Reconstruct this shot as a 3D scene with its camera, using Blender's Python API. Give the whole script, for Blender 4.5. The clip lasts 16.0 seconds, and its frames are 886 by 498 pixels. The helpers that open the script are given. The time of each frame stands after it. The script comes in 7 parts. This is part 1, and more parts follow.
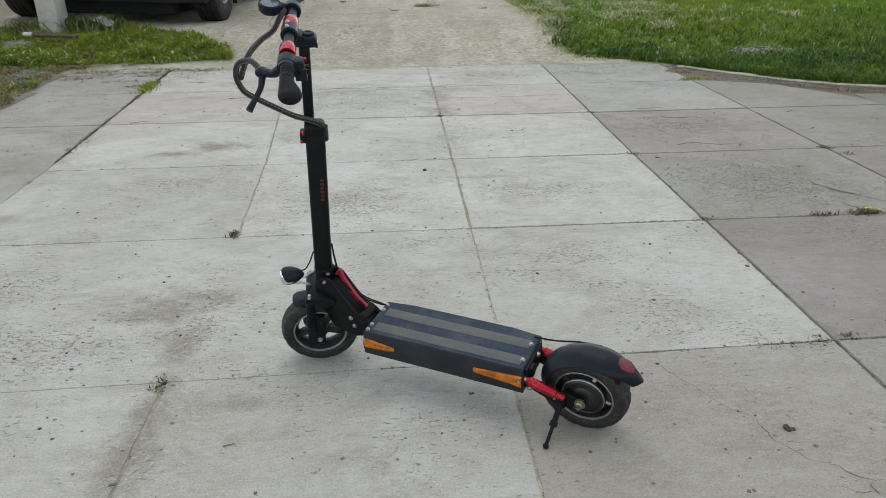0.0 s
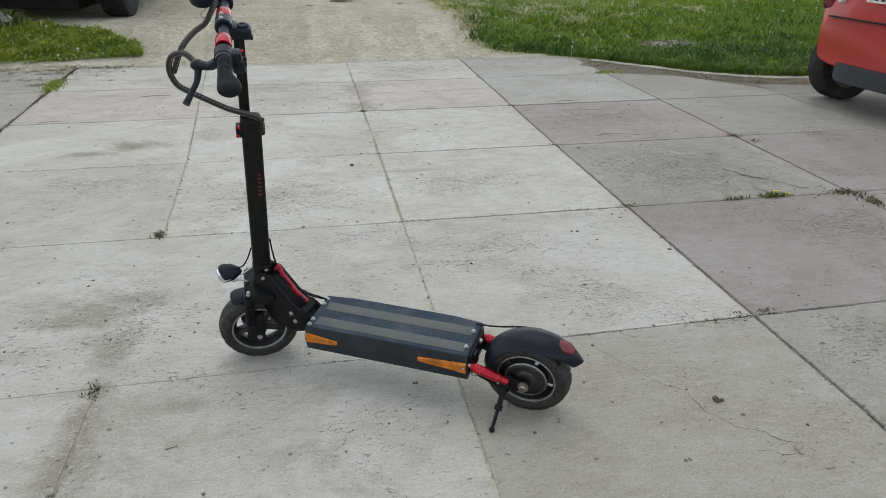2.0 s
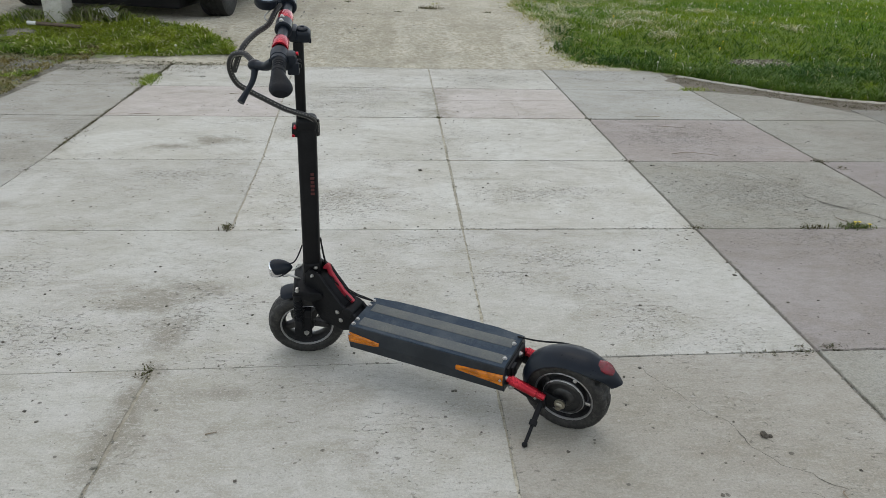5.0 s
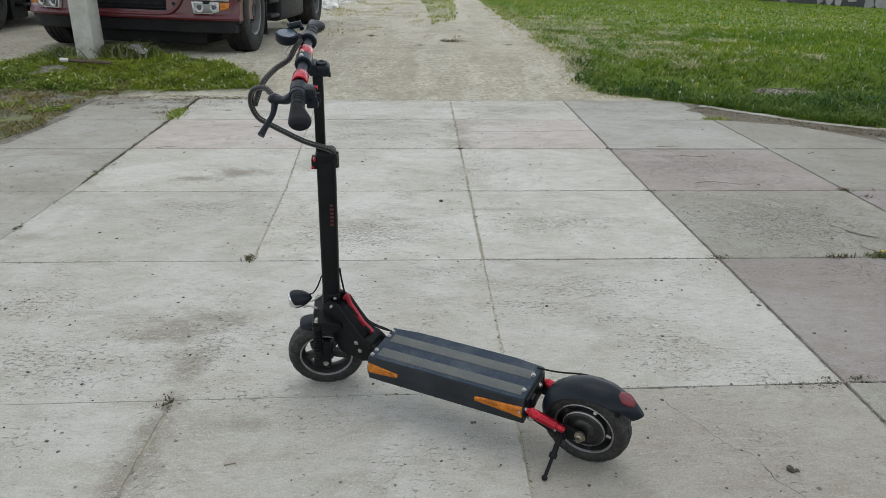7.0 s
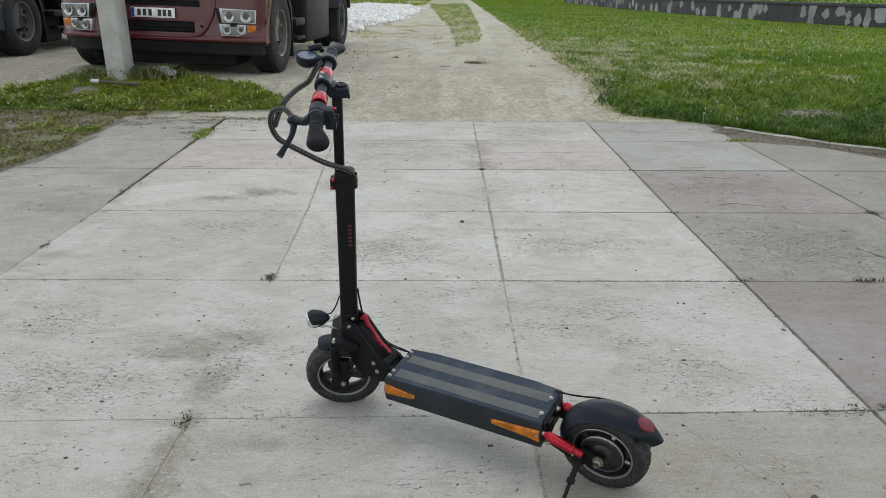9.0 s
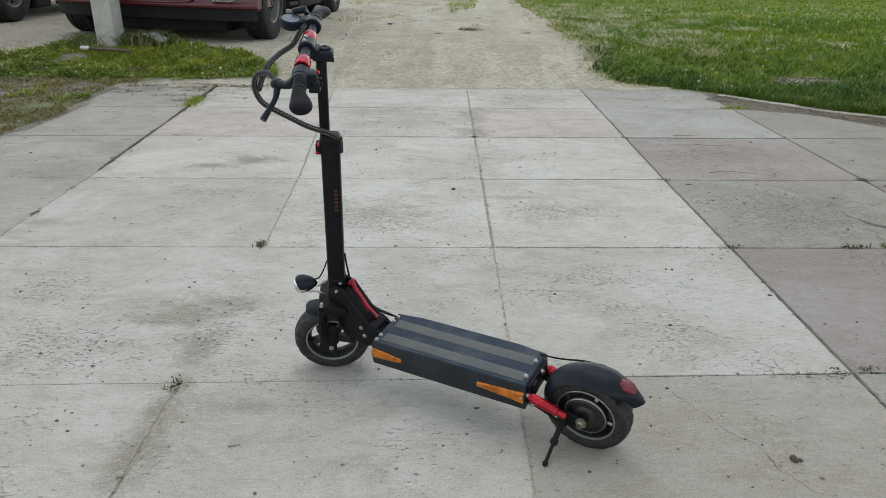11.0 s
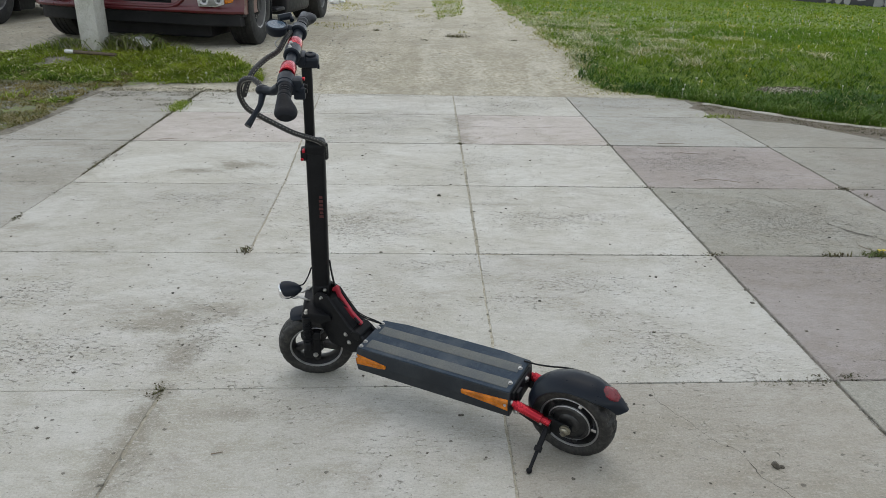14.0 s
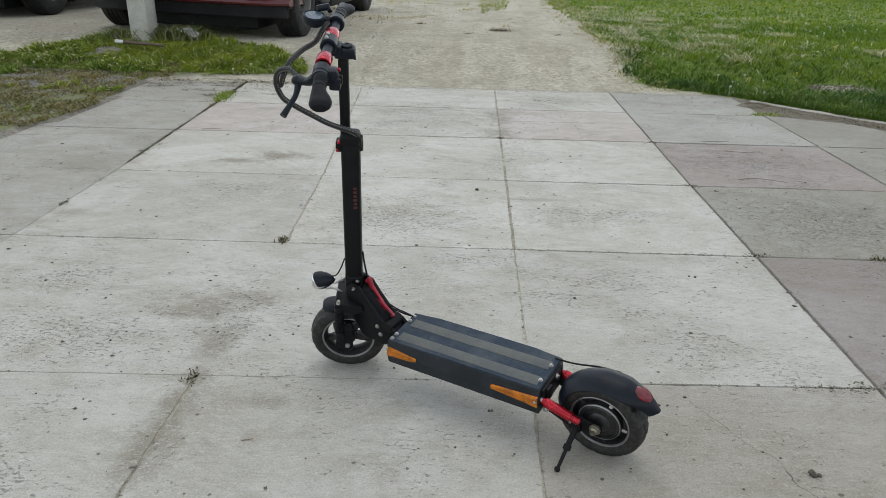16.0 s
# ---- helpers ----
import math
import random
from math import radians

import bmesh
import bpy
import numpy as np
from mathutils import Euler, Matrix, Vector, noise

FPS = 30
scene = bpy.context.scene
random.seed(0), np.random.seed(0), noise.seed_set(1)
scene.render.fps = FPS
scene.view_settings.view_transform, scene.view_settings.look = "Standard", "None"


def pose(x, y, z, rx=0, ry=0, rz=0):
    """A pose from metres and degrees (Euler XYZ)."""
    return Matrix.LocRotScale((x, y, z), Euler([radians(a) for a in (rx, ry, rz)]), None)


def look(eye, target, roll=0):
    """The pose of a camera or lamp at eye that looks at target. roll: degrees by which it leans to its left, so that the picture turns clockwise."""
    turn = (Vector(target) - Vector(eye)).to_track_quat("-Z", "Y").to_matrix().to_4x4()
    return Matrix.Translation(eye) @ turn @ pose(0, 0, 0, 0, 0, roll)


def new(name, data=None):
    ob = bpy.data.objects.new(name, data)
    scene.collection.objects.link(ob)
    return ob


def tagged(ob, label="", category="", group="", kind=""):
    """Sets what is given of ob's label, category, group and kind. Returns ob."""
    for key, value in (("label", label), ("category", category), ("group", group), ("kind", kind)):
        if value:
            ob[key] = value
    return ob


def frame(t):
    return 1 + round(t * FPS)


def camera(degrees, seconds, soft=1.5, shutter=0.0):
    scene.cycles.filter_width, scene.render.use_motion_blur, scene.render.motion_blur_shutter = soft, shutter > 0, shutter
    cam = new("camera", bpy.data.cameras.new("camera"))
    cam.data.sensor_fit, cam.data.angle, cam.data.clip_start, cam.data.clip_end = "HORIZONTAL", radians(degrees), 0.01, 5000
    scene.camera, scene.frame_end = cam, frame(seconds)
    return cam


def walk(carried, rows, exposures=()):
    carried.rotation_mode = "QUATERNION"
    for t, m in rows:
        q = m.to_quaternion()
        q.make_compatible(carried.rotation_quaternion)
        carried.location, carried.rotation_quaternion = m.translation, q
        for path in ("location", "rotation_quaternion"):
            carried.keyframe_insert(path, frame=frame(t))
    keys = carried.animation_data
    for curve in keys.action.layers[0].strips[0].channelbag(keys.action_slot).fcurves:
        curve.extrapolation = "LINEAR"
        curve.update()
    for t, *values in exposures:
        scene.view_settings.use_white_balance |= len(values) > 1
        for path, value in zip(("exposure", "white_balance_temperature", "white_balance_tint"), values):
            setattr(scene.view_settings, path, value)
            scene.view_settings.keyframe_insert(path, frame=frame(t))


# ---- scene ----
cam = camera(60.9, 16.0, soft=0.7)
PATH = [
    (0, (-0.217, -0.595, 1.254), (-0.104, 1.241, 0.47), -0.5),
    (0.5, (-0.221, -0.611, 1.26), (-0.111, 1.228, 0.481), -0.8),
    (1, (-0.232, -0.62, 1.261), (-0.096, 1.22, 0.488), -0.8),
    (1.5, (-0.26, -0.628, 1.25), (-0.023, 1.197, 0.465), -0.3),
    (2, (-0.276, -0.613, 1.247), (0.047, 1.194, 0.454), 0.2),
    (2.5, (-0.258, -0.61, 1.249), (0.052, 1.201, 0.461), 0.3),
    (3, (-0.221, -0.626, 1.255), (-0.02, 1.209, 0.484), 0.9),
    (3.5, (-0.201, -0.629, 1.255), (-0.094, 1.218, 0.493), 1.2),
    (4, (-0.196, -0.629, 1.258), (-0.094, 1.213, 0.485), 1.5),
    (4.2, (-0.197, -0.623, 1.255), (-0.082, 1.216, 0.478), 1.6),
    (6.5, (-0.161, -0.624, 1.247), (-0.062, 1.224, 0.49), 0.8),
    (7, (-0.173, -0.626, 1.251), (-0.118, 1.246, 0.548), 0.6),
    (7.5, (-0.167, -0.612, 1.247), (-0.13, 1.264, 0.555), 0.4),
    (8, (-0.163, -0.614, 1.245), (-0.136, 1.267, 0.566), 0.5),
    (8.5, (-0.161, -0.621, 1.25), (-0.17, 1.268, 0.595), 0.3),
    (9, (-0.158, -0.621, 1.252), (-0.165, 1.269, 0.599), 0.4),
    (11.3, (-0.128, -0.636, 1.243), (-0.12, 1.224, 0.506), 0.5),
    (11.5, (-0.141, -0.633, 1.249), (-0.099, 1.224, 0.509), 0.9),
    (12, (-0.161, -0.636, 1.248), (-0.042, 1.214, 0.496), 2.0),
    (12.5, (-0.14, -0.628, 1.242), (0.007, 1.222, 0.495), 2.6),
    (13, (-0.131, -0.643, 1.249), (-0.024, 1.217, 0.524), 2.1),
    (13.5, (-0.126, -0.642, 1.249), (-0.079, 1.222, 0.527), 1.2),
    (14, (-0.126, -0.636, 1.246), (-0.086, 1.232, 0.533), 1.1),
    (14.5, (-0.135, -0.636, 1.248), (-0.106, 1.235, 0.541), 1.1),
    (15, (-0.129, -0.624, 1.243), (-0.087, 1.244, 0.53), 1.7),
    (15.5, (-0.121, -0.621, 1.244), (-0.144, 1.245, 0.524), 1.7),
    (16, (-0.107, -0.626, 1.241), (-0.172, 1.235, 0.512), 1.3),
]
walk(cam, [(t, look(eye, target, roll)) for t, eye, target, roll in PATH], exposures=[(0, 0.12, 7000, 6), (16, 0.12, 7000, 6)])

# ---- world, sun, exposure ----
world = bpy.data.worlds.new("sky")
scene.world = world
world.use_nodes = True
wn = world.node_tree
sky = wn.nodes.new("ShaderNodeTexSky")
sky.sky_type = "NISHITA"
sky.sun_disc = False
SUN_ELEVATION, SUN_AZIMUTH = 79.0, -18.0  # azimuth from +y towards +x
sky.sun_elevation = radians(SUN_ELEVATION)
sky.sun_rotation = radians(SUN_AZIMUTH)
sky.dust_density = 0.7
sky.air_density = 0.8
sky.ozone_density = 0.1
haze = wn.nodes.new("ShaderNodeHueSaturation")  # thin high cloud greys the blue
haze.inputs["Saturation"].default_value = 0.45
wn.links.new(sky.outputs["Color"], haze.inputs["Color"])
wn.links.new(haze.outputs["Color"], wn.nodes["Background"].inputs["Color"])
wn.nodes["Background"].inputs["Strength"].default_value = 0.29
sun_data = bpy.data.lights.new("sun", "SUN")
sun_data.energy = 0.20
sun_data.angle = radians(75)
sun_data.color = (1.0, 0.96, 0.9)
sun = new("sun", sun_data)
_az, _el = radians(SUN_AZIMUTH), radians(SUN_ELEVATION)
sun.matrix_world = look((0, 0, 30), Vector((0, 0, 30)) - 10 * Vector((math.sin(_az) * math.cos(_el), math.cos(_az) * math.cos(_el), math.sin(_el))))

# ---- materials ----


class Nodes:
    """A small helper round one node material."""

    def __init__(self, name):
        self.m = bpy.data.materials.new(name)
        self.m.use_nodes = True
        self.t = self.m.node_tree
        self.b = self.t.nodes["Principled BSDF"]
        self.geo = None

    def n(self, kind, **kw):
        nd = self.t.nodes.new(kind)
        for k, v in kw.items():
            if k in nd.inputs:
                nd.inputs[k].default_value = v
        return nd

    def link(self, a, b):
        self.t.links.new(a, b)

    def coord(self, which="Object"):
        if self.geo is None:
            self.geo = self.t.nodes.new("ShaderNodeTexCoord")
        return self.geo.outputs[which]

    def world_pos(self):
        return self.t.nodes.new("ShaderNodeNewGeometry").outputs["Position"]

    def noise(self, scale, detail=4.0, rough=0.55, vec=None, distortion=0.0):
        nd = self.n("ShaderNodeTexNoise", Scale=scale, Detail=detail, Roughness=rough, Distortion=distortion)
        self.link(vec or self.coord(), nd.inputs["Vector"])
        return nd.outputs["Fac"]

    def voronoi(self, scale, vec=None, feature="F1"):
        nd = self.n("ShaderNodeTexVoronoi", Scale=scale)
        nd.feature = feature
        self.link(vec or self.coord(), nd.inputs["Vector"])
        return nd.outputs["Distance"]

    def ramp(self, fac, stops):
        nd = self.n("ShaderNodeValToRGB")
        e = nd.color_ramp.elements
        while len(e) < len(stops):
            e.new(0.5)
        for el, (p, c) in zip(e, stops):
            el.position = p
            el.color = (*c, 1) if len(c) == 3 else c
        self.link(fac, nd.inputs["Fac"])
        return nd.outputs["Color"]

    def mix(self, fac, a, b, mode="MIX"):
        nd = self.n("ShaderNodeMix")
        nd.data_type = "RGBA"
        nd.blend_type = mode
        for v, i in ((fac, 0), (a, 6), (b, 7)):
            if isinstance(v, (int, float)):
                nd.inputs[i].default_value = v
            elif isinstance(v, tuple):
                nd.inputs[i].default_value = (*v, 1)
            else:
                self.link(v, nd.inputs[i])
        return nd.outputs[2]

    def math(self, op, a, b=0.0):
        nd = self.n("ShaderNodeMath")
        nd.operation = op
        for v, i in ((a, 0), (b, 1)):
            if isinstance(v, (int, float)):
                nd.inputs[i].default_value = v
            else:
                self.link(v, nd.inputs[i])
        return nd.outputs[0]

    def map(self, v, a, b, c=0.0, d=1.0):
        nd = self.n("ShaderNodeMapRange")
        for i, q in enumerate((a, b, c, d)):
            nd.inputs[1 + i].default_value = q
        self.link(v, nd.inputs[0])
        return nd.outputs[0]

    def bump(self, height, strength=0.3, distance=0.01):
        nd = self.n("ShaderNodeBump", Strength=strength, Distance=distance)
        self.link(height, nd.inputs["Height"])
        self.link(nd.outputs["Normal"], self.b.inputs["Normal"])

    def set(self, **kw):
        for k, v in kw.items():
            k = k.replace("_", " ")
            if isinstance(v, (int, float)):
                self.b.inputs[k].default_value = v
            elif isinstance(v, tuple):
                self.b.inputs[k].default_value = (*v, 1) if len(v) == 3 else v
            else:
                self.link(v, self.b.inputs[k])
        return self.m


def simple(name, col, rough=0.5, metal=0.0, vary=0.25, scale=60.0, dust=0.0, bump=0.0, coat=0.0, spec=0.5):
    """Paint, plastic, rubber or metal with grain, smudges and some dust."""
    k = Nodes(name)
    fine, broad = k.noise(scale * 4, 5), k.noise(scale * 0.35, 3)
    c = k.mix(k.map(broad, 0.3, 0.7), tuple(v * (1 - vary) for v in col), tuple(min(1, v * (1 + vary)) for v in col))
    if dust:
        c = k.mix(k.math("MULTIPLY", k.map(k.noise(scale * 0.7, 6, 0.7), 0.45, 0.75), dust), c, (0.33, 0.31, 0.27))
    r = k.math("ADD", k.map(fine, 0.3, 0.7, -0.08, 0.08), k.map(broad, 0.3, 0.7, rough - 0.05, rough + 0.08))
    if bump:
        k.bump(fine, bump, 0.001)
    return k.set(Base_Color=c, Roughness=r, Metallic=metal, Coat_Weight=coat, Specular_IOR_Level=spec)


# old spills and worn spots on the slabs: x, y, radius along x, radius along y, strength
STAINS = [(-1.06, 1.86, 0.16, 0.13, 0.75), (-0.97, 1.95, 0.13, 0.07, 0.65), (-0.95, 1.62, 0.07, 0.14, 0.75), (-1.28, 1.95, 0.12, 0.06, 0.35), (0.10, 4.98, 0.12, 0.16, 0.75), (0.11, 5.50, 0.11, 0.34, 0.6), (0.22, 5.77, 0.16, 0.10, 0.45), (-0.74, 5.76, 0.30, 0.12, 0.35),
          (-0.935, 1.12, 0.060, 0.30, 0.8), (-0.72, 1.25, 0.12, 0.04, 0.5), (-2.10, 2.86, 0.14, 0.05, 0.5), (-1.33, 4.10, 0.16, 0.10, 0.85), (-1.58, 3.95, 0.12, 0.06, 0.8), (1.90, 3.15, 0.35, 0.30, 0.3), (0.24, 3.33, 0.16, 0.03, 0.5), (-2.45, 3.8, 0.25, 0.18, 0.45)]
# where the cement skin has scaled off: x, y, radius along x, radius along y
SCALED = [(0.26, 2.07, 0.20, 0.12), (0.52, 1.95, 0.12, 0.10), (0.45, 2.25, 0.35, 0.12), (-0.14, 2.42, 0.2, 0.10), (1.75, 3.10, 0.6, 0.5), (-1.45, 1.62, 0.45, 0.22), (0.55, 3.10, 0.45, 0.14), (2.1, 2.2, 0.4, 0.25), (-0.45, 2.95, 0.5, 0.3), (1.7, 4.35, 0.6, 0.4), (-0.5, 5.6, 0.5, 0.7), (0.7, 6.4, 0.5, 0.35),
          (-1.7, 2.1, 0.3, 0.2), (-1.35, 3.35, 0.4, 0.15)]


def concrete_mat(name, tint, wear, dashes):
    """Old cast concrete: pale cement skin with lime bloom and stains, worn patches of small flat pits."""
    k = Nodes(name)
    p = k.world_pos()
    ob = k.n("ShaderNodeObjectInfo").outputs["Random"]

    def stretched(x, y, turn=0.0):
        st = k.n("ShaderNodeMapping")
        st.inputs["Scale"].default_value = (x, y, 1.0)
        st.inputs["Rotation"].default_value = (0, 0, radians(turn))
        k.link(p, st.inputs["Vector"])
        return st.outputs["Vector"]

    def shade(q, warm=1.0):
        return tuple(min(v * q * w, 0.78) for v, w in zip(tint, (1.0 + 0.02 * (warm - 1), 1.0, 1.0 - 0.09 * (warm - 1))))

    def spots(rows):
        """A soft mask that is one inside the ragged ovals."""
        wob = k.n("ShaderNodeTexNoise", Scale=9.0, Detail=8.0, Roughness=0.78)
        k.link(p, wob.inputs["Vector"])
        total = None
        for r in rows:
            mp = k.n("ShaderNodeMapping")
            mp.inputs["Location"].default_value = (-r[0] / r[2], -r[1] / r[3], 0)
            mp.inputs["Scale"].default_value = (1 / r[2], 1 / r[3], 0)
            k.link(p, mp.inputs["Vector"])
            ln = k.n("ShaderNodeVectorMath")
            ln.operation = "LENGTH"
            k.link(mp.outputs["Vector"], ln.inputs[0])
            d = k.math("ADD", ln.outputs["Value"], k.map(wob.outputs["Fac"], 0.25, 0.75, -1.2, 1.2))
            v = k.map(d, 1.45, 0.25, 0.0, r[4] if len(r) > 4 else 1.0)
            total = v if total is None else k.math("MAXIMUM", total, v)
        return total
    flat = stretched(1.0, 1.7, 3.0)
    mid = k.noise(5.0, 9, 0.74, flat, 0.3)
    broad = k.noise(0.9, 5, 0.6, p)
    base = k.ramp(mid, [(0.36, shade(0.80, 1.8)), (0.46, shade(0.95, 1.2)), (0.55, shade(1.05, 0.9)), (0.66, shade(1.18, 0.5))])
    base = k.mix(k.map(broad, 0.40, 0.62, 0.0, 0.5), base, shade(0.84, 2.0))
    base = k.mix(k.map(ob, 0, 1, 0.0, 0.14), base, shade(0.70, 1.2))
    # lime bloom in cloudy sheets, then thin brown wash
    bloom = k.math("MULTIPLY", k.map(k.noise(1.5, 7, 0.68, p, 0.7), 0.47, 0.60), k.map(k.noise(17, 6, 0.7, flat), 0.36, 0.58, 0.3, 1.0))
    base = k.mix(k.math("MULTIPLY", bloom, 0.75), base, tuple(min(v * q, 0.72) for v, q in zip(tint, (1.20, 1.23, 1.27))))
    base = k.mix(k.map(k.noise(1.9, 9, 0.8, flat, 0.8), 0.53, 0.68, 0, 0.55), base, (0.235, 0.205, 0.155))
    base = k.mix(spots(STAINS), base, (0.20, 0.178, 0.13))
    # flaked skin: thin irregular leaves of lighter and darker cement
    leaf = k.noise(30, 7, 0.72, stretched(0.8, 2.0, -4.0), 0.8)
    base = k.mix(k.map(leaf, 0.56, 0.59, 0, 0.34), base, shade(1.28, 0.6))
    base = k.mix(k.map(leaf, 0.43, 0.39, 0, 0.40), base, shade(0.66, 1.5))
    grain = k.noise(150, 4, 0.75, p)
    base = k.mix(k.map(grain, 0.52, 0.68, 0, 0.45 * (0.5 + wear)), base, shade(0.52))
    base = k.mix(k.map(grain, 0.47, 0.34, 0, 0.45 * (0.5 + wear)), base, shade(1.36))
    # pits and short dashes: clustered where the skin is worn
    patch = k.math("MAXIMUM", k.map(k.noise(1.9, 6, 0.7, p, 0.6), 0.42, 0.66), spots(SCALED))
    pit = k.noise(58, 5, 0.66, stretched(0.9, 1.5, 8.0), 0.6)
    lim = k.map(patch, 0, 1, 0.675, 0.620 - dashes)
    depth = k.map(k.math("SUBTRACT", pit, lim), 0.0, 0.025)
    base = k.mix(k.math("MULTIPLY", depth, 0.60), base, (0.135, 0.122, 0.096))
    crumb = k.map(k.math("SUBTRACT", k.noise(50, 4, 0.6, stretched(0.9, 1.7, -5.0), 0.3), k.map(patch, 0, 1, 0.70, 0.585)), 0.0, 0.03)
    base = k.mix(k.math("MULTIPLY", crumb, 0.6), base, shade(1.38, 0.6))
    # single dark specks of soil and tar
    vo = k.n("ShaderNodeTexVoronoi", Scale=21.0)
    k.link(p, vo.inputs["Vector"])
    sep = k.n("ShaderNodeSeparateColor")
    k.link(vo.outputs["Color"], sep.inputs[0])
    pick = k.math("GREATER_THAN", sep.outputs[0], 0.82)
    size = k.map(sep.outputs[1], 0, 1, 0.05, 0.15)
    dot = k.math("MULTIPLY", pick, k.math("LESS_THAN", k.math("ADD", vo.outputs["Distance"], k.map(grain, 0.3, 0.7, -0.06, 0.06)), size))
    base = k.mix(k.math("MULTIPLY", dot, 0.75), base, (0.075, 0.066, 0.052))
    h = k.math("ADD", k.math("MULTIPLY", grain, 0.30), k.math("MULTIPLY", k.noise(20, 6, 0.7, p), 0.5 * wear))
    h = k.math("ADD", h, k.math("MULTIPLY", leaf, 0.35))
    h = k.math("SUBTRACT", k.math("ADD", h, k.math("MULTIPLY", crumb, 0.35)), k.math("MULTIPLY", depth, 0.8))
    k.bump(h, 0.6 + 0.3 * wear, 0.010)
    return k.set(Base_Color=base, Roughness=k.map(mid, 0.3, 0.7, 0.76, 0.92))


def ground_mat():
    k = Nodes("ground_mix")
    p = k.world_pos()
    g = k.n("ShaderNodeAttribute")
    g.attribute_name = "green"
    grass_mask = g.outputs["Fac"]
    w = k.n("ShaderNodeAttribute")
    w.attribute_name = "pale"
    n1, n2, n3 = k.noise(1.3, 6, 0.65, p), k.noise(24, 6, 0.7, p), k.noise(130, 4, 0.7, p)
    dirt = k.ramp(n2, [(0.34, (0.30, 0.270, 0.200)), (0.5, (0.48, 0.447, 0.352)), (0.64, (0.62, 0.585, 0.480))])
    dirt = k.mix(k.map(n1, 0.45, 0.66, 0, 0.6), dirt, (0.31, 0.285, 0.225))
    dirt = k.mix(k.map(n3, 0.53, 0.66, 0, 0.6), dirt, (0.17, 0.150, 0.115))
    dirt = k.mix(k.map(k.noise(9, 8, 0.78, p, 0.5), 0.52, 0.64, 0, 0.5), dirt, (0.235, 0.205, 0.150))
    dirt = k.mix(k.map(k.noise(6, 8, 0.75, p, 0.5), 0.55, 0.68, 0, 0.55), dirt, (0.60, 0.575, 0.49))
    track = k.n("ShaderNodeMapping")
    track.inputs["Scale"].default_value = (1.5, 0.22, 1.0)
    k.link(p, track.inputs["Vector"])
    lane = k.noise(1.6, 5, 0.6, track.outputs["Vector"], 0.4)
    dirt = k.mix(k.map(lane, 0.48, 0.64, 0, 0.4), dirt, (0.32, 0.288, 0.215))
    dirt = k.mix(k.map(lane, 0.48, 0.36, 0, 0.5), dirt, (0.52, 0.495, 0.415))
    dirt = k.mix(w.outputs["Fac"], dirt, (0.55, 0.54, 0.51))
    jn = k.n("ShaderNodeAttribute")
    jn.attribute_name = "joint"
    dirt = k.mix(jn.outputs["Fac"], dirt, k.ramp(n2, [(0.36, (0.10, 0.092, 0.074)), (0.62, (0.25, 0.235, 0.20))]))
    dirt = k.mix(k.map(k.noise(3.2, 7, 0.75, p, 0.4), 0.50, 0.68, 0, 0.5), dirt, (0.27, 0.25, 0.195))
    soil = k.ramp(n2, [(0.32, (0.055, 0.085, 0.016)), (0.5, (0.11, 0.165, 0.026)), (0.66, (0.20, 0.245, 0.06))])
    fac = k.map(k.math("ADD", grass_mask, k.math("MULTIPLY", k.math("SUBTRACT", n2, 0.5), 0.9)), 0.4, 0.62)
    k.bump(k.math("ADD", n2, k.math("MULTIPLY", n3, 0.5)), 0.6, 0.02)
    return k.set(Base_Color=k.mix(fac, dirt, soil), Roughness=0.93, Specular_IOR_Level=0.2)


def grass_mat(name, a, b, dry, dryness):
    k = Nodes(name)
    r = k.t.nodes.new("ShaderNodeNewGeometry").outputs["Random Per Island"]
    p = k.world_pos()
    c = k.mix(r, a, b)
    c = k.mix(k.map(k.noise(0.8, 4, 0.6, p), 0.42, 0.66, 0, 0.7), c, tuple(v * q for v, q in zip(b, (1.5, 1.15, 0.9))))
    c = k.mix(k.map(k.noise(4.5, 5, 0.65, p), 0.50, 0.66, 0, 0.6), c, tuple(v * q for v, q in zip(a, (0.75, 0.8, 0.9))))
    c = k.mix(k.map(k.noise(2.3, 5, 0.65, p, 0.5), 0.55, 0.70, 0, 0.5), c, tuple(v * q for v, q in zip(b, (1.35, 1.1, 0.8))))
    c = k.mix(k.math("LESS_THAN", k.math("FRACT", k.math("MULTIPLY", r, 7.31)), dryness), c, dry)
    k.set(Base_Color=c, Roughness=0.6, Specular_IOR_Level=0.25)
    tr = k.n("ShaderNodeBsdfTranslucent")
    k.link(c, tr.inputs["Color"])
    ms = k.n("ShaderNodeMixShader")
    ms.inputs[0].default_value = 0.3
    k.link(k.b.outputs[0], ms.inputs[1])
    k.link(tr.outputs[0], ms.inputs[2])
    k.link(ms.outputs[0], k.t.nodes["Material Output"].inputs["Surface"])
    return k.m


def stone_mat(name, a, b, scale=9.0):
    k = Nodes(name)
    p = k.world_pos()
    r = k.t.nodes.new("ShaderNodeNewGeometry").outputs["Random Per Island"]
    n1, n2 = k.noise(scale, 6, 0.7, p), k.noise(scale * 14, 4, 0.6, p)
    c = k.mix(r, a, b)
    c = k.mix(k.map(n1, 0.4, 0.7, 0, 0.5), c, tuple(v * 0.6 for v in a))
    k.bump(k.math("ADD", n1, n2), 0.5, 0.01)
    return k.set(Base_Color=c, Roughness=0.85)


def glass_mat(name, col, rough=0.08, trans=0.85):
    k = Nodes(name)
    return k.set(Base_Color=col, Roughness=rough, Transmission_Weight=trans, IOR=1.45)


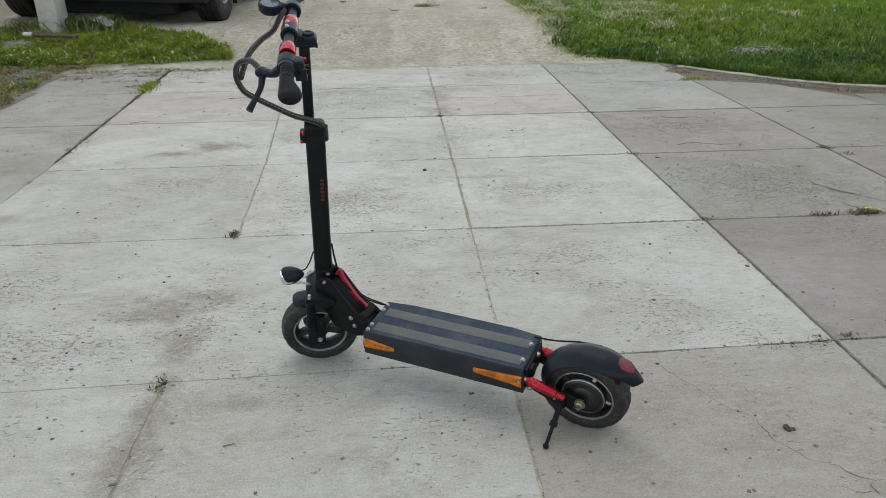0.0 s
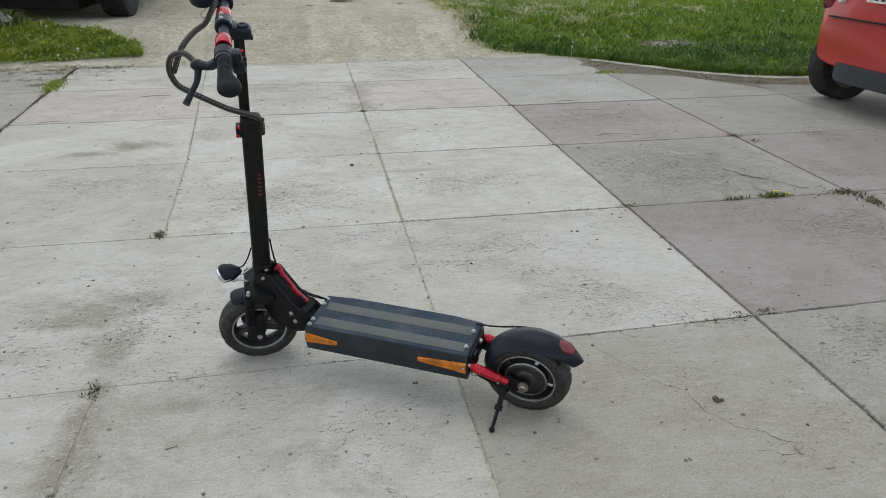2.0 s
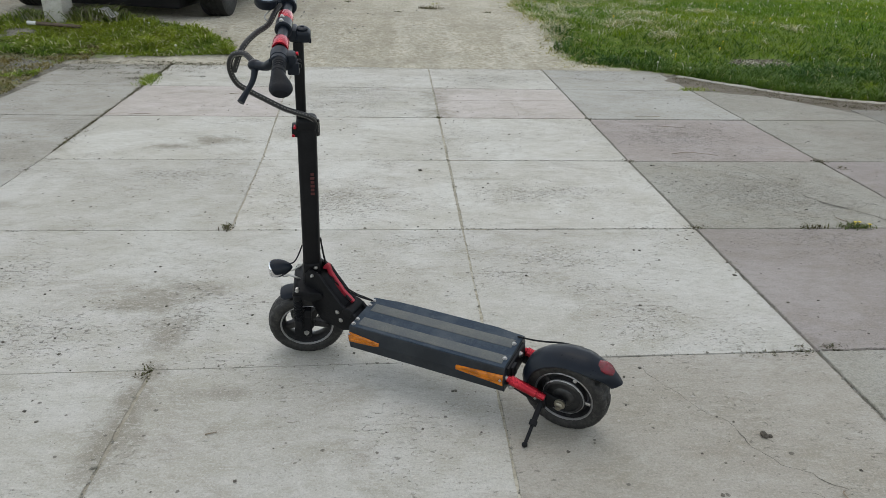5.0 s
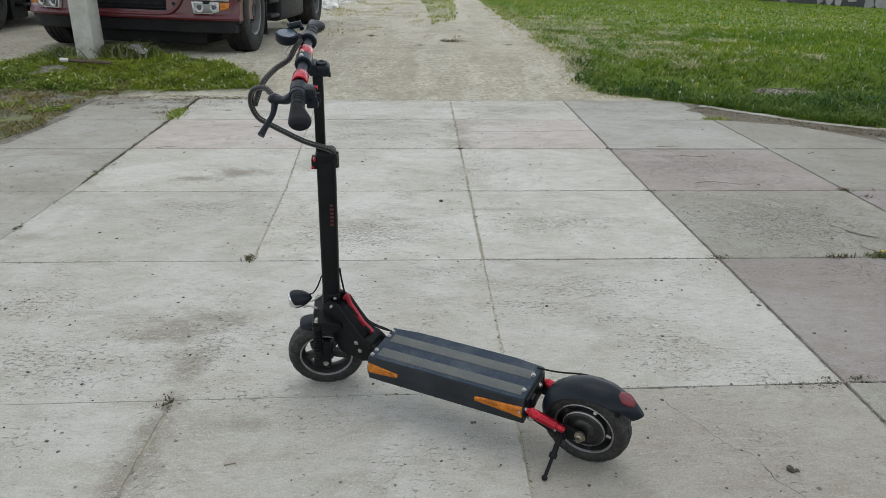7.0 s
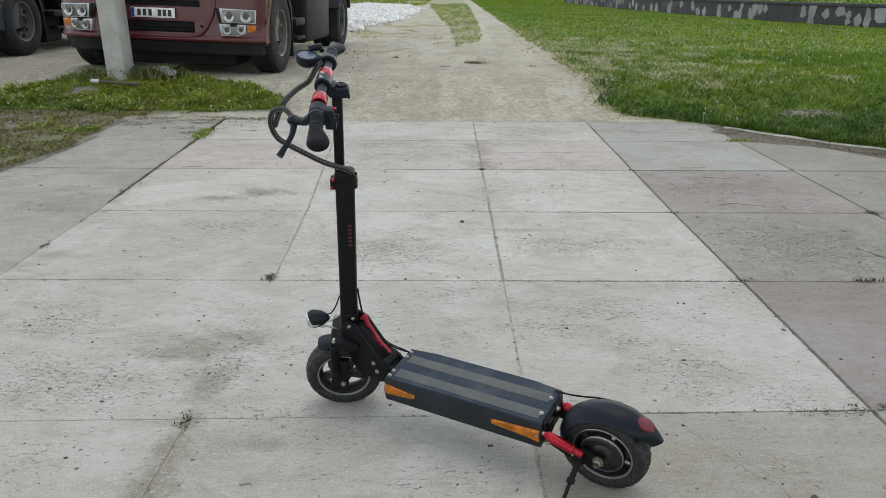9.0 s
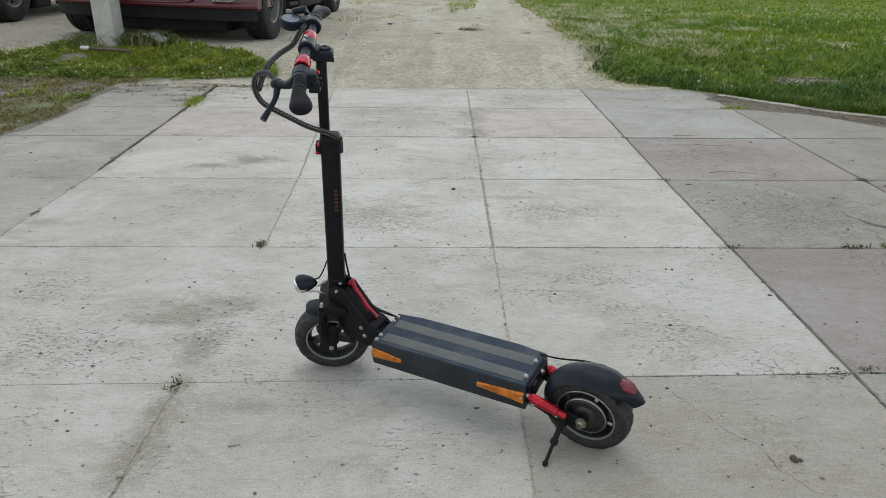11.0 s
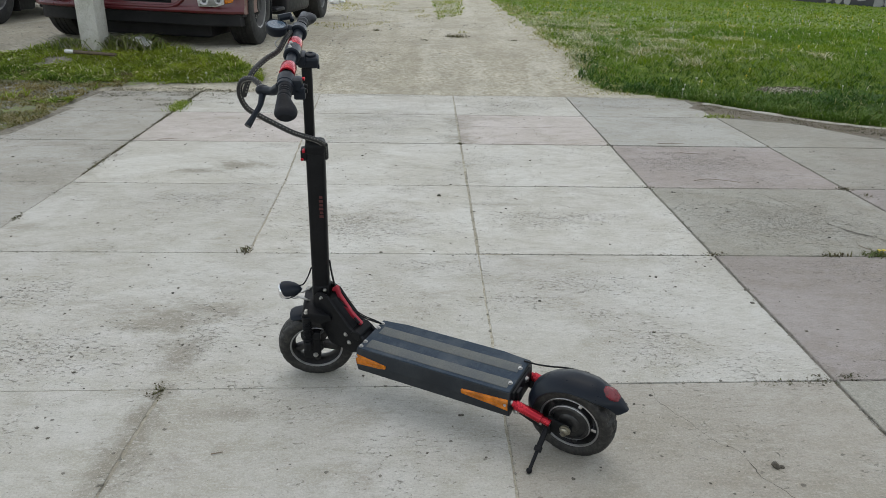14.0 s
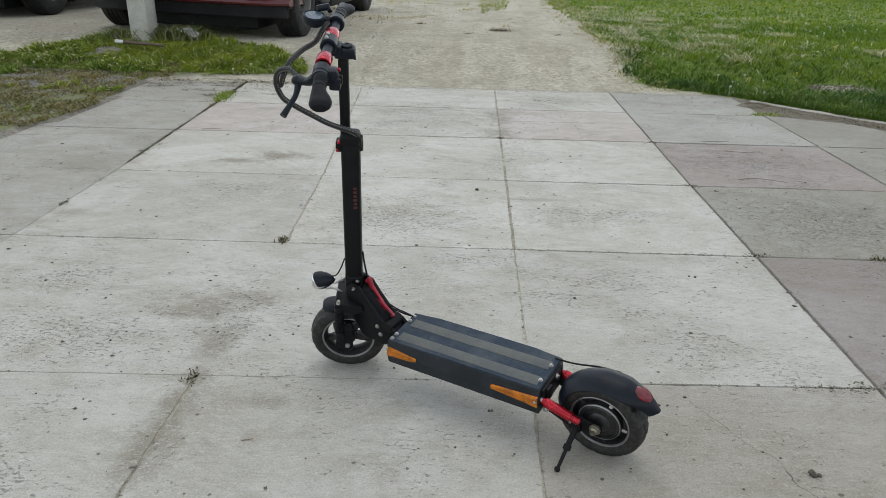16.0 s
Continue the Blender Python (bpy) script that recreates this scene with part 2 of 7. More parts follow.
def reflector_mat(name, col):
    """Moulded plastic lens with fine prisms."""
    k = Nodes(name)
    k.bump(k.voronoi(420), 0.6, 0.002)
    c = k.mix(k.map(k.noise(45, 3), 0.35, 0.65), tuple(v * 0.55 for v in col), col)
    return k.set(Base_Color=c, Roughness=0.26, Coat_Weight=0.12, Specular_IOR_Level=0.45)


# The outer and near slabs' tints also hold the lens's falloff towards the edges.
M_CONCRETE = concrete_mat("concrete_grey", (0.482, 0.466, 0.414), 0.4, 0.085)
M_MIDGREY = concrete_mat("concrete_mid", (0.440, 0.425, 0.378), 0.5, 0.07)
M_EAST = concrete_mat("concrete_old", (0.245, 0.238, 0.208), 0.7, 0.09)
M_GREEN = concrete_mat("concrete_green_grey", (0.355, 0.346, 0.308), 0.7, 0.08)
M_PINK = concrete_mat("concrete_rosy", (0.325, 0.287, 0.262), 0.6, 0.095)
M_PALEPINK = concrete_mat("concrete_pale_rosy", (0.455, 0.412, 0.372), 0.4, 0.07)
M_WEST = concrete_mat("concrete_dull", (0.350, 0.336, 0.295), 0.5, 0.08)
M_DUSK = concrete_mat("concrete_dark_rosy", (0.282, 0.252, 0.230), 0.6, 0.085)
M_BEIGE = concrete_mat("concrete_beige", (0.342, 0.320, 0.274), 0.6, 0.04)
M_COARSE = concrete_mat("concrete_coarse", (0.305, 0.293, 0.250), 1.0, 0.085)
M_KERB = concrete_mat("concrete_kerb", (0.46, 0.44, 0.38), 0.8, 0.08)
M_POST = concrete_mat("concrete_post", (0.47, 0.46, 0.43), 1.0, 0.13)
M_GROUND = ground_mat()
M_LAWN = grass_mat("lawn_blades", (0.038, 0.105, 0.006), (0.170, 0.298, 0.014), (0.42, 0.42, 0.18), 0.035)
M_FARLAWN = grass_mat("far_lawn_blades", (0.078, 0.160, 0.008), (0.175, 0.290, 0.014), (0.34, 0.36, 0.12), 0.03)
M_GRASS = grass_mat("rough_grass_blades", (0.050, 0.105, 0.012), (0.25, 0.36, 0.050), (0.55, 0.53, 0.30), 0.09)
M_LUSH = grass_mat("lush_grass_blades", (0.022, 0.070, 0.012), (0.085, 0.175, 0.026), (0.36, 0.38, 0.17), 0.03)
M_TALLWEED = grass_mat("tall_weed_leaves", (0.045, 0.085, 0.025), (0.125, 0.17, 0.06), (0.24, 0.23, 0.16), 0.22)
M_DRY = grass_mat("dry_grass_blades", (0.38, 0.33, 0.11), (0.22, 0.26, 0.05), (0.50, 0.46, 0.28), 0.35)
M_HAY = grass_mat("hay_clippings", (0.44, 0.42, 0.24), (0.34, 0.35, 0.15), (0.62, 0.60, 0.44), 0.35)
M_OLIVE = grass_mat("thin_olive_grass", (0.11, 0.115, 0.035), (0.20, 0.19, 0.07), (0.30, 0.26, 0.15), 0.3)
M_SEED = grass_mat("seeding_grass", (0.27, 0.33, 0.11), (0.20, 0.29, 0.06), (0.64, 0.61, 0.44), 0.34)
M_WEED = grass_mat("weed_leaves", (0.05, 0.06, 0.025), (0.11, 0.12, 0.05), (0.11, 0.09, 0.06), 0.5)
M_YELLOW = simple("yellow_petals", (0.62, 0.48, 0.03), 0.6)
M_PUFF = simple("seed_heads", (0.46, 0.47, 0.36), 0.9)
M_DEBRIS = stone_mat("debris", (0.055, 0.048, 0.038), (0.17, 0.152, 0.122), 30)
M_GRAVEL = stone_mat("grey_gravel", (0.20, 0.19, 0.165), (0.40, 0.385, 0.35), 30)
M_JOINT = stone_mat("joint_dirt", (0.17, 0.16, 0.13), (0.35, 0.335, 0.29), 30)
M_CLOD = stone_mat("soil_clods", (0.10, 0.085, 0.060), (0.19, 0.165, 0.122), 30)
M_SAND = stone_mat("spread_sand", (0.33, 0.31, 0.255), (0.44, 0.415, 0.355), 30)
M_STONE = stone_mat("brown_stone", (0.070, 0.060, 0.046), (0.12, 0.105, 0.082), 60)
M_RUBBLE = stone_mat("pale_rubble", (0.76, 0.75, 0.72), (0.86, 0.85, 0.82), 9)
M_WALLDARK = stone_mat("dark_mortar", (0.040, 0.042, 0.045), (0.055, 0.056, 0.06), 3)
M_WALLSTONE = stone_mat("pale_field_stone", (0.22, 0.22, 0.22), (0.37, 0.37, 0.355), 3)
M_CRACK = stone_mat("crack_dirt", (0.10, 0.09, 0.07), (0.15, 0.135, 0.11), 40)
M_MUD = stone_mat("bare_soil", (0.15, 0.13, 0.095), (0.19, 0.165, 0.122), 40)

M_BLACK = simple("black_powder_coat", (0.0050, 0.0054, 0.0066), 0.46, 0.0, 0.2, 40, 0.008, 0.15, 0, 0.18)
# the blue in the next two blacks stands for the sky they mirror
M_GLOSSBLACK = simple("black_moulded_plastic", (0.0065, 0.0098, 0.0158), 0.36, 0.0, 0.2, 30, 0.0, 0.1, 0, 0.22)
M_DECKSIDE = simple("deck_side_blueblack", (0.008, 0.0115, 0.016), 0.40, 0.0, 0.25, 20, 0.04, 0.1, 0, 0.35)
M_RUBBER = simple("tyre_rubber", (0.0135, 0.0132, 0.013), 0.58, 0.0, 0.25, 90, 0.13, 0.3, 0, 0.4)
M_GRIPRUBBER = simple("grip_rubber", (0.0058, 0.0068, 0.009), 0.5, 0.0, 0.2, 60, 0.008, 0.3, 0, 0.16)
M_RED = simple("red_anodised", (0.40, 0.012, 0.026), 0.24, 0.6, 0.15, 50, 0.04)
M_REDPLASTIC = simple("red_painted_steel", (0.30, 0.014, 0.03), 0.4, 0.2, 0.2, 50, 0.08)
M_CHROME = simple("chrome", (0.80, 0.80, 0.82), 0.12, 1.0, 0.05, 30)
M_STEEL = simple("zinc_steel", (0.42, 0.415, 0.40), 0.36, 1.0, 0.15, 80)
M_BRASS = simple("yellow_zinc_nut", (0.32, 0.30, 0.25), 0.4, 1.0, 0.2, 80)
M_ALU = simple("brushed_rim", (0.40, 0.40, 0.41), 0.38, 0.9, 0.12, 60, 0.06)
M_MOTOR = simple("motor_cover", (0.012, 0.012, 0.013), 0.42, 0.1, 0.2, 50, 0.10)
M_AMBER = reflector_mat("amber_reflector", (0.60, 0.18, 0.010))
M_TAIL = reflector_mat("red_tail_lens", (0.16, 0.005, 0.013))
M_LENS = glass_mat("lamp_glass", (0.85, 0.9, 0.95), 0.05, 0.8)
M_SCREEN = simple("display_glass", (0.05, 0.08, 0.11), 0.22, 0.0, 0.1, 30, 0.02, 0, 0.2)
M_MARK = simple("red_print", (0.075, 0.010, 0.010), 0.5)


def deck_mat():
    """Grip tape: dark mat with worn mineral grit; its blue stands for reflected sky."""
    k = Nodes("deck_tape_dark")
    n1, n2 = k.noise(9, 5, 0.65), k.noise(600, 3, 0.6)
    c = k.ramp(n2, [(0.3, (0.012, 0.023, 0.037)), (0.7, (0.033, 0.051, 0.074))])
    c = k.mix(k.map(n1, 0.44, 0.66, 0, 0.50), c, (0.085, 0.098, 0.108))
    c = k.mix(k.map(k.noise(38, 6, 0.75), 0.57, 0.66, 0, 0.4), c, (0.12, 0.125, 0.12))
    k.bump(n2, 0.3, 0.001)
    return k.set(Base_Color=c, Roughness=0.6, Specular_IOR_Level=0.2)


def stripe_mat():
    k = Nodes("deck_tape_pale")
    n1, n2 = k.noise(14, 5, 0.7), k.noise(600, 3, 0.6)
    c = k.ramp(n2, [(0.3, (0.070, 0.073, 0.069)), (0.7, (0.155, 0.160, 0.147))])
    c = k.mix(k.map(n1, 0.42, 0.66, 0, 0.7), c, (0.075, 0.085, 0.092))
    k.bump(n2, 0.7, 0.001)
    return k.set(Base_Color=c, Roughness=0.85)


def hose_mat():
    """Spiral wrap with small pale flecks."""
    return simple("spiral_wrap", (0.009, 0.009, 0.010), 0.45, 0, 0.2, 80, 0.02)


M_DECK, M_STRIPE, M_HOSE = deck_mat(), stripe_mat(), hose_mat()
M_FLECK = simple("hose_fleck", (0.15, 0.145, 0.13), 0.6)

M_MAROON = simple("maroon_truck_paint", (0.080, 0.0075, 0.012), 0.34, 0.0, 0.12, 3, 0.035, 0, 0.3)
M_BLUE = simple("dark_blue_truck_paint", (0.006, 0.012, 0.034), 0.34, 0.0, 0.15, 3, 0.05, 0, 0.35)
M_TPLASTIC = simple("truck_plastic", (0.007, 0.007, 0.009), 0.6, 0, 0.25, 4, 0.03, 0, 0, 0.25)
M_TYRE = simple("truck_tyre", (0.014, 0.014, 0.014), 0.8, 0, 0.25, 6, 0.12, 0, 0, 0.3)
M_TRIM = simple("truck_rim_paint", (0.15, 0.148, 0.145), 0.5, 0.3, 0.25, 6, 0.2)
M_PLATE = simple("plate_white", (0.72, 0.72, 0.70), 0.4)
M_PLATEINK = simple("plate_ink", (0.02, 0.02, 0.02), 0.5)
M_PLATEBLUE = simple("plate_blue", (0.02, 0.06, 0.35), 0.4)
M_LAMPGLASS = glass_mat("headlight_glass", (0.9, 0.92, 0.95), 0.06, 0.9)
M_BOWL = simple("lamp_bowl_silver", (0.42, 0.42, 0.43), 0.30, 0.8, 0.1, 20)
M_HOUSING = simple("lamp_housing_silver", (0.50, 0.50, 0.51), 0.32, 0.4, 0.15, 12, 0.05)
M_LAMPIN = simple("lamp_interior_grey", (0.20, 0.20, 0.195), 0.4, 0.3, 0.25, 14)
M_TANK = simple("tank_metal", (0.09, 0.093, 0.097), 0.45, 0.5, 0.2, 4, 0.25)
M_WINDOW = simple("dark_window_glass", (0.012, 0.015, 0.018), 0.06, 0, 0.1, 2, 0, 0, 0.6)
M_CARRED = simple("orange_red_car_paint", (0.36, 0.020, 0.016), 0.34, 0.0, 0.06, 4, 0.0, 0, 0.4)
M_CARTRIM = simple("car_grey_plastic", (0.020, 0.023, 0.028), 0.5, 0, 0.2, 8, 0.03)
M_WOOD = simple("weathered_wood", (0.22, 0.17, 0.12), 0.85, 0, 0.35, 12, 0.2, 0.5)
M_RUSTPIPE = simple("rusty_pipe", (0.095, 0.068, 0.048), 0.75, 0.2, 0.35, 20, 0.2, 0.4)
M_GREYSHEET = simple("grey_tin_scrap", (0.55, 0.56, 0.55), 0.5, 0.2, 0.2, 12, 0.15)

# ---- mesh helpers ----


def crease(bm, angle=38.0):
    lim = radians(angle)
    for f in bm.faces:
        f.smooth = True
    for e in bm.edges:
        e.smooth = len(e.link_faces) == 2 and e.calc_face_angle(0.0) < lim


def mesh_of(name, bm, material, angle=38.0):
    bm.normal_update()
    bmesh.ops.recalc_face_normals(bm, faces=bm.faces)
    crease(bm, angle)
    me = bpy.data.meshes.new(name)
    bm.to_mesh(me)
    bm.free()
    me.materials.append(material)
    return me


def part(name, bm, material, parent=None, label="", angle=38.0):
    ob = new(name, mesh_of(name, bm, material, angle))
    if parent is not None:
        ob.parent = parent
    return tagged(ob, label=label)


def thing(name, m, label, category, group="", kind=""):
    ob = new(name)
    ob.empty_display_size = 0.1
    ob.matrix_world = m
    return tagged(ob, label, category, group, kind)


def raw_mesh(name, verts, faces, material, smooth=False):
    me = bpy.data.meshes.new(name)
    me.from_pydata(verts, [], faces)
    me.materials.append(material)
    if smooth:
        me.polygons.foreach_set("use_smooth", [True] * len(me.polygons))
    return me


def put(bm, verts, faces, m=None):
    vs = [bm.verts.new(m @ Vector(v) if m is not None else v) for v in verts]
    for f in faces:
        try:
            bm.faces.new([vs[i] for i in f])
        except ValueError:
            pass
    return vs


def box(bm, c, s, bevel=0.0, m=None, seg=2):
    b2 = bmesh.new()
    bmesh.ops.create_cube(b2, size=1.0, matrix=Matrix.Translation(c) @ Matrix.Diagonal((*s, 1)))
    if bevel:
        bmesh.ops.bevel(b2, geom=b2.edges[:], offset=bevel, segments=seg, profile=0.5, affect="EDGES")
    join(bm, b2, m)


def join(bm, b2, m=None):
    ix = {v: bm.verts.new(m @ v.co if m is not None else v.co) for v in b2.verts}
    for f in b2.faces:
        try:
            bm.faces.new([ix[v] for v in f.verts])
        except ValueError:
            pass
    b2.free()


def frame_to(d):
    """A turn whose z axis points along d."""
    return Vector(d).normalized().to_track_quat("Z", "Y").to_matrix().to_4x4()


def rod(bm, p0, p1, r0, r1=None, seg=16, m=None, chamfer=0.0):
    """A round bar from p0 to p1."""
    r1 = r0 if r1 is None else r1
    p0, p1 = Vector(p0), Vector(p1)
    L = (p1 - p0).length
    prof = [(0, 0.0), (r0, 0.0), (r1, L), (0, L)]
    if chamfer:
        prof = [(0, 0), (r0 - chamfer, 0), (r0, chamfer), (r1, L - chamfer), (r1 - chamfer, L), (0, L)]
    lathe(bm, prof, seg, (m if m is not None else Matrix()) @ Matrix.Translation(p0) @ frame_to(p1 - p0))


def lathe(bm, prof, seg=24, m=None, closed=False):
    """Turns a profile of (radius, height) round the z axis."""
    m = m if m is not None else Matrix()
    rings = []
    for r, h in prof:
        if r < 1e-6:
            rings.append([bm.verts.new(m @ Vector((0, 0, h)))])
        else:
            rings.append([bm.verts.new(m @ Vector((r * math.cos(a), r * math.sin(a), h))) for a in (2 * math.pi * i / seg for i in range(seg))])
    pairs = list(zip(rings, rings[1:])) + ([(rings[-1], rings[0])] if closed else [])
    for a, b in pairs:
        for i in range(seg):
            j = (i + 1) % seg
            q = [a[i % len(a)], a[j % len(a)], b[j % len(b)], b[i % len(b)]]
            q = list(dict.fromkeys(q))
            if len(q) > 2:
                try:
                    bm.faces.new(q)
                except ValueError:
                    pass


def spline(pts, n):
    """Catmull-Rom points through pts."""
    P = [Vector(p) for p in pts]
    P = [2 * P[0] - P[1]] + P + [2 * P[-1] - P[-2]]
    out = []
    for i in range(1, len(P) - 2):
        for k in range(n):
            t = k / n
            a, b, c, d = P[i - 1:i + 3]
            out.append(0.5 * ((2 * b) + (c - a) * t + (2 * a - 5 * b + 4 * c - d) * t * t + (3 * b - a - 3 * c + d) * t ** 3))
    return out + [P[-2]]


def tube(bm, pts, r, seg=10, m=None, caps=True):
    """A round hose along pts; r is a number or one for each point."""
    m = m if m is not None else Matrix()
    P = [Vector(p) for p in pts]
    rs = r if isinstance(r, (list, tuple)) else [r] * len(P)
    up = Vector((0.3, 0.5, 0.8))
    rings = []
    for i, p in enumerate(P):
        d = (P[min(i + 1, len(P) - 1)] - P[max(i - 1, 0)]).normalized()
        s = (up - d * up.dot(d)).normalized()
        up = s
        t = d.cross(s)
        rings.append([bm.verts.new(m @ (p + rs[i] * (math.cos(a) * s + math.sin(a) * t))) for a in (2 * math.pi * k / seg for k in range(seg))])
    for a, b in zip(rings, rings[1:]):
        for i in range(seg):
            bm.faces.new((a[i], a[(i + 1) % seg], b[(i + 1) % seg], b[i]))
    if caps:
        bm.faces.new(rings[0][::-1])
        bm.faces.new(rings[-1])


def prism(bm, poly, y0, y1, m=None, bevel=0.0):
    """A plate: polygon of (x, z) from y0 to y1."""
    b2 = bmesh.new()
    n = len(poly)
    put(b2, [(x, y0, z) for x, z in poly] + [(x, y1, z) for x, z in poly],
        [tuple(range(n)), tuple(range(2 * n - 1, n - 1, -1))] + [(i, i + n, (i + 1) % n + n, (i + 1) % n) for i in range(n)])
    if bevel:
        bmesh.ops.recalc_face_normals(b2, faces=b2.faces)
        bmesh.ops.bevel(b2, geom=[e for e in b2.edges if abs(e.calc_face_angle(0)) > 0.5], offset=bevel, segments=2, profile=0.5, affect="EDGES")
    join(bm, b2, m)


def bolt(bm, p, d, r=0.006, h=0.004, m=None):
    """A domed hex-socket bolt head with its washer."""
    T = (m if m is not None else Matrix()) @ Matrix.Translation(p) @ frame_to(d)
    lathe(bm, [(0, -h * 0.5), (r * 1.35, -h * 0.5), (r * 1.35, h * 0.15), (r, h * 0.2), (r, h * 0.75), (r * 0.75, h), (0, h * 1.08)], 12, T)


def lump(rng, r):
    """A small irregular stone: eight corners pushed about, as (verts, faces)."""
    v = []
    for sx in (-1, 1):
        for sy in (-1, 1):
            for sz in (-1, 1):
                v.append((sx * r * rng.uniform(0.45, 0.9), sy * r * rng.uniform(0.45, 0.9), sz * r * rng.uniform(0.3, 0.65)))
    return v, [(0, 1, 3, 2), (4, 6, 7, 5), (0, 4, 5, 1), (2, 3, 7, 6), (0, 2, 6, 4), (1, 5, 7, 3)]


# ---- ground ----
RISE = 0.245


def smooth01(u):
    u = min(max(u, 0.0), 1.0)
    return u * u * (3 - 2 * u)


KERB_LINE = [(2.42, 6.78), (2.58, 6.54), (2.87, 6.20), (3.21, 5.84), (3.51, 5.61), (3.85, 5.47), (4.4, 5.42), (5.2, 5.5), (6.2, 5.75), (8.0, 6.3)]
LAWN_EDGE = [(1.40, 7.75), (1.44, 7.36), (1.66, 7.22), (2.18, 7.0)] + [(x, y + 0.05) for x, y in KERB_LINE[0:]]
LEFT_GRASS = [(-1.86, 7.32), (-1.95, 7.72), (-2.44, 8.15), (-3.03, 8.36), (-3.5, 8.6), (-4.2, 8.6), (-4.75, 8.1), (-5.3, 7.7), (-6.6, 7.2),
              (-7.0, 4.0), (-3.42, 3.9), (-3.30, 4.8), (-3.22, 5.4), (-3.34, 6.25), (-3.38, 6.95), (-2.86, 7.16)]


def inside(poly, x, y):
    c = False
    for (x0, y0), (x1, y1) in zip(poly, poly[1:] + poly[:1]):
        if (y0 > y) != (y1 > y) and x < (x1 - x0) * (y - y0) / (y1 - y0) + x0:
            c = not c
    return c


def lawn_front(x):
    """The y at which the lawn begins at that x, right of the drive."""
    for (x0, y0), (x1, y1) in zip(LAWN_EDGE, LAWN_EDGE[1:]):
        if x0 <= x <= x1:
            return y0 + (y1 - y0) * (x - x0) / (x1 - x0)
    return LAWN_EDGE[-1][1] + (x - 8.0) * 0.3


def drive_edge(y):
    return 1.42 + 0.008 * max(y - 9.0, 0.0) + 0.14 * noise.noise((0.0, y * 0.9, 3.0)) + 0.10 * noise.noise((0.0, y * 3.4, 8.0))


def is_lawn(x, y):
    return x > 1.40 and x > drive_edge(y) and y > lawn_front(x)


def is_left_grass(x, y):
    return inside(LEFT_GRASS, x, y)


def is_strip(x, y):
    if y < 13.6:
        return False
    u = math.log(y / 14.0)
    left = -0.01 - 0.85 * u * u + 0.10 * noise.noise((y * 0.6, 1, 0)) + 0.06 * noise.noise((y * 2.6, 1, 3))
    right = 0.31 + 0.35 * smooth01((y - 14) / 3.0) + 0.5 * max(0, u - 0.3) + 0.10 * noise.noise((y * 0.7, 9, 0)) + 0.06 * noise.noise((y * 2.3, 9, 3))
    return left < x < right and y > 14.0 + 0.8 * noise.noise((x * 5, 0.5, 2))


def on_slabs(x, y):
    return -3.42 < x < 9.0 and -9.0 < y < 6.93 and not is_lawn(x, y)


def mortared(x, y):
    """Near the column lines whose joints are filled flush with pale mortar."""
    return abs(x - 0.105) < 0.12 or -1.35 < x < -0.82 or y < 3.6 and -2.5 < x < -1.9


def height(x, y):
    z = RISE * smooth01((y - 6.95) / 1.75)
    if is_lawn(x, y):
        z += 0.03 + 0.03 * noise.noise((x * 0.5, y * 0.5, 2.0))
    elif is_left_grass(x, y):
        z += 0.025 + 0.015 * math.exp(-((x + 3.9) ** 2 + (y - 8.3) ** 2) / 0.35)
    elif on_slabs(x, y):
        z -= 0.0016 if mortared(x, y) else 0.006
    elif y > 6.9:
        z += 0.012 * noise.noise((x * 1.4, y * 0.8, 0.0)) + 0.006
        z -= 0.02 * smooth01((y - 10) / 4) * (math.exp(-((x + 0.55) / 0.35) ** 2) + math.exp(-((x - 1.05) / 0.3) ** 2))
    if y > 7.5:
        z += 0.042 * math.exp(-((x + 4.75) / 0.7) ** 2 - ((y - 9.4) / 0.9) ** 2) - 0.034 * math.exp(-((x + 2.45) / 0.6) ** 2 - ((y - 9.4) / 0.9) ** 2)
    return z


def stops(*spans):
    out = []
    for a, b, step in spans:
        n = max(1, round((b - a) / step))
        out += [a + (b - a) * i / n for i in range(n)]
    return out


gx = stops((-900, -200, 175), (-200, -40, 20), (-40, -12, 2.5), (-12, -7, 0.4), (-7, 6, 0.1), (6, 14, 0.4), (14, 40, 2.5), (40, 200, 20), (200, 900, 175)) + [900]
gy = stops((-900, -100, 100), (-100, -12, 8), (-12, 3.6, 0.6), (3.6, 15, 0.1), (15, 30, 0.5), (30, 80, 2.5), (80, 200, 15), (200, 1500, 160)) + [1500]
g_verts = [(x, y, height(x, y)) for y in gy for x in gx]
nx = len(gx)
g_faces = [(j * nx + i, j * nx + i + 1, (j + 1) * nx + i + 1, (j + 1) * nx + i) for j in range(len(gy) - 1) for i in range(nx - 1)]
ground_mesh = raw_mesh("ground", g_verts, g_faces, M_GROUND, True)
green = ground_mesh.attributes.new("green", "FLOAT", "POINT")
pale = ground_mesh.attributes.new("pale", "FLOAT", "POINT")


def mud(x, y):
    return math.hypot((x - 3.62) / 0.33, (y - 7.22) / 0.17) < 1 + 0.6 * noise.noise((x * 5, y * 5, 1))


def bare(x, y):
    """The gravelly spots in the rough grass."""
    return math.hypot((x + 4.2) / 0.62, (y - 6.62) / 0.40) < 1 + 0.5 * noise.noise((x * 3, y * 3, 5)) or math.hypot((x + 4.2) / 0.20, (y - 7.82) / 0.13) < 1 + 0.4 * noise.noise((x * 6, y * 6, 5))


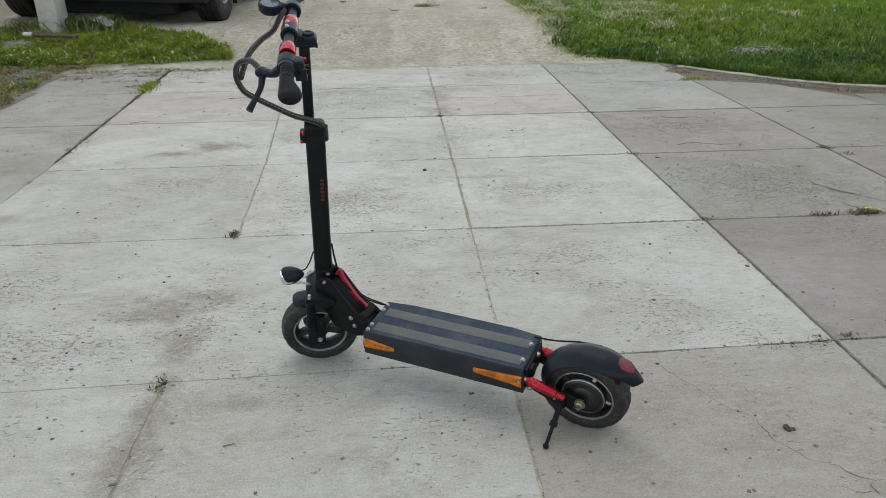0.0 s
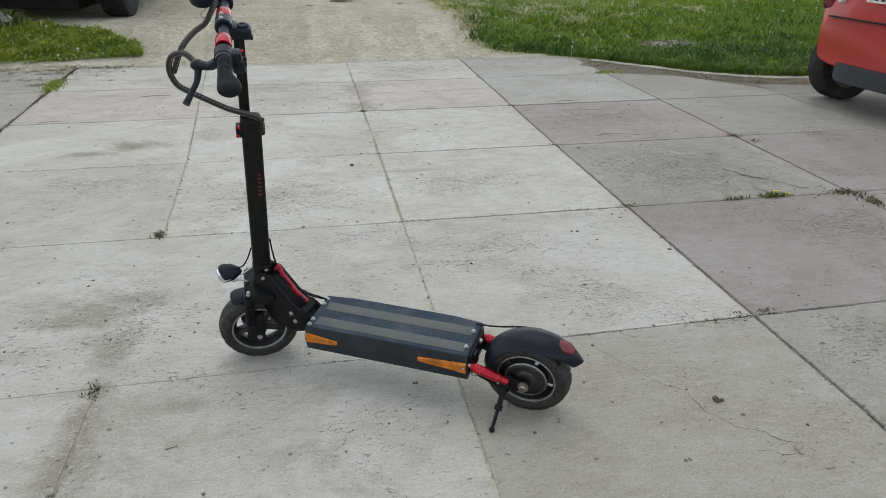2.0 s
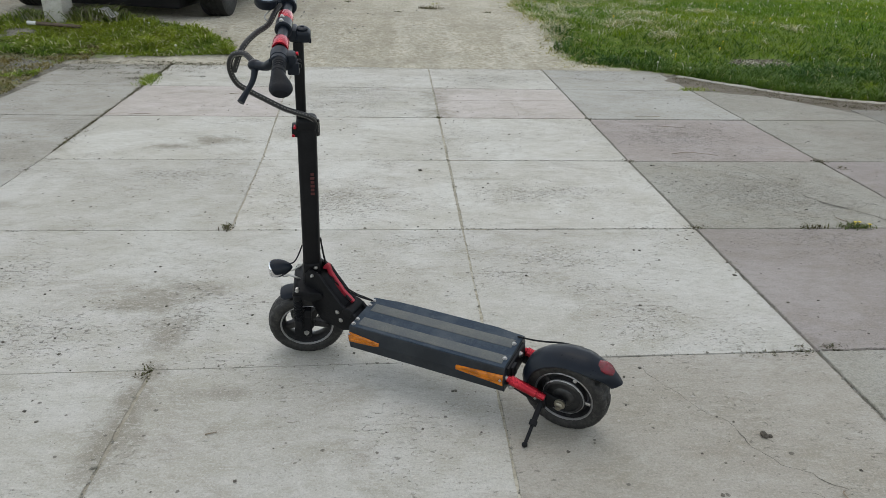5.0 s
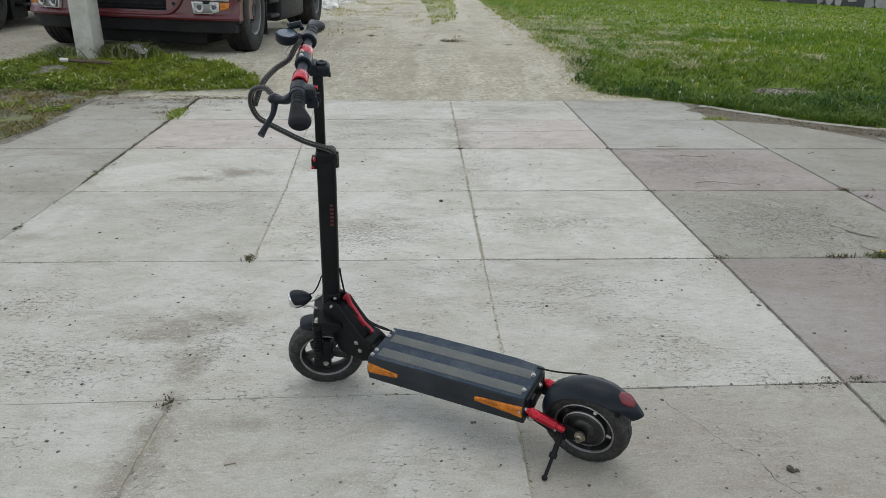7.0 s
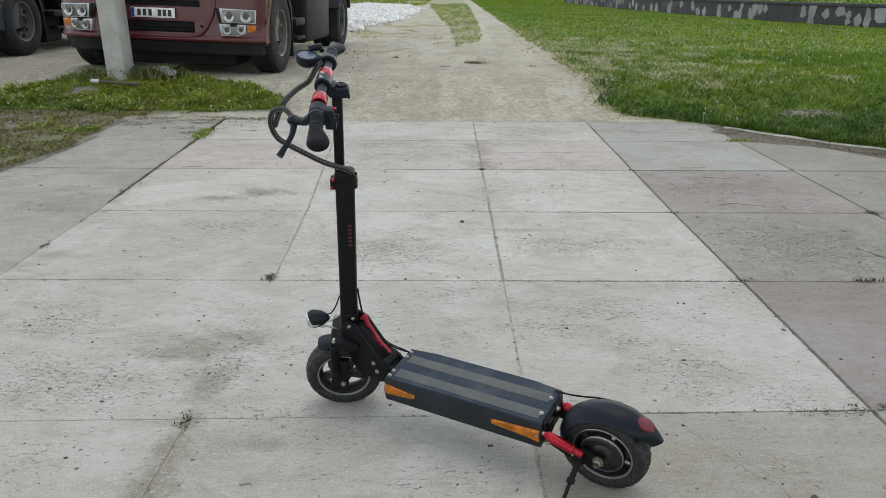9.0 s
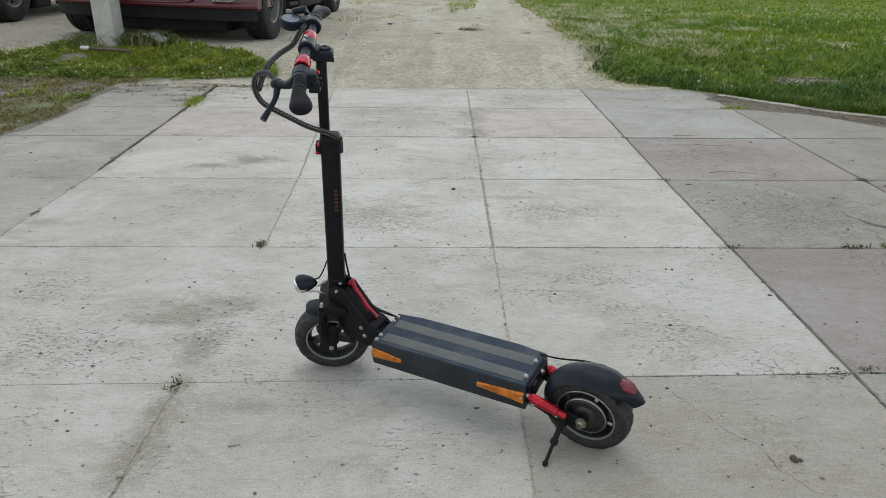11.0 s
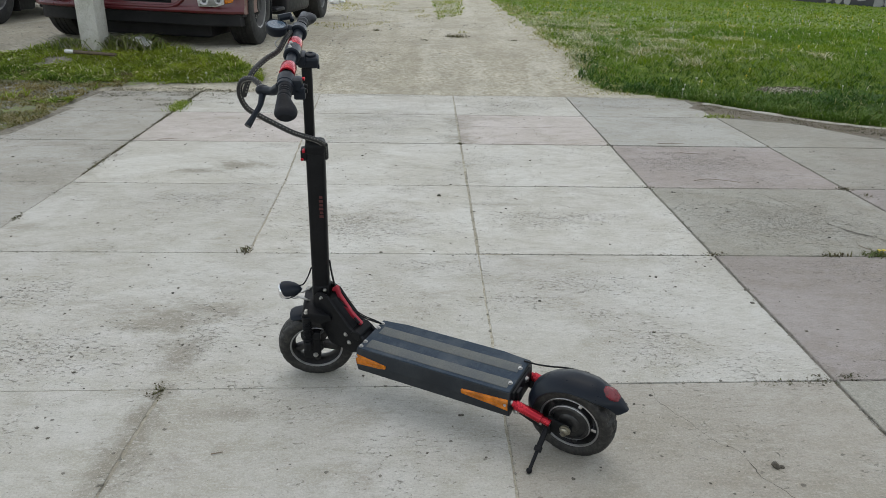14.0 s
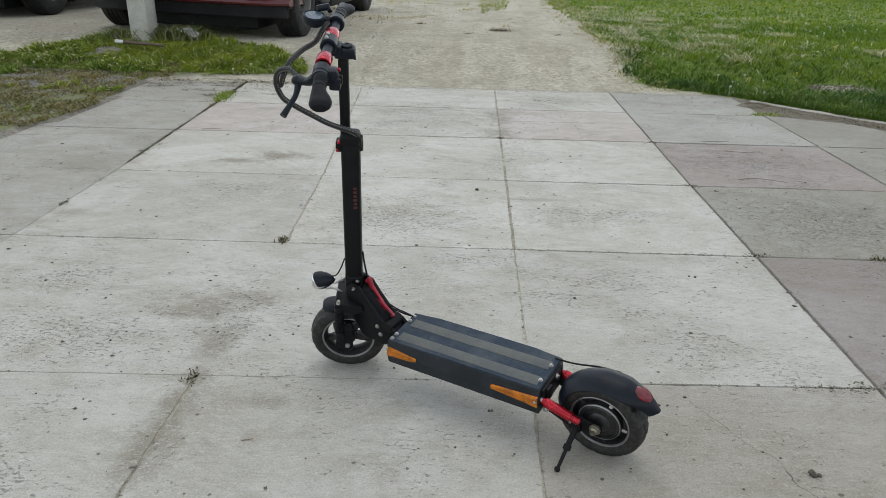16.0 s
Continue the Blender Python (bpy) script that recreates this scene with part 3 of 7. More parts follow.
def green_at(x, y):
    if is_lawn(x, y):
        return 0.0 if mud(x, y) else 0.38 + 0.62 * smooth01((x - drive_edge(y) + 0.1 * noise.noise((x * 4, y * 3, 57))) / 0.45)
    if is_left_grass(x, y):
        return 0.15 if bare(x, y) else 0.54 if y > 7.2 else 0.50
    if is_strip(x, y):
        return 0.47
    if abs(x) > 30 or y > 90 or y < -12:
        return 0.9
    return 0.0


def pale_at(x, y):
    d = math.hypot((x + 4.6) / 3.1, (y - 33) / 18.0) + 0.16 * noise.noise((x * 1.1, y * 0.45, 12)) + 0.08 * noise.noise((x * 4, y * 1.6, 12))
    return 0.45 * smooth01((1.05 - d) / 0.12) if y > 14 else 0.0


def joint_at(x, y):
    """Grey-brown dirt: in the joints, and thin in the rough grass and the bare spot."""
    if mud(x, y) and is_lawn(x, y):
        return 0.45
    if is_left_grass(x, y) or x < -3.15 and y < 6.9:
        return 0.85
    if x < -4.0 and y > 8.0:
        return 0.35 + 0.3 * noise.noise((x, y, 3))
    return ((0.18 if y > 2.7 else 0.32 if x < -0.5 and y < 1.5 else 0.0) if mortared(x, y) else 0.6 if x < -1.9 else 0.95) if on_slabs(x, y) and y < 6.85 else 0.0


joint = ground_mesh.attributes.new("joint", "FLOAT", "POINT")
joint.data.foreach_set("value", [joint_at(x, y) for x, y, _ in g_verts])
green.data.foreach_set("value", [green_at(x, y) for x, y, _ in g_verts])
pale.data.foreach_set("value", [pale_at(x, y) for x, y, _ in g_verts])
ground = tagged(new("ground", ground_mesh), "beige dirt drive with lawn and rough grass", "ground", kind="structure")

# ---- scooter ----
LEAN_ANGLE, HEADING = 11.80, 150.17
SCOOTER = Matrix.Translation((0.2767, 1.1003, 0.0094)) @ Matrix.Scale(0.9924, 4) @ pose(0, 0, 0, 0, 0, HEADING) @ pose(0, 0, 0, -LEAN_ANGLE, 0, 0)
RAKE, STEER = 9.2, 32.0
# the steered front: origin on the steering axis, z up along the stem, x ahead
FORK = Matrix.Translation((0.80, 0, 0.33)) @ pose(0, 0, 0, 0, -RAKE, 0) @ pose(0, 0, 0, 0, 0, STEER)
R_WHEEL, AXLE_Z = 0.120, 0.1105


def tyre(bm, T, R, r):
    """A fat road tyre with a groove pattern, its axle along z of T."""
    seg = 128
    half = [(0.079, 0.0240), (0.084, 0.0290), (0.094, 0.0330), (0.105, 0.0330), (0.1125, 0.0290), (0.1155, 0.0235), (0.1172, 0.0180), (0.1180, 0.0150), (0.1192, 0.0100), (0.1197, 0.0060)]
    prof = [(rad, -h) for rad, h in half] + [(0.1200, 0.0)] + [(rad, h) for rad, h in half[::-1]]
    rings = []
    for s in range(seg):
        ring = []
        th = 2 * math.pi * s / seg
        for rad, h in prof:
            cut = 0.0
            if rad > 0.1120:
                ph = (s / 4.0 * (96 / 128) * (4 / 3) + (0.0 if h > 0 else 1.0) + abs(h) * 26) % 2.0
                if ph < 0.50:
                    cut = 0.0050 if rad > 0.1150 else 0.0014
                if 0.013 < abs(h) < 0.017:
                    cut = max(cut, 0.0022)
            rr = rad - cut
            ring.append(bm.verts.new(T @ Vector((rr * math.cos(th), rr * math.sin(th), h))))
        rings.append(ring)
    n = len(prof)
    for s in range(seg):
        a, b = rings[s], rings[(s + 1) % seg]
        for i in range(n - 1):
            bm.faces.new((a[i], b[i], b[i + 1], a[i + 1]))


def wheel_parts(scooter, name, T, motor):
    """A wheel whose axle lies along z of T (z to the rider's left)."""
    w = new(name)
    w.parent = scooter
    bm = bmesh.new()
    tyre(bm, T, R_WHEEL, 0.030)
    part("tyre", bm, M_RUBBER, w, "dusty black rubber tyre", 50)
    bm = bmesh.new()
    lathe(bm, [(0.0805, -0.0245), (0.0790, -0.0200), (0.0720, -0.0100), (0.0720, 0.0100), (0.0790, 0.0200), (0.0805, 0.0245),
               (0.0770, 0.0235), (0.0750, 0.0190), (0.0680, 0.0090), (0.0680, -0.0090), (0.0750, -0.0190), (0.0770, -0.0235)], 56, T, True)
    part("rim", bm, M_MOTOR, w, "black wheel rim")
    for s in (1, -1):
        bm = bmesh.new()
        lathe(bm, [(0.0830, 0.0240 * s), (0.0835, 0.0265 * s), (0.0815, 0.0280 * s), (0.0780, 0.0272 * s), (0.0768, 0.0245 * s), (0.0775, 0.0228 * s)], 56, T, True)
        part("rim_lip", bm, M_ALU, w, "bright metal rim lip")
    if motor:
        bm = bmesh.new()
        lathe(bm, [(0, -0.030), (0.052, -0.028), (0.058, -0.020), (0.069, -0.010), (0.069, 0.008), (0.060, 0.010), (0.058, 0.024), (0.054, 0.029), (0.048, 0.031), (0.047, 0.0265), (0.030, 0.028), (0.026, 0.032), (0.014, 0.034), (0, 0.034)], 48, T)
        part("motor_hub", bm, M_MOTOR, w, "black hub motor cover")
        for i in range(5):
            bm = bmesh.new()
            a = 2 * math.pi * i / 5 + 0.5
            d = Vector((math.cos(a), math.sin(a), 0))
            box(bm, (0, 0, 0), (0.016, 0.011, 0.012), 0.002, T @ Matrix.Translation(d * 0.0665 + Vector((0, 0, 0.016))) @ pose(0, 0, 0, 0, 0, math.degrees(a)))
            # chrome on two lugs puts in the bright glints; the rest stay dark
            part("rim_lug", bm, M_CHROME if i in (2, 3) else M_MOTOR, w)
        bm = bmesh.new()
        lathe(bm, [(0.0560, 0.0292), (0.0578, 0.0282), (0.0588, 0.0255), (0.0580, 0.0245)], 40, T)
        part("cover_ring", bm, M_ALU, w)
    else:
        bm = bmesh.new()
        lathe(bm, [(0, -0.03), (0.02, -0.03), (0.024, -0.022), (0.024, 0.022), (0.02, 0.03), (0, 0.03)], 24, T)
        part("hub", bm, M_MOTOR, w)
        spoke = bmesh.new()
        prism(spoke, [(0.018, -0.013), (0.071, -0.008), (0.071, 0.008), (0.018, 0.013)], -0.011, 0.011, Matrix(((1, 0, 0, 0), (0, 0, 1, 0), (0, 1, 0, 0), (0, 0, 0, 1))), 0.003)
        me = mesh_of("spoke", spoke, M_MOTOR)
        for i in range(5):
            ob = new("spoke", me)
            ob.parent = w
            ob.matrix_local = T @ pose(0, 0, 0, 0, 0, 72 * i + 20)
        bm = bmesh.new()
        lathe(bm, [(0.034, -0.0335), (0.055, -0.0335), (0.055, -0.0315), (0.034, -0.0315)], 40, T, True)
        part("brake_disc", bm, M_STEEL, w)
    return w


def fender(bm, cx, cz, arc, half, thick=0.0025, m=None, sag=0.012, flange=0.016, ridge=0.0):
    """A mudguard: arc is a list of (degrees from ahead, radius, width factor)."""
    rows = []
    n = 10
    for a, r, wf in arc:
        c, s = math.cos(radians(a)), math.sin(radians(a))
        row = []
        for k in range(n + 1):
            u = -1 + 2 * k / n
            drop = sag * abs(u) ** 2.2 + (flange if abs(u) > 0.99 else 0) + (ridge if abs(u) > 0.55 else 0.0)
            row.append((cx + (r - drop) * c, u * half * wf, cz + (r - drop) * s))
        rows.append(row)
    outer = [[Vector(p) for p in row] for row in rows]
    inner = [[Vector((p[0] - thick * math.cos(radians(a)), p[1] * 0.97, p[2] - thick * math.sin(radians(a)))) for p in row] for row, (a, _, _) in zip(rows, arc)]
    T = m if m is not None else Matrix()
    vo = [[bm.verts.new(T @ p) for p in row] for row in outer]
    vi = [[bm.verts.new(T @ p) for p in row] for row in inner]
    L = len(rows)
    for i in range(L - 1):
        for k in range(n):
            bm.faces.new((vo[i][k], vo[i][k + 1], vo[i + 1][k + 1], vo[i + 1][k]))
            bm.faces.new((vi[i][k], vi[i + 1][k], vi[i + 1][k + 1], vi[i][k + 1]))
        for k in (0, n):
            bm.faces.new((vo[i][k], vo[i + 1][k], vi[i + 1][k], vi[i][k]))
    for i in (0, L - 1):
        for k in range(n):
            bm.faces.new((vo[i][k], vo[i][k + 1], vi[i][k + 1], vi[i][k]))


def spring(bm, p0, p1, r, wire, turns, m):
    p0, p1 = Vector(p0), Vector(p1)
    F = Matrix.Translation(p0) @ frame_to(p1 - p0)
    L = (p1 - p0).length
    n = int(turns * 14)
    tube(bm, [F @ Vector((r * math.cos(2 * math.pi * turns * i / n), r * math.sin(2 * math.pi * turns * i / n), L * i / n)) for i in range(n + 1)], wire, 6, m)


def build_scooter():
    sc = thing("electric_scooter", SCOOTER, "black folding electric scooter with red trim leaning on its kickstand", "scooter")
    AX = Matrix(((1, 0, 0, 0), (0, 0, 1, 0), (0, -1, 0, 0), (0, 0, 0, 1)))  # z axis onto the scooter's left
    # deck
    deck = new("deck")
    deck.parent = sc
    X0, X1 = 0.150, 0.645
    sect = [(-0.081, 0.176), (-0.081, 0.120), (0.080, 0.120), (0.0835, 0.157), (0.0690, 0.1930), (-0.0785, 0.1930)]
    bm = bmesh.new()
    b2 = bmesh.new()
    k = len(sect)
    xs = [X0, 0.19, 0.235, 0.30, 0.40, 0.50, 0.56, 0.605, X1]

    def bow(x):
        return 0.009 * smooth01((x - X0) / 0.10) * smooth01((X1 - x) / 0.10)
    vs = [(x, y - bow(x) if y < 0 else y, z) for x in xs for y, z in sect]
    m = len(xs)
    put(b2, vs, [tuple(range(k)), tuple(range(m * k - 1, (m - 1) * k - 1, -1))] + [(q * k + i, q * k + (i + 1) % k, (q + 1) * k + (i + 1) % k, (q + 1) * k + i) for q in range(m - 1) for i in range(k)])
    bmesh.ops.recalc_face_normals(b2, faces=b2.faces)
    bmesh.ops.bevel(b2, geom=[e for e in b2.edges if e.calc_face_angle(0) > 0.2], offset=0.002, segments=2, profile=0.5, affect="EDGES")
    join(bm, b2)
    part("deck_body", bm, M_DECKSIDE, deck, "black aluminium deck body with bevelled sides", 14)
    bm = bmesh.new()
    prof = [(x, -0.0755 - bow(x)) for x in xs] + [(x, 0.0675) for x in xs[::-1]]
    prof = [(min(max(x, X0 + 0.003), X1 - 0.003), y) for x, y in prof]
    n = len(prof)
    put(bm, [(x, y, 0.1925) for x, y in prof] + [(x, y, 0.1960) for x, y in prof], [tuple(range(n - 1, -1, -1)), tuple(range(n, 2 * n))] + [(i, (i + 1) % n, (i + 1) % n + n, i + n) for i in range(n)])
    part("deck_mat", bm, M_DECK, deck, "dark blue-grey gritty foot mat")
    for y in (-0.031, 0.038):
        bm = bmesh.new()
        box(bm, ((X0 + X1) / 2 - 0.004, y, 0.1966), (X1 - X0 - 0.040, 0.035, 0.0014), 0.0004)
        part("grip_stripe", bm, M_STRIPE, deck, "worn pale grey grip stripe")
    bm = bmesh.new()
    bolt(bm, (0, 0, 0), (0, 0, 1), 0.0050, 0.005)
    me = mesh_of("deck_bolt", bm, M_STEEL)
    for x, y in ((0.635, -0.059), (0.635, -0.036), (0.635, 0.036), (0.635, 0.059), (0.165, -0.033), (0.165, 0.033)):
        ob = new("deck_bolt", me)
        ob.parent = deck
        ob.location = (x, y, 0.1965)
    # amber reflectors let into both sides
    for s in (1, -1):
        for poly in ([(0.642, 0.177), (0.642, 0.147), (0.560, 0.153), (0.540, 0.158), (0.540, 0.167)],
                     [(0.153, 0.176), (0.153, 0.144), (0.20, 0.150), (0.292, 0.158), (0.292, 0.170)]):
            bm = bmesh.new()
            prism(bm, poly, 0.0720 * s, 0.0848 * s, None, 0.001)
            rf = part("side_reflector", bm, M_AMBER, deck, "amber plastic side reflector")
            bm = bmesh.new()
            (xa, _), (xb, _) = poly[0], poly[3]
            tube(bm, [((xa * 0.9 + xb * 0.1), 0.0850 * s, 0.158), ((xa + xb) / 2, 0.0852 * s, 0.160), ((xa * 0.1 + xb * 0.9), 0.0850 * s, 0.163)], 0.0012, 6)
            part("moulded_rib", bm, M_AMBER, rf)
    for x in (0.153, 0.642):
        bm = bmesh.new()
        bolt(bm, (x + (0.006 if x < 0.3 else -0.004), 0.085, 0.163 if x < 0.3 else 0.176), (0, 1, 0), 0.003, 0.003)
        part("reflector_screw", bm, M_STEEL, deck)
    bm = bmesh.new()
    rod(bm, (0.36, 0.02, 0.124), (0.36, 0.02, 0.114), 0.010, 0.008, 12)
    part("charge_port_plug", bm, M_GLOSSBLACK, deck)

    # neck with folding hinge
    neck = new("folding_neck")
    neck.parent = sc
    for s in (1, -1):
        bm = bmesh.new()
        prism(bm, [(0.640, 0.150), (0.640, 0.190), (0.655, 0.208), (0.690, 0.226), (0.730, 0.285), (0.752, 0.322), (0.785, 0.335), (0.806, 0.315), (0.816, 0.245), (0.775, 0.150), (0.70, 0.132)], 0.024 * s, 0.034 * s, None, 0.002)
        part("neck_plate", bm, M_BLACK, neck)
    bm = bmesh.new()
    prism(bm, [(0.63, 0.152), (0.655, 0.19), (0.70, 0.215), (0.755, 0.30), (0.80, 0.31), (0.805, 0.25), (0.77, 0.16), (0.70, 0.145)], -0.024, 0.024)
    part("neck_core", bm, M_BLACK, neck)
    bm = bmesh.new()
    rod(bm, (0.671, -0.030, 0.206), (0.671, 0.036, 0.206), 0.018, None, 24, None, 0.003)
    part("hinge_barrel", bm, M_BLACK, neck)
    bm = bmesh.new()
    prism(bm, [(0.758, 0.327), (0.752, 0.338), (0.739, 0.350), (0.731, 0.347), (0.729, 0.322), (0.694, 0.262), (0.672, 0.240), (0.664, 0.230), (0.672, 0.222), (0.700, 0.246), (0.738, 0.306), (0.743, 0.328)], -0.006, 0.004, None, 0.002)
    latch = part("folding_latch", bm, M_REDPLASTIC, neck, "red painted folding latch")
    bm = bmesh.new()
    rod(bm, (0.687, 0.0055, 0.249), (0.671, 0.0055, 0.234), 0.004, None, 10)
    part("latch_slot", bm, M_BLACK, latch)
    for x, z, r, h in ((0.708, 0.200, 0.0055, 0.005), (0.700, 0.172, 0.0055, 0.005), (0.775, 0.318, 0.004, 0.008)):
        bm = bmesh.new()
        bolt(bm, (x, 0.034, z), (0, 1, 0), r, h)
        part("neck_bolt", bm, M_STEEL, neck)
    # stem with its inner tube: part of the steered front
    st = new("stem")
    st.parent = sc
    bm = bmesh.new()
    b2 = bmesh.new()
    box(b2, (-0.002, 0, 0.235), (0.050, 0.046, 0.47), 0.010, None, 3)
    join(bm, b2, FORK)
    part("outer_tube", bm, M_BLACK, st, "matt black square stem tube")
    bm = bmesh.new()
    box(bm, (-0.002, 0, 0.475), (0.054, 0.050, 0.04), 0.013, FORK, 3)
    cl = part("height_clamp", bm, M_BLACK, st)
    bm = bmesh.new()
    rod(bm, (0.027, 0.010, 0.470), (0.027, 0.024, 0.470), 0.004, None, 14, FORK, 0.001)
    rod(bm, (0.032, 0.010, 0.446), (0.032, 0.022, 0.446), 0.0042, None, 14, FORK, 0.001)
    part("clamp_knob", bm, M_RED, cl, "red clamp nut")
    bm = bmesh.new()
    box(bm, (0.028, 0.004, 0.455), (0.016, 0.030, 0.030), 0.003, FORK)
    part("quick_release_lever", bm, M_BLACK, cl)
    bm = bmesh.new()
    rod(bm, (-0.024, 0.012, 0.484), (-0.034, 0.016, 0.490), 0.004, None, 10, FORK)
    part("clamp_pin", bm, M_BLACK, cl)
    bm = bmesh.new()
    box(bm, (0.0105, 0, 0.590), (0.025, 0.030, 0.22), 0.006, FORK, 3)
    part("inner_tube", bm, M_BLACK, st)
    # plain red marks down the stem
    bm = bmesh.new()
    for i in range(6):
        box(bm, (-0.013, 0.0234, 0.268 + 0.0125 * i), (0.009 if i % 2 else 0.011, 0.0008, 0.008), 0.0, FORK)
    part("printed_marks", bm, M_MARK, st)
    bm = bmesh.new()
    box(bm, (-0.003, 0, -0.02), (0.050, 0.052, 0.085), 0.006, FORK)
    rod(bm, (-0.003, 0, -0.10), (-0.003, 0, 0.02), 0.030, 0.028, 24, FORK, 0.003)
    part("steering_head", bm, M_BLACK, st)
    for z in (0.010, -0.012, -0.032):
        bm = bmesh.new()
        bolt(bm, (-0.014, 0.030, z), (0, 1, 0), 0.0045, 0.004, FORK)
        part("head_bolt", bm, M_STEEL, st)

    # handlebar
    hb = new("handlebar")
    hb.parent = sc
    ZB, XB = 0.737, 0.041
    bm = bmesh.new()
    box(bm, (0.006, 0, 0.712), (0.052, 0.040, 0.028), 0.008, FORK, 3)
    rod(bm, (XB, -0.006, ZB), (XB, 0.040, ZB), 0.0205, None, 24, FORK, 0.003)
    box(bm, (0.026, 0.008, 0.722), (0.03, 0.044, 0.026), 0.005, FORK)
    part("stem_cap", bm, M_GLOSSBLACK, hb, "black stem cap with bar clamp")
    bm = bmesh.new()
    lathe(bm, [(0, 0.0), (0.014, 0.0), (0.014, 0.004), (0.011, 0.006), (0.006, 0.006), (0.005, 0.004), (0, 0.004)], 20, FORK @ Matrix.Translation((0.0, 0, 0.726)))
    box(bm, (-0.019, 0.010, 0.703), (0.006, 0.008, 0.012), 0.001, FORK)
    part("cap_screw", bm, M_GLOSSBLACK, hb)
    for y in (0.004, 0.030):
        bm = bmesh.new()
        bolt(bm, (XB + 0.004, y, ZB + 0.020), (0.2, 0, 1), 0.004, 0.005, FORK)
        part("clamp_bolt", bm, M_STEEL, hb)
    bm = bmesh.new()
    tube(bm, [(XB, -0.29, ZB - 0.012), (XB, -0.15, ZB - 0.002), (XB, 0, ZB), (XB, 0.15, ZB - 0.006), (XB - 0.003, 0.25, ZB - 0.025)], [0.0125, 0.0125, 0.0125, 0.0125, 0.0105], 16, FORK)
    part("bar", bm, M_GLOSSBLACK, hb)
    for y0, y1 in ((-0.056, -0.006), (0.102, 0.146)):
        bm = bmesh.new()
        d = (y1 - y0)
        lathe(bm, [(0.0135, 0), (0.0175, 0), (0.0185, 0.003), (0.0185, d - 0.003), (0.0175, d), (0.0135, d)], 24, FORK @ Matrix.Translation((XB, y0, ZB - 0.001)) @ frame_to((0, 1, 0)))
        part("red_sleeve", bm, M_RED, hb, "red anodised bar sleeve")
    # grips that flatten into a palm rest
    for s, ya, yb, za, zb in ((1, 0.196, 0.292, ZB - 0.010, ZB - 0.037), (-1, -0.175, -0.300, ZB - 0.004, ZB - 0.014)):
        bm = bmesh.new()
        n, seg = 44, 22
        rings = []
        for i in range(n + 1):
            t = i / n
            flare = smooth01((t - 0.38) / 0.42)
            rx, rz = 0.0158 + 0.0095 * flare, 0.0158 - 0.0015 * flare
            if 0.08 < t < 0.44 and int(t * 44) % 3 == 0:
                rx, rz = rx - 0.0013, rz - 0.0013
            if t > 0.84:
                q = math.sqrt(max(0.0, 1 - 0.62 * ((t - 0.84) / 0.16) ** 2))
                rx, rz = rx * q, rz * q
            cx = XB - 0.002 - 0.0075 * flare
            cy, cz = ya + (yb - ya) * t, za + (zb - za) * t - 0.002 * flare
            rings.append([bm.verts.new(FORK @ Vector((cx + rx * math.cos(a), cy, cz + rz * math.sin(a)))) for a in (2 * math.pi * k / seg for k in range(seg))])
        for ra, rb in zip(rings, rings[1:]):
            for k in range(seg):
                bm.faces.new((ra[k], ra[(k + 1) % seg], rb[(k + 1) % seg], rb[k]))
        bm.faces.new(rings[0][::-1])
        bm.faces.new(rings[-1])
        part("grip", bm, M_GRIPRUBBER, hb, "black ribbed rubber grip with flat palm rest", 30)
    # switch box beside the near grip
    bm = bmesh.new()
    rod(bm, (XB, 0.150, ZB - 0.008), (XB, 0.186, ZB - 0.011), 0.021, 0.020, 22, FORK, 0.004)
    box(bm, (XB - 0.020, 0.166, ZB - 0.018), (0.034, 0.034, 0.040), 0.008, FORK)
    box(bm, (XB - 0.030, 0.168, ZB - 0.032), (0.026, 0.030, 0.030), 0.004, FORK)
    sw = part("switch_box", bm, M_GLOSSBLACK, hb, "black switch box with small buttons")
    bm = bmesh.new()
    rod(bm, (XB - 0.034, 0.156, ZB - 0.006), (XB - 0.041, 0.156, ZB - 0.006), 0.0045, None, 12, FORK)
    part("switch_button", bm, M_RED, sw, "small red button")
    bm = bmesh.new()
    for dz in (-0.018, -0.030):
        rod(bm, (XB - 0.040, 0.168, ZB + dz), (XB - 0.047, 0.168, ZB + dz), 0.005, None, 10, FORK)
    part("switch_toggle", bm, M_BLACK, sw)
    # brake lever
    bm = bmesh.new()
    rod(bm, (XB, 0.182, ZB - 0.010), (XB, 0.196, ZB - 0.012), 0.0185, None, 20, FORK, 0.002)
    tube(bm, spline([(XB + 0.012, 0.186, ZB - 0.014), (0.072, 0.172, 0.706), (0.100, 0.150, 0.699)], 5), [0.011] * 5 + [0.010] * 5 + [0.012], 12, FORK)
    b2 = bmesh.new()
    bmesh.ops.create_uvsphere(b2, u_segments=14, v_segments=9, radius=1.0)
    join(bm, b2, FORK @ Matrix.Translation((0.098, 0.150, 0.698)) @ Matrix.Diagonal((0.017, 0.014, 0.013, 1)))
    bl = part("brake_perch", bm, M_GLOSSBLACK, hb)
    bm = bmesh.new()
    pts = spline([(0.098, 0.155, 0.692), (0.102, 0.176, 0.673), (0.114, 0.197, 0.656), (0.127, 0.218, 0.639)], 6)
    tube(bm, pts, [0.0085 - 0.002 * math.sin(math.pi * i / (len(pts) - 1)) for i in range(len(pts))], 10, FORK)
    part("brake_lever", bm, M_GLOSSBLACK, bl, "black brake lever blade")
    # throttle with round display on the far side
    bm = bmesh.new()
    rod(bm, (XB, -0.150, ZB - 0.002), (XB, -0.118, ZB - 0.001), 0.022, None, 20, FORK, 0.003)
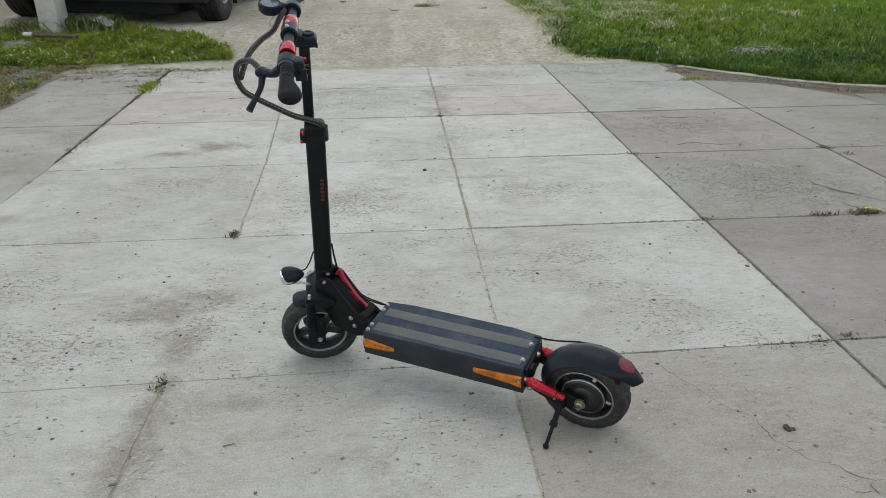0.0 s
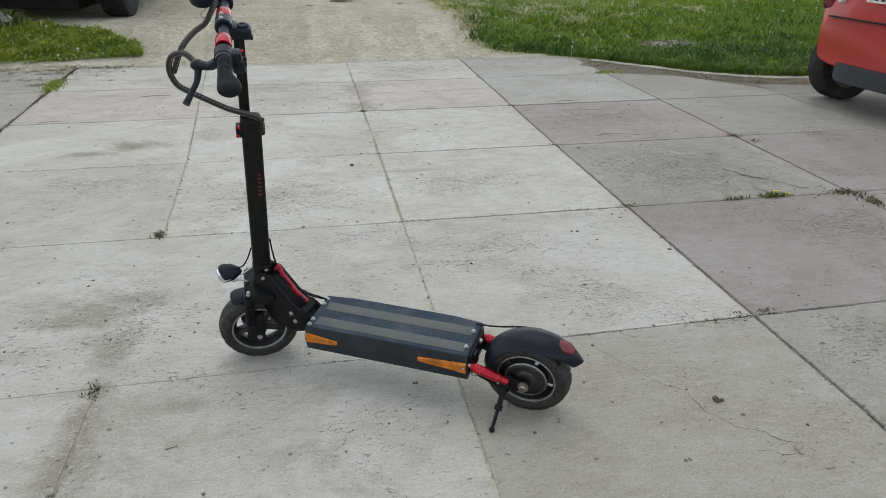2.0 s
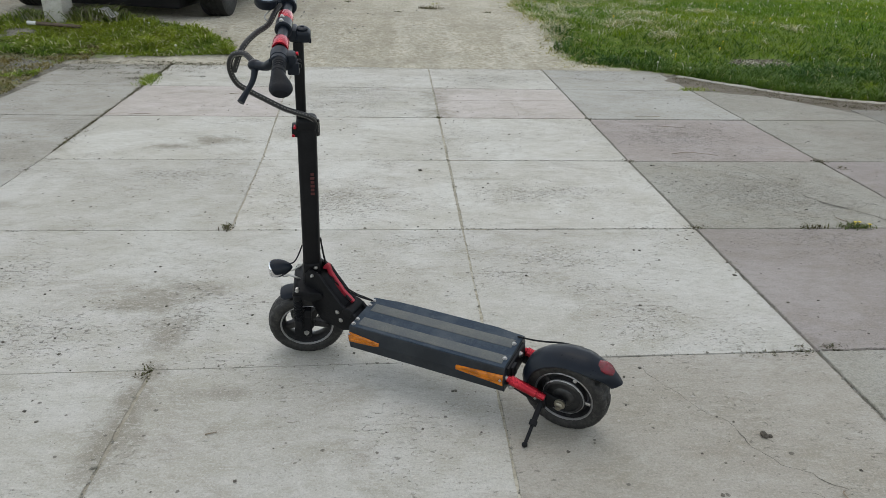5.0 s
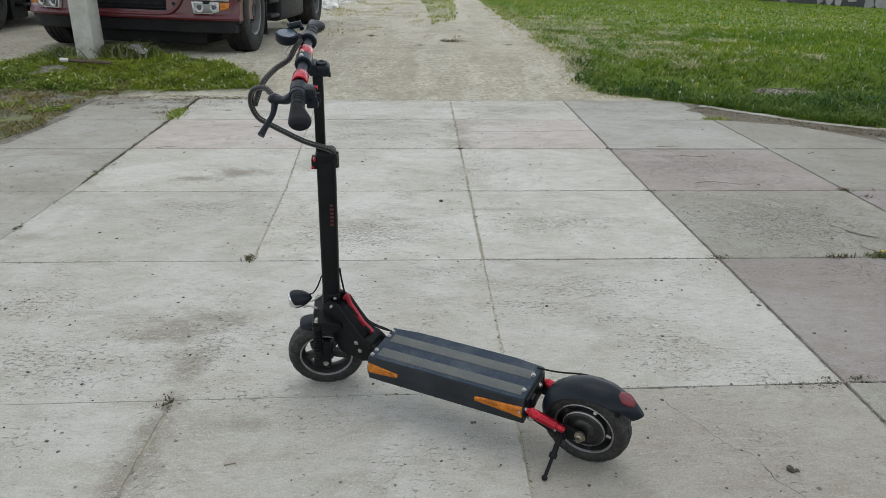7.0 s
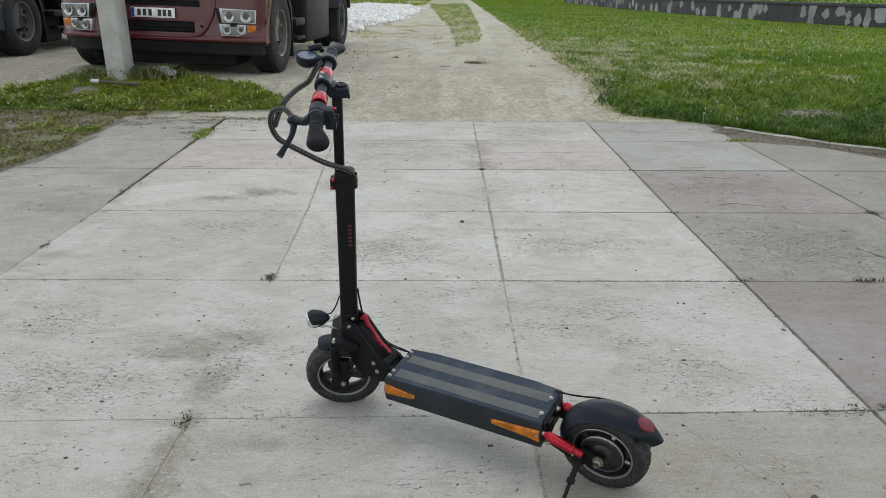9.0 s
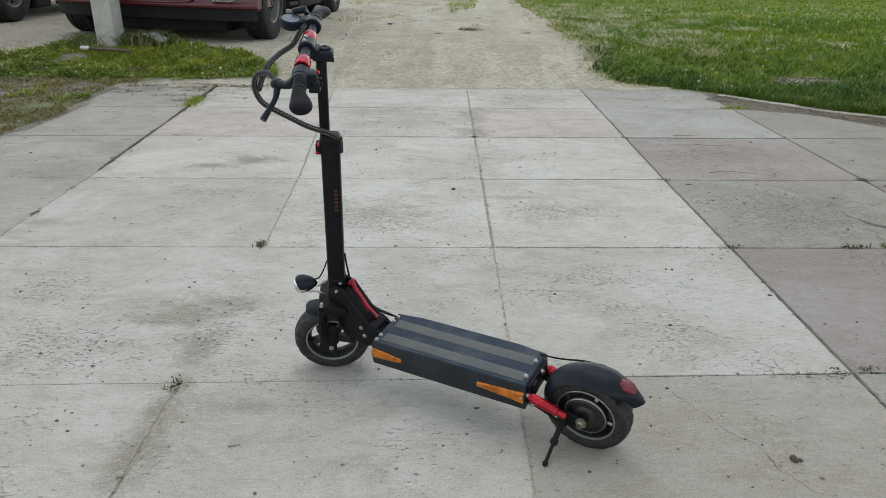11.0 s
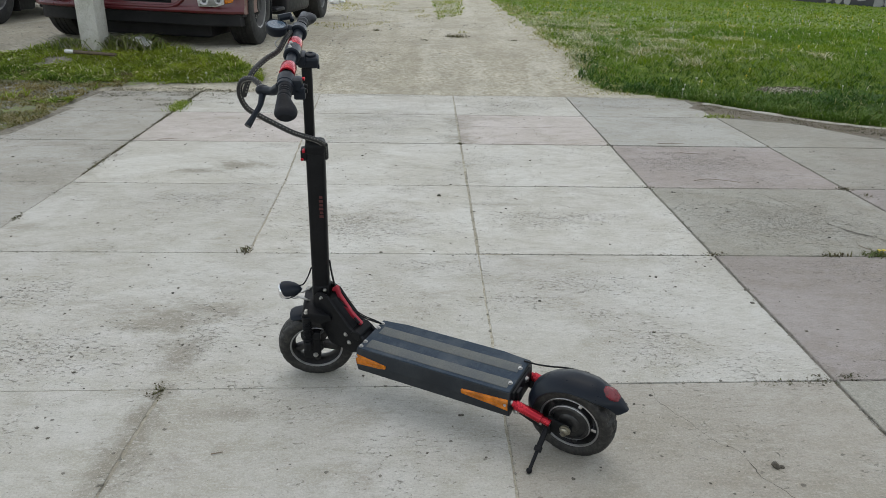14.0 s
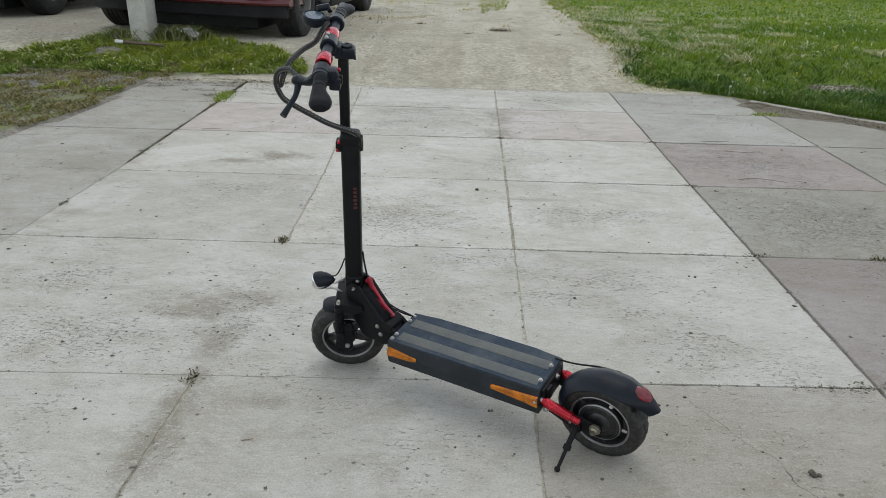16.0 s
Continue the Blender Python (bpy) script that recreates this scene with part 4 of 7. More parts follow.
    tube(bm, [(XB + 0.010, -0.135, ZB), (0.080, -0.115, 0.752)], [0.013, 0.011], 12, FORK)
    lathe(bm, [(0, -0.014), (0.022, -0.014), (0.027, -0.008), (0.028, 0.009), (0.0255, 0.012), (0.0235, 0.010), (0, 0.010)], 28, FORK @ Matrix.Translation((0.092, -0.095, 0.757)) @ frame_to((-0.10, 0.10, 1)))
    tube(bm, [(0.088, -0.120, 0.775), (0.060, -0.135, 0.776), (0.055, -0.120, 0.770)], [0.008, 0.010, 0.006], 10, FORK)
    th = part("throttle_display", bm, M_GLOSSBLACK, hb, "round black throttle display")
    bm = bmesh.new()
    lathe(bm, [(0, 0.011), (0.0225, 0.0108), (0.0235, 0.0095)], 28, FORK @ Matrix.Translation((0.092, -0.095, 0.757)) @ frame_to((-0.10, 0.10, 1)))
    part("display_window", bm, M_SCREEN, th, "pale blue-grey glass display")
    bm = bmesh.new()
    tube(bm, spline([(0.082, -0.095, 0.735), (0.096, -0.088, 0.722), (0.090, -0.080, 0.714), (0.076, -0.085, 0.724)], 5), 0.0018, 6, FORK)
    part("key_ring", bm, M_STEEL, th)
    # spiral-wrapped hoses
    for pts, r in (([(0.058, -0.112, 0.742), (0.070, -0.082, 0.734), (0.085, -0.050, 0.715), (0.110, 0.000, 0.712), (0.132, 0.045, 0.702), (0.146, 0.062, 0.678), (0.160, 0.058, 0.640)], 0.0066),
                   ([(0.086, 0.140, 0.690), (0.104, 0.110, 0.684), (0.130, 0.080, 0.694), (0.160, 0.062, 0.680), (0.170, 0.055, 0.645), (0.158, 0.050, 0.606), (0.128, 0.048, 0.583), (0.090, 0.046, 0.560),
                     (0.050, 0.040, 0.535), (0.020, 0.034, 0.521), (-0.014, 0.026, 0.505), (-0.028, 0.008, 0.480), (-0.029, 0.0, 0.44)], 0.0068)):
        P = spline(pts, 10)
        bm = bmesh.new()
        rr = [r * (1.0 + 0.07 * (i % 2)) for i in range(len(P))]
        tube(bm, P, rr, 10, FORK)
        h = part("wrapped_cable", bm, M_HOSE, hb, "black spiral-wrapped cable", 20)
        bm = bmesh.new()
        up = Vector((0, 1, 0.2))
        for i in range(2, len(P) - 3, 2):
            d = (P[i + 1] - P[i]).normalized()
            s = (up - d * up.dot(d)).normalized()
            for a in (-0.5, 0.9):
                q = P[i] + r * 1.02 * (math.cos(a) * s + math.sin(a) * d.cross(s))
                box(bm, (0, 0, 0), (0.0040, 0.0022, 0.0016), 0, FORK @ Matrix.Translation(q) @ frame_to(d) @ pose(0, 0, 0, 0, 90, 0))
        part("cable_fleck", bm, M_FLECK, h)
    # thin cables down the back of the stem to the deck
    for off, ww in ((0.0, 0.0025), (0.006, 0.002)):
        bm = bmesh.new()
        A = [FORK @ Vector(p) for p in ((-0.029, off, 0.10), (-0.034, off + 0.004, 0.06), (-0.046, off + 0.012, 0.0))]
        tube(bm, spline(A + [Vector((0.725, 0.01 - off, 0.30)), Vector((0.680, -0.02 - off, 0.240)), Vector((0.655, -0.040 - off, 0.214)), Vector((0.636, -0.055, 0.200))], 8), ww, 8)
        part("cable", bm, M_BLACK, sc)
    bm = bmesh.new()
    tube(bm, spline([FORK @ Vector(p) for p in ((0.024, 0.010, 0.08), (0.036, 0.012, 0.045), (0.050, 0.008, 0.016), (0.064, 0.004, 0.006))], 6), 0.0022, 8)
    part("cable", bm, M_BLACK, sc)

    # headlamp
    lampm = FORK @ Matrix.Translation((0.094, 0.004, -0.010)) @ pose(0, 0, 0, 0, 8, 0)
    hl = new("headlamp")
    hl.parent = sc
    body = Matrix.Diagonal((0.040, 0.031, 0.030, 1))

    def drop(scale):
        b2 = bmesh.new()
        bmesh.ops.create_uvsphere(b2, u_segments=40, v_segments=24, radius=1.0)
        for v in b2.verts:
            t = (v.co.x + 1) / 2
            k = 0.42 + 0.58 * math.sqrt(max(0.0, min(1.0, t * 1.35)))
            v.co.y *= k * scale
            v.co.z *= k * scale
            v.co.x = min(v.co.x, 0.72) * (1.0 if scale == 1 else 1.02)
        return b2
    bm = bmesh.new()
    join(bm, drop(1.0), lampm @ body)
    part("chrome_bezel", bm, M_CHROME, hl, "chrome lamp body")
    bm = bmesh.new()
    b2 = drop(1.035)
    cut = Vector((-0.30, 0.60, 0.74)).normalized()
    bmesh.ops.bisect_plane(b2, geom=b2.verts[:] + b2.edges[:] + b2.faces[:], plane_co=cut * 0.46, plane_no=-cut, clear_outer=True)
    bmesh.ops.bisect_plane(b2, geom=b2.verts[:] + b2.edges[:] + b2.faces[:], plane_co=(0.30, 0, 0), plane_no=(1, 0, -0.35), clear_outer=True)
    join(bm, b2, lampm @ body)
    part("shell", bm, M_GLOSSBLACK, hl, "glossy black lamp shell")
    bm = bmesh.new()
    lathe(bm, [(0.0262, 0.022), (0.022, 0.027), (0.012, 0.030), (0, 0.031)], 24, lampm @ frame_to((1, 0, 0)))
    part("lens", bm, M_LENS, hl, "clear glass lens")
    bm = bmesh.new()
    lathe(bm, [(0.025, 0.020), (0.016, 0.006), (0.006, 0.0), (0, 0.0)], 24, lampm @ frame_to((1, 0, 0)))
    part("reflector", bm, M_CHROME, hl)
    bm = bmesh.new()
    tube(bm, spline([(0.090, 0.004, -0.032), (0.082, 0.004, -0.042), (0.066, 0.004, -0.038), (0.048, 0.004, -0.046), (0.030, 0.0, -0.060)], 5), 0.0038, 8, FORK)
    tube(bm, spline([(0.074, 0.0, -0.020), (0.056, 0.0, -0.022), (0.040, 0.0, -0.010), (0.026, 0.0, 0.0)], 5), 0.003, 8, FORK)
    part("lamp_bracket", bm, M_STEEL, hl, "bright metal lamp bracket")

    # fork with coil springs
    fk = new("fork")
    fk.parent = sc
    bm = bmesh.new()
    prism(bm, [(-0.036, -0.078), (-0.030, -0.060), (0.030, -0.052), (0.052, -0.056), (0.056, -0.070), (0.046, -0.080), (0.0, -0.094)], -0.066, 0.066, FORK, 0.004)
    part("fork_crown", bm, M_BLACK, fk)
    for s in (1, -1):
        leg = new("fork_leg")
        leg.parent = fk
        bm = bmesh.new()
        rod(bm, (0.041, 0.058 * s, -0.195), (0.041, 0.058 * s, -0.055), 0.0085, None, 14, FORK)
        rod(bm, (0.041, 0.058 * s, -0.086), (0.041, 0.058 * s, -0.066), 0.0145, None, 18, FORK, 0.002)
        rod(bm, (0.041, 0.058 * s, -0.200), (0.041, 0.058 * s, -0.172), 0.0135, None, 18, FORK, 0.002)
        part("damper", bm, M_BLACK, leg)
        bm = bmesh.new()
        spring(bm, (0.041, 0.058 * s, -0.176), (0.041, 0.058 * s, -0.082), 0.0118, 0.0024, 9, FORK)
        part("coil_spring", bm, M_BLACK, leg, "black coil spring")
        bm = bmesh.new()
        prism(bm, [(0.053, -0.170), (0.056, -0.236), (0.046, -0.243), (0.010, -0.243), (0.002, -0.232), (0.004, -0.150), (0.022, -0.140), (0.030, -0.150), (0.030, -0.168)], 0.0455 * s, 0.0575 * s, FORK, 0.002)
        box(bm, (0.013, 0.052 * s, -0.150), (0.020, 0.014, 0.030), 0.003, FORK)
        part("axle_plate", bm, M_BLACK, leg)
        for q, d, r, h in (((0.019, 0.0575 * s, -0.226), (0, s, 0), 0.0062, 0.008), ((0.041, 0.058 * s, -0.056), (0, 0, 1), 0.0058, 0.013)):
            bm = bmesh.new()
            bolt(bm, q, d, r, h, FORK)
            part("fork_nut", bm, M_STEEL, leg, "bright steel nut")
    WF = FORK @ Matrix.Translation((0.0195, 0, -0.2245))
    wheel_parts(sc, "front_wheel", WF @ AX, False)
    bm = bmesh.new()
    fender(bm, 0.0195, -0.2275, [(a, 0.136 + 0.014 * max(0, (88 - a) / 40.0), (0.80 if a < 62 else 1.0) if a < 140 else 0.8) for a in range(58, 176, 4)], 0.033, 0.004, FORK, 0.006, 0.004)
    part("front_fender", bm, M_GLOSSBLACK, sc, "black plastic front mudguard")

    # rear: swing arm, shocks, wheel, fender, stand
    AXR = Matrix.Translation((0, 0, AXLE_Z)) @ AX
    wheel_parts(sc, "rear_wheel", AXR, True)
    sa = new("swing_arm")
    sa.parent = sc
    for s in (1, -1):
        bm = bmesh.new()
        prism(bm, [(0.150, 0.150), (0.150, 0.124), (0.095, 0.098), (0.060, 0.080), (0.020, 0.088), (-0.016, 0.098), (-0.016, 0.122), (0.012, 0.126), (0.045, 0.136), (0.075, 0.122)], 0.046 * s, 0.055 * s, None, 0.002)
        part("arm_plate", bm, M_BLACK, sa)
        for q, r, h in (((0.048, 0.062 * s, 0.122), 0.0062, 0.007), ((0.138, 0.060 * s, 0.128), 0.0068, 0.007), ((0.070, 0.055 * s, 0.106), 0.004, 0.004)):
            bm = bmesh.new()
            bolt(bm, q, (0, s, 0), r, h)
            part("pivot_bolt", bm, M_STEEL, sa)
        bm = bmesh.new()
        bolt(bm, (0, 0.058 * s, AXLE_Z), (0, s, 0), 0.0115, 0.010)
        rod(bm, (0, 0.050 * s, AXLE_Z), (0, 0.076 * s, AXLE_Z), 0.006, None, 12)
        part("axle_nut", bm, M_BRASS, sa, "yellowish plated axle nut")
        shock = new("rear_shock")
        shock.parent = sa
        p0, p1 = Vector((0.158, 0.062 * s, 0.160)), Vector((0.040, 0.062 * s, 0.123))
        d = p1 - p0
        bm = bmesh.new()
        rod(bm, p0 + d * 0.10, p0 + d * 0.30, 0.0095, 0.011, 18)
        rod(bm, p0 + d * 0.16, p0 + d * 0.80, 0.0136, None, 22, None, 0.0015)
        rod(bm, p0 + d * 0.80, p0 + d * 1.0, 0.0105, 0.0098, 18, None, 0.001)
        part("shock_sleeve", bm, M_RED, shock, "red anodised shock sleeve")
        bm = bmesh.new()
        rod(bm, p0 - d * 0.03, p0 + d * 0.12, 0.007, None, 12)
        bolt(bm, p0 + Vector((0, 0.010 * s, -0.004)), (0, s, 0), 0.0065, 0.008)
        part("shock_bolt", bm, M_STEEL, shock)
        bm = bmesh.new()
        box(bm, (0.152, 0.052 * s, 0.158), (0.022, 0.010, 0.050), 0.002)
        part("mount_bracket", bm, M_BLACK, sa)
    bm = bmesh.new()
    box(bm, (0.148, 0, 0.160), (0.012, 0.118, 0.056), 0.003)
    box(bm, (0.138, 0.036, 0.168), (0.010, 0.026, 0.036), 0.002)
    part("rear_plate", bm, M_BLACK, sa)
    bm = bmesh.new()
    bolt(bm, (0.141, -0.020, 0.176), (-1, 0, 0), 0.0075, 0.006)
    part("plate_bolt", bm, M_STEEL, sa)
    bm = bmesh.new()
    knots = ((14, 0.127), (26, 0.131), (45, 0.138), (71, 0.142), (99, 0.148), (120, 0.156), (142, 0.168), (152, 0.170))

    def fender_r(a):
        for (a0, r0), (a1, r1) in zip(knots, knots[1:]):
            if a0 <= a <= a1:
                return r0 + (r1 - r0) * smooth01((a - a0) / (a1 - a0))
        return 0.170
    arc = [(a, fender_r(a), 1.0 if a < 108 else 1.0 - 0.62 * ((a - 108) / 44.0) ** 1.8) for a in [14 + 138 * i / 30 for i in range(31)]]
    fender(bm, 0.0, AXLE_Z, arc, 0.047, 0.003, None, 0.017, 0.006, 0.0022)
    rf = part("rear_fender", bm, M_GLOSSBLACK, sc, "black plastic rear mudguard")
    bm = bmesh.new()
    fender(bm, 0.0, AXLE_Z, [(a, fender_r(a) + 0.001 + 0.003 * math.sin((a - 123) / 16 * math.pi), 0.62 + 0.38 * min(1.0, (a - 123) / 6.0) - (0.30 * (a - 133) / 6 if a > 133 else 0)) for a in range(123, 140, 2)], 0.021, 0.006, None, 0.004, 0.003)
    part("tail_light", bm, M_TAIL, rf, "dark red tail light")
    bm = bmesh.new()
    tube(bm, spline([(0.165, -0.062, 0.200), (0.120, -0.058, 0.205), (0.080, -0.050, 0.218), (0.030, -0.046, 0.232), (-0.03, -0.04, 0.24)], 6), 0.0026, 8)
    part("brake_cable", bm, M_BLACK, sc)
    # side stand: its foot meets the ground beside the rear wheel
    sd = new("side_stand")
    sd.parent = sc
    inv = SCOOTER.inverted()
    foot = inv @ Vector((0.1445, 0.990, 0.010))
    top = Vector((0.052, 0.054, 0.098))
    d = foot - top
    bm = bmesh.new()
    rod(bm, top, top + d * 0.55, 0.0082, 0.0075, 14)
    rod(bm, top + d * 0.44, top + d * 0.56, 0.0108, None, 16, None, 0.001)
    rod(bm, top + d * 0.52, foot, 0.0050, None, 12)
    part("stand_leg", bm, M_BLACK, sd)
    bm = bmesh.new()
    b2 = bmesh.new()
    bmesh.ops.create_uvsphere(b2, u_segments=14, v_segments=9, radius=0.0082)
    join(bm, b2, Matrix.Translation(foot))
    part("stand_foot", bm, M_BLACK, sd)
    bm = bmesh.new()
    box(bm, top, (0.026, 0.016, 0.030), 0.003)
    part("stand_mount", bm, M_BLACK, sd)
    return sc


build_scooter()


# ---- trucks ----
def truck(name, m, paint, label):
    """A cab-over lorry: origin on the ground under the middle of its bumper, y to the rear."""
    t = thing(name, m, label, "truck")
    HW = 1.235

    def sweep(x):
        """How far the front stands back at that x."""
        u = min(abs(x) / HW, 1.0)
        return 0.92 * max(0.0, u - 0.55) ** 2 + 0.9 * max(0.0, u - 0.90) ** 1.5

    def face_sheet(bm, xs, rows, holes=(), thick=0.05):
        """A curved front sheet: rows of (z, y); holes are (x0, x1, z0, z1)."""
        b2 = bmesh.new()
        grid = [[b2.verts.new((x, y + sweep(x), z)) for x in xs] for z, y in rows]
        for r in range(len(rows) - 1):
            for c in range(len(xs) - 1):
                mx, mz = (xs[c] + xs[c + 1]) / 2, (rows[r][0] + rows[r + 1][0]) / 2
                if not any(a < mx < b and lo < mz < hi for a, b, lo, hi in holes):
                    b2.faces.new((grid[r][c], grid[r][c + 1], grid[r + 1][c + 1], grid[r + 1][c]))
        for ends in ((0, 1), (-1, -1)):
            col = [row[ends[0]] for row in grid]
            far = [b2.verts.new((v.co.x, 0.80, v.co.z)) for v in col]
            for a, b, c, d in zip(col, col[1:], far[1:], far):
                b2.faces.new((a, b, c, d))
        bmesh.ops.recalc_face_normals(b2, faces=b2.faces)
        bmesh.ops.solidify(b2, geom=b2.faces[:], thickness=thick)
        join(bm, b2)
    bm = bmesh.new()
    xs = [-1.235, -1.22, -1.18, -1.12, -1.05, -0.95, -0.85, -0.75, -0.62, -0.52, -0.45, -0.2, 0.2, 0.45, 0.52, 0.62, 0.75, 0.85, 0.95, 1.05, 1.12, 1.18, 1.22, 1.235]
    face_sheet(bm, xs, [(0.405, 0.035), (0.418, -0.020), (0.440, -0.030), (0.462, -0.020), (0.485, 0.004), (0.510, 0.010), (0.635, 0.016), (0.66, 0.016), (0.79, 0.022), (0.80, 0.022), (0.92, 0.03), (1.00, 0.03)],
               [(-0.46, 0.46, 0.50, 0.64), (-0.53, 0.53, 0.795, 0.93)], 0.04)
    bumper = part("bumper", bm, paint, t, "", 30)
    # raised rim round the intake, running up beside it
    for s in (1, -1):
        bm = bmesh.new()
        tube(bm, spline([(0.0, -0.008, 0.468), (0.30 * s, -0.008, 0.468), (0.46 * s, -0.002, 0.480), (0.56 * s, 0.006, 0.535), (0.63 * s, 0.012, 0.64), (0.685 * s, 0.02, 0.78), (0.70 * s, 0.03, 0.98)], 6), 0.022, 10)
        part("bumper_rib", bm, paint, bumper)
        bm = bmesh.new()
        rod(bm, (0.535 * s, 0.018, 0.588), (0.535 * s, 0.004, 0.588), 0.020, None, 16)
        part("tow_cover", bm, M_TPLASTIC, bumper)
    bm = bmesh.new()
    box(bm, (0.0, 0.10, 0.57), (0.96, 0.05, 0.17), 0.01)
    box(bm, (0.0, 0.052, 0.574), (0.90, 0.020, 0.012), 0.003)
    box(bm, (0.0, 0.052, 0.535), (0.86, 0.020, 0.012), 0.003)
    part("air_intake", bm, M_TPLASTIC, bumper, "black intake slot")
    bm = bmesh.new()
    box(bm, (0.0, 0.10, 0.865), (1.08, 0.05, 0.16), 0.01)
    box(bm, (0.0, 0.045, 0.865), (1.02, 0.020, 0.014), 0.003)
    part("upper_intake", bm, M_TPLASTIC, bumper, "black intake slot")
    bm = bmesh.new()
    face_sheet(bm, [x * 0.955 for x in xs], [(0.265, 0.085), (0.28, 0.065), (0.33, 0.06), (0.42, 0.05)], (), 0.03)
    part("skirt", bm, M_TPLASTIC, t, "black lower skirt", 30)
    for s in (1, -1):
        hl = new("headlight")
        hl.parent = t
        tilt = Matrix.Translation((0.95 * s, 0.045, 0.0)) @ pose(0, 0, 0, 0, 0, 15 * s)

        def lamp_plate(bm, poly, y0, y1):
            prism(bm, [((x - 0.95) * s, z) for x, z in poly], y0, y1, tilt, 0.008)
        bm = bmesh.new()
        lamp_plate(bm, [(0.715, 0.80), (1.165, 0.785), (1.155, 0.632), (0.775, 0.637)], -0.022, 0.06)
        lamp_plate(bm, [(0.74, 0.625), (1.045, 0.620), (1.045, 0.520), (0.95, 0.488), (0.76, 0.490)], -0.020, 0.06)
        part("housing", bm, M_HOUSING, hl, "pale silvery lamp housing")
        bm = bmesh.new()
        lamp_plate(bm, [(0.855, 0.640), (0.955, 0.640), (0.935, 0.595), (0.875, 0.595)], -0.026, 0.0)
        part("housing_gap", bm, M_TPLASTIC, hl)
        bm = bmesh.new()
        lamp_plate(bm, [(0.700, 0.800), (0.755, 0.798), (0.775, 0.640), (0.745, 0.640)], -0.026, 0.0)
        part("side_gap", bm, M_TPLASTIC, hl)
        for x, dz, r in ((0.855, 0.714, 0.060), (1.045, 0.712, 0.060), (0.825, 0.556, 0.046), (0.985, 0.562, 0.040)):
            bm = bmesh.new()
            lathe(bm, [(r, 0), (r * 1.08, 0.012), (r * 1.08, 0.018), (r * 0.88, 0.018), (r * 0.55, 0.004), (r * 0.25, 0.0), (0, 0.002)], 22, tilt @ Matrix.Translation(((x - 0.95) * s, -0.027, dz)) @ frame_to((0, -1, 0)))
            part("lamp_bowl", bm, M_BOWL, hl)
            bm = bmesh.new()
            lathe(bm, [(0, 0.006), (r * 0.50, 0.006), (r * 0.42, 0.016), (0, 0.020)], 18, tilt @ Matrix.Translation(((x - 0.95) * s, -0.022, dz)) @ frame_to((0, -1, 0)))
            part("bulb_cover", bm, M_TANK, hl)
        bm = bmesh.new()
        lamp_plate(bm, [(1.050, 0.620), (1.165, 0.615), (1.145, 0.545), (1.050, 0.525)], -0.018, 0.05)
        part("indicator", bm, M_AMBER, hl, "orange indicator lens")
        bm = bmesh.new()
        lamp_plate(bm, [(0.785, 0.785), (1.150, 0.775), (1.142, 0.645), (0.795, 0.648)], -0.026, -0.018)
        lamp_plate(bm, [(0.765, 0.608), (1.020, 0.606), (1.020, 0.530), (0.945, 0.502), (0.780, 0.503)], -0.024, -0.018)
        part("lamp_backing", bm, M_LAMPIN, hl, "grey lamp interior")
    bm = bmesh.new()
    box(bm, (-0.025, -0.010, 0.722), (0.52, 0.012, 0.11), 0.003)
    plate = part("number_plate", bm, M_PLATE, t, "white number plate with dark bars")
    bm = bmesh.new()
    box(bm, (-0.262, -0.0175, 0.722), (0.040, 0.002, 0.100))
    part("plate_band", bm, M_PLATEBLUE, plate)
    for dx in (-0.21, -0.145, -0.08, 0.03, 0.09, 0.15):
        bm = bmesh.new()
        box(bm, (dx + 0.025, -0.0175, 0.722), (0.040, 0.002, 0.072))
        part("plate_bar", bm, M_PLATEINK, plate)
    # cab above the bumper
    bm = bmesh.new()
    prism(bm, [(0.03, 1.0), (0.05, 1.62), (0.25, 2.75), (0.45, 2.95), (1.75, 2.95), (1.80, 1.0)], -HW, HW, Matrix(((0, 1, 0, 0), (1, 0, 0, 0), (0, 0, 1, 0), (0, 0, 0, 1))), 0.05)
    cab = part("cab", bm, paint, t)
    bm = bmesh.new()
    put(bm, [(-1.1, 0.055, 1.68), (1.1, 0.055, 1.68), (1.0, 0.222, 2.62), (-1.0, 0.222, 2.62), (-1.1, 0.035, 1.68), (1.1, 0.035, 1.68), (1.0, 0.202, 2.62), (-1.0, 0.202, 2.62)],
        [(0, 1, 2, 3), (7, 6, 5, 4), (0, 4, 5, 1), (1, 5, 6, 2), (2, 6, 7, 3), (3, 7, 4, 0)])
    part("windscreen", bm, M_WINDOW, cab, "dark windscreen")
    bm = bmesh.new()
    for i in range(4):
        box(bm, (0, 0.02, 1.09 + 0.11 * i), (1.5, 0.03, 0.06), 0.01)
    part("grille_slat", bm, M_TPLASTIC, cab)
    for s in (1, -1):
        bm = bmesh.new()
        box(bm, (HW * s, 0.85, 2.05), (0.02, 0.9, 0.75), 0.008)
        part("side_window", bm, M_WINDOW, cab)
        bm = bmesh.new()
        box(bm, ((HW + 0.18) * s, 0.1, 2.05), (0.22, 0.10, 0.6), 0.03)
        part("mirror", bm, M_TPLASTIC, cab)
        bm = bmesh.new()
        box(bm, (1.12 * s, 0.30, 0.40), (0.20, 0.16, 0.06), 0.015)
        part("step", bm, M_TPLASTIC, t)
        bm = bmesh.new()
        pts = [(0.80 + 0.66 * math.cos(radians(a)) + 0.06, 0.52 + 0.62 * math.sin(radians(a))) for a in range(10, 171, 16)]
        pts2 = [(0.80 + 0.60 * math.cos(radians(a)) + 0.06, 0.52 + 0.56 * math.sin(radians(a))) for a in range(170, 9, -16)]
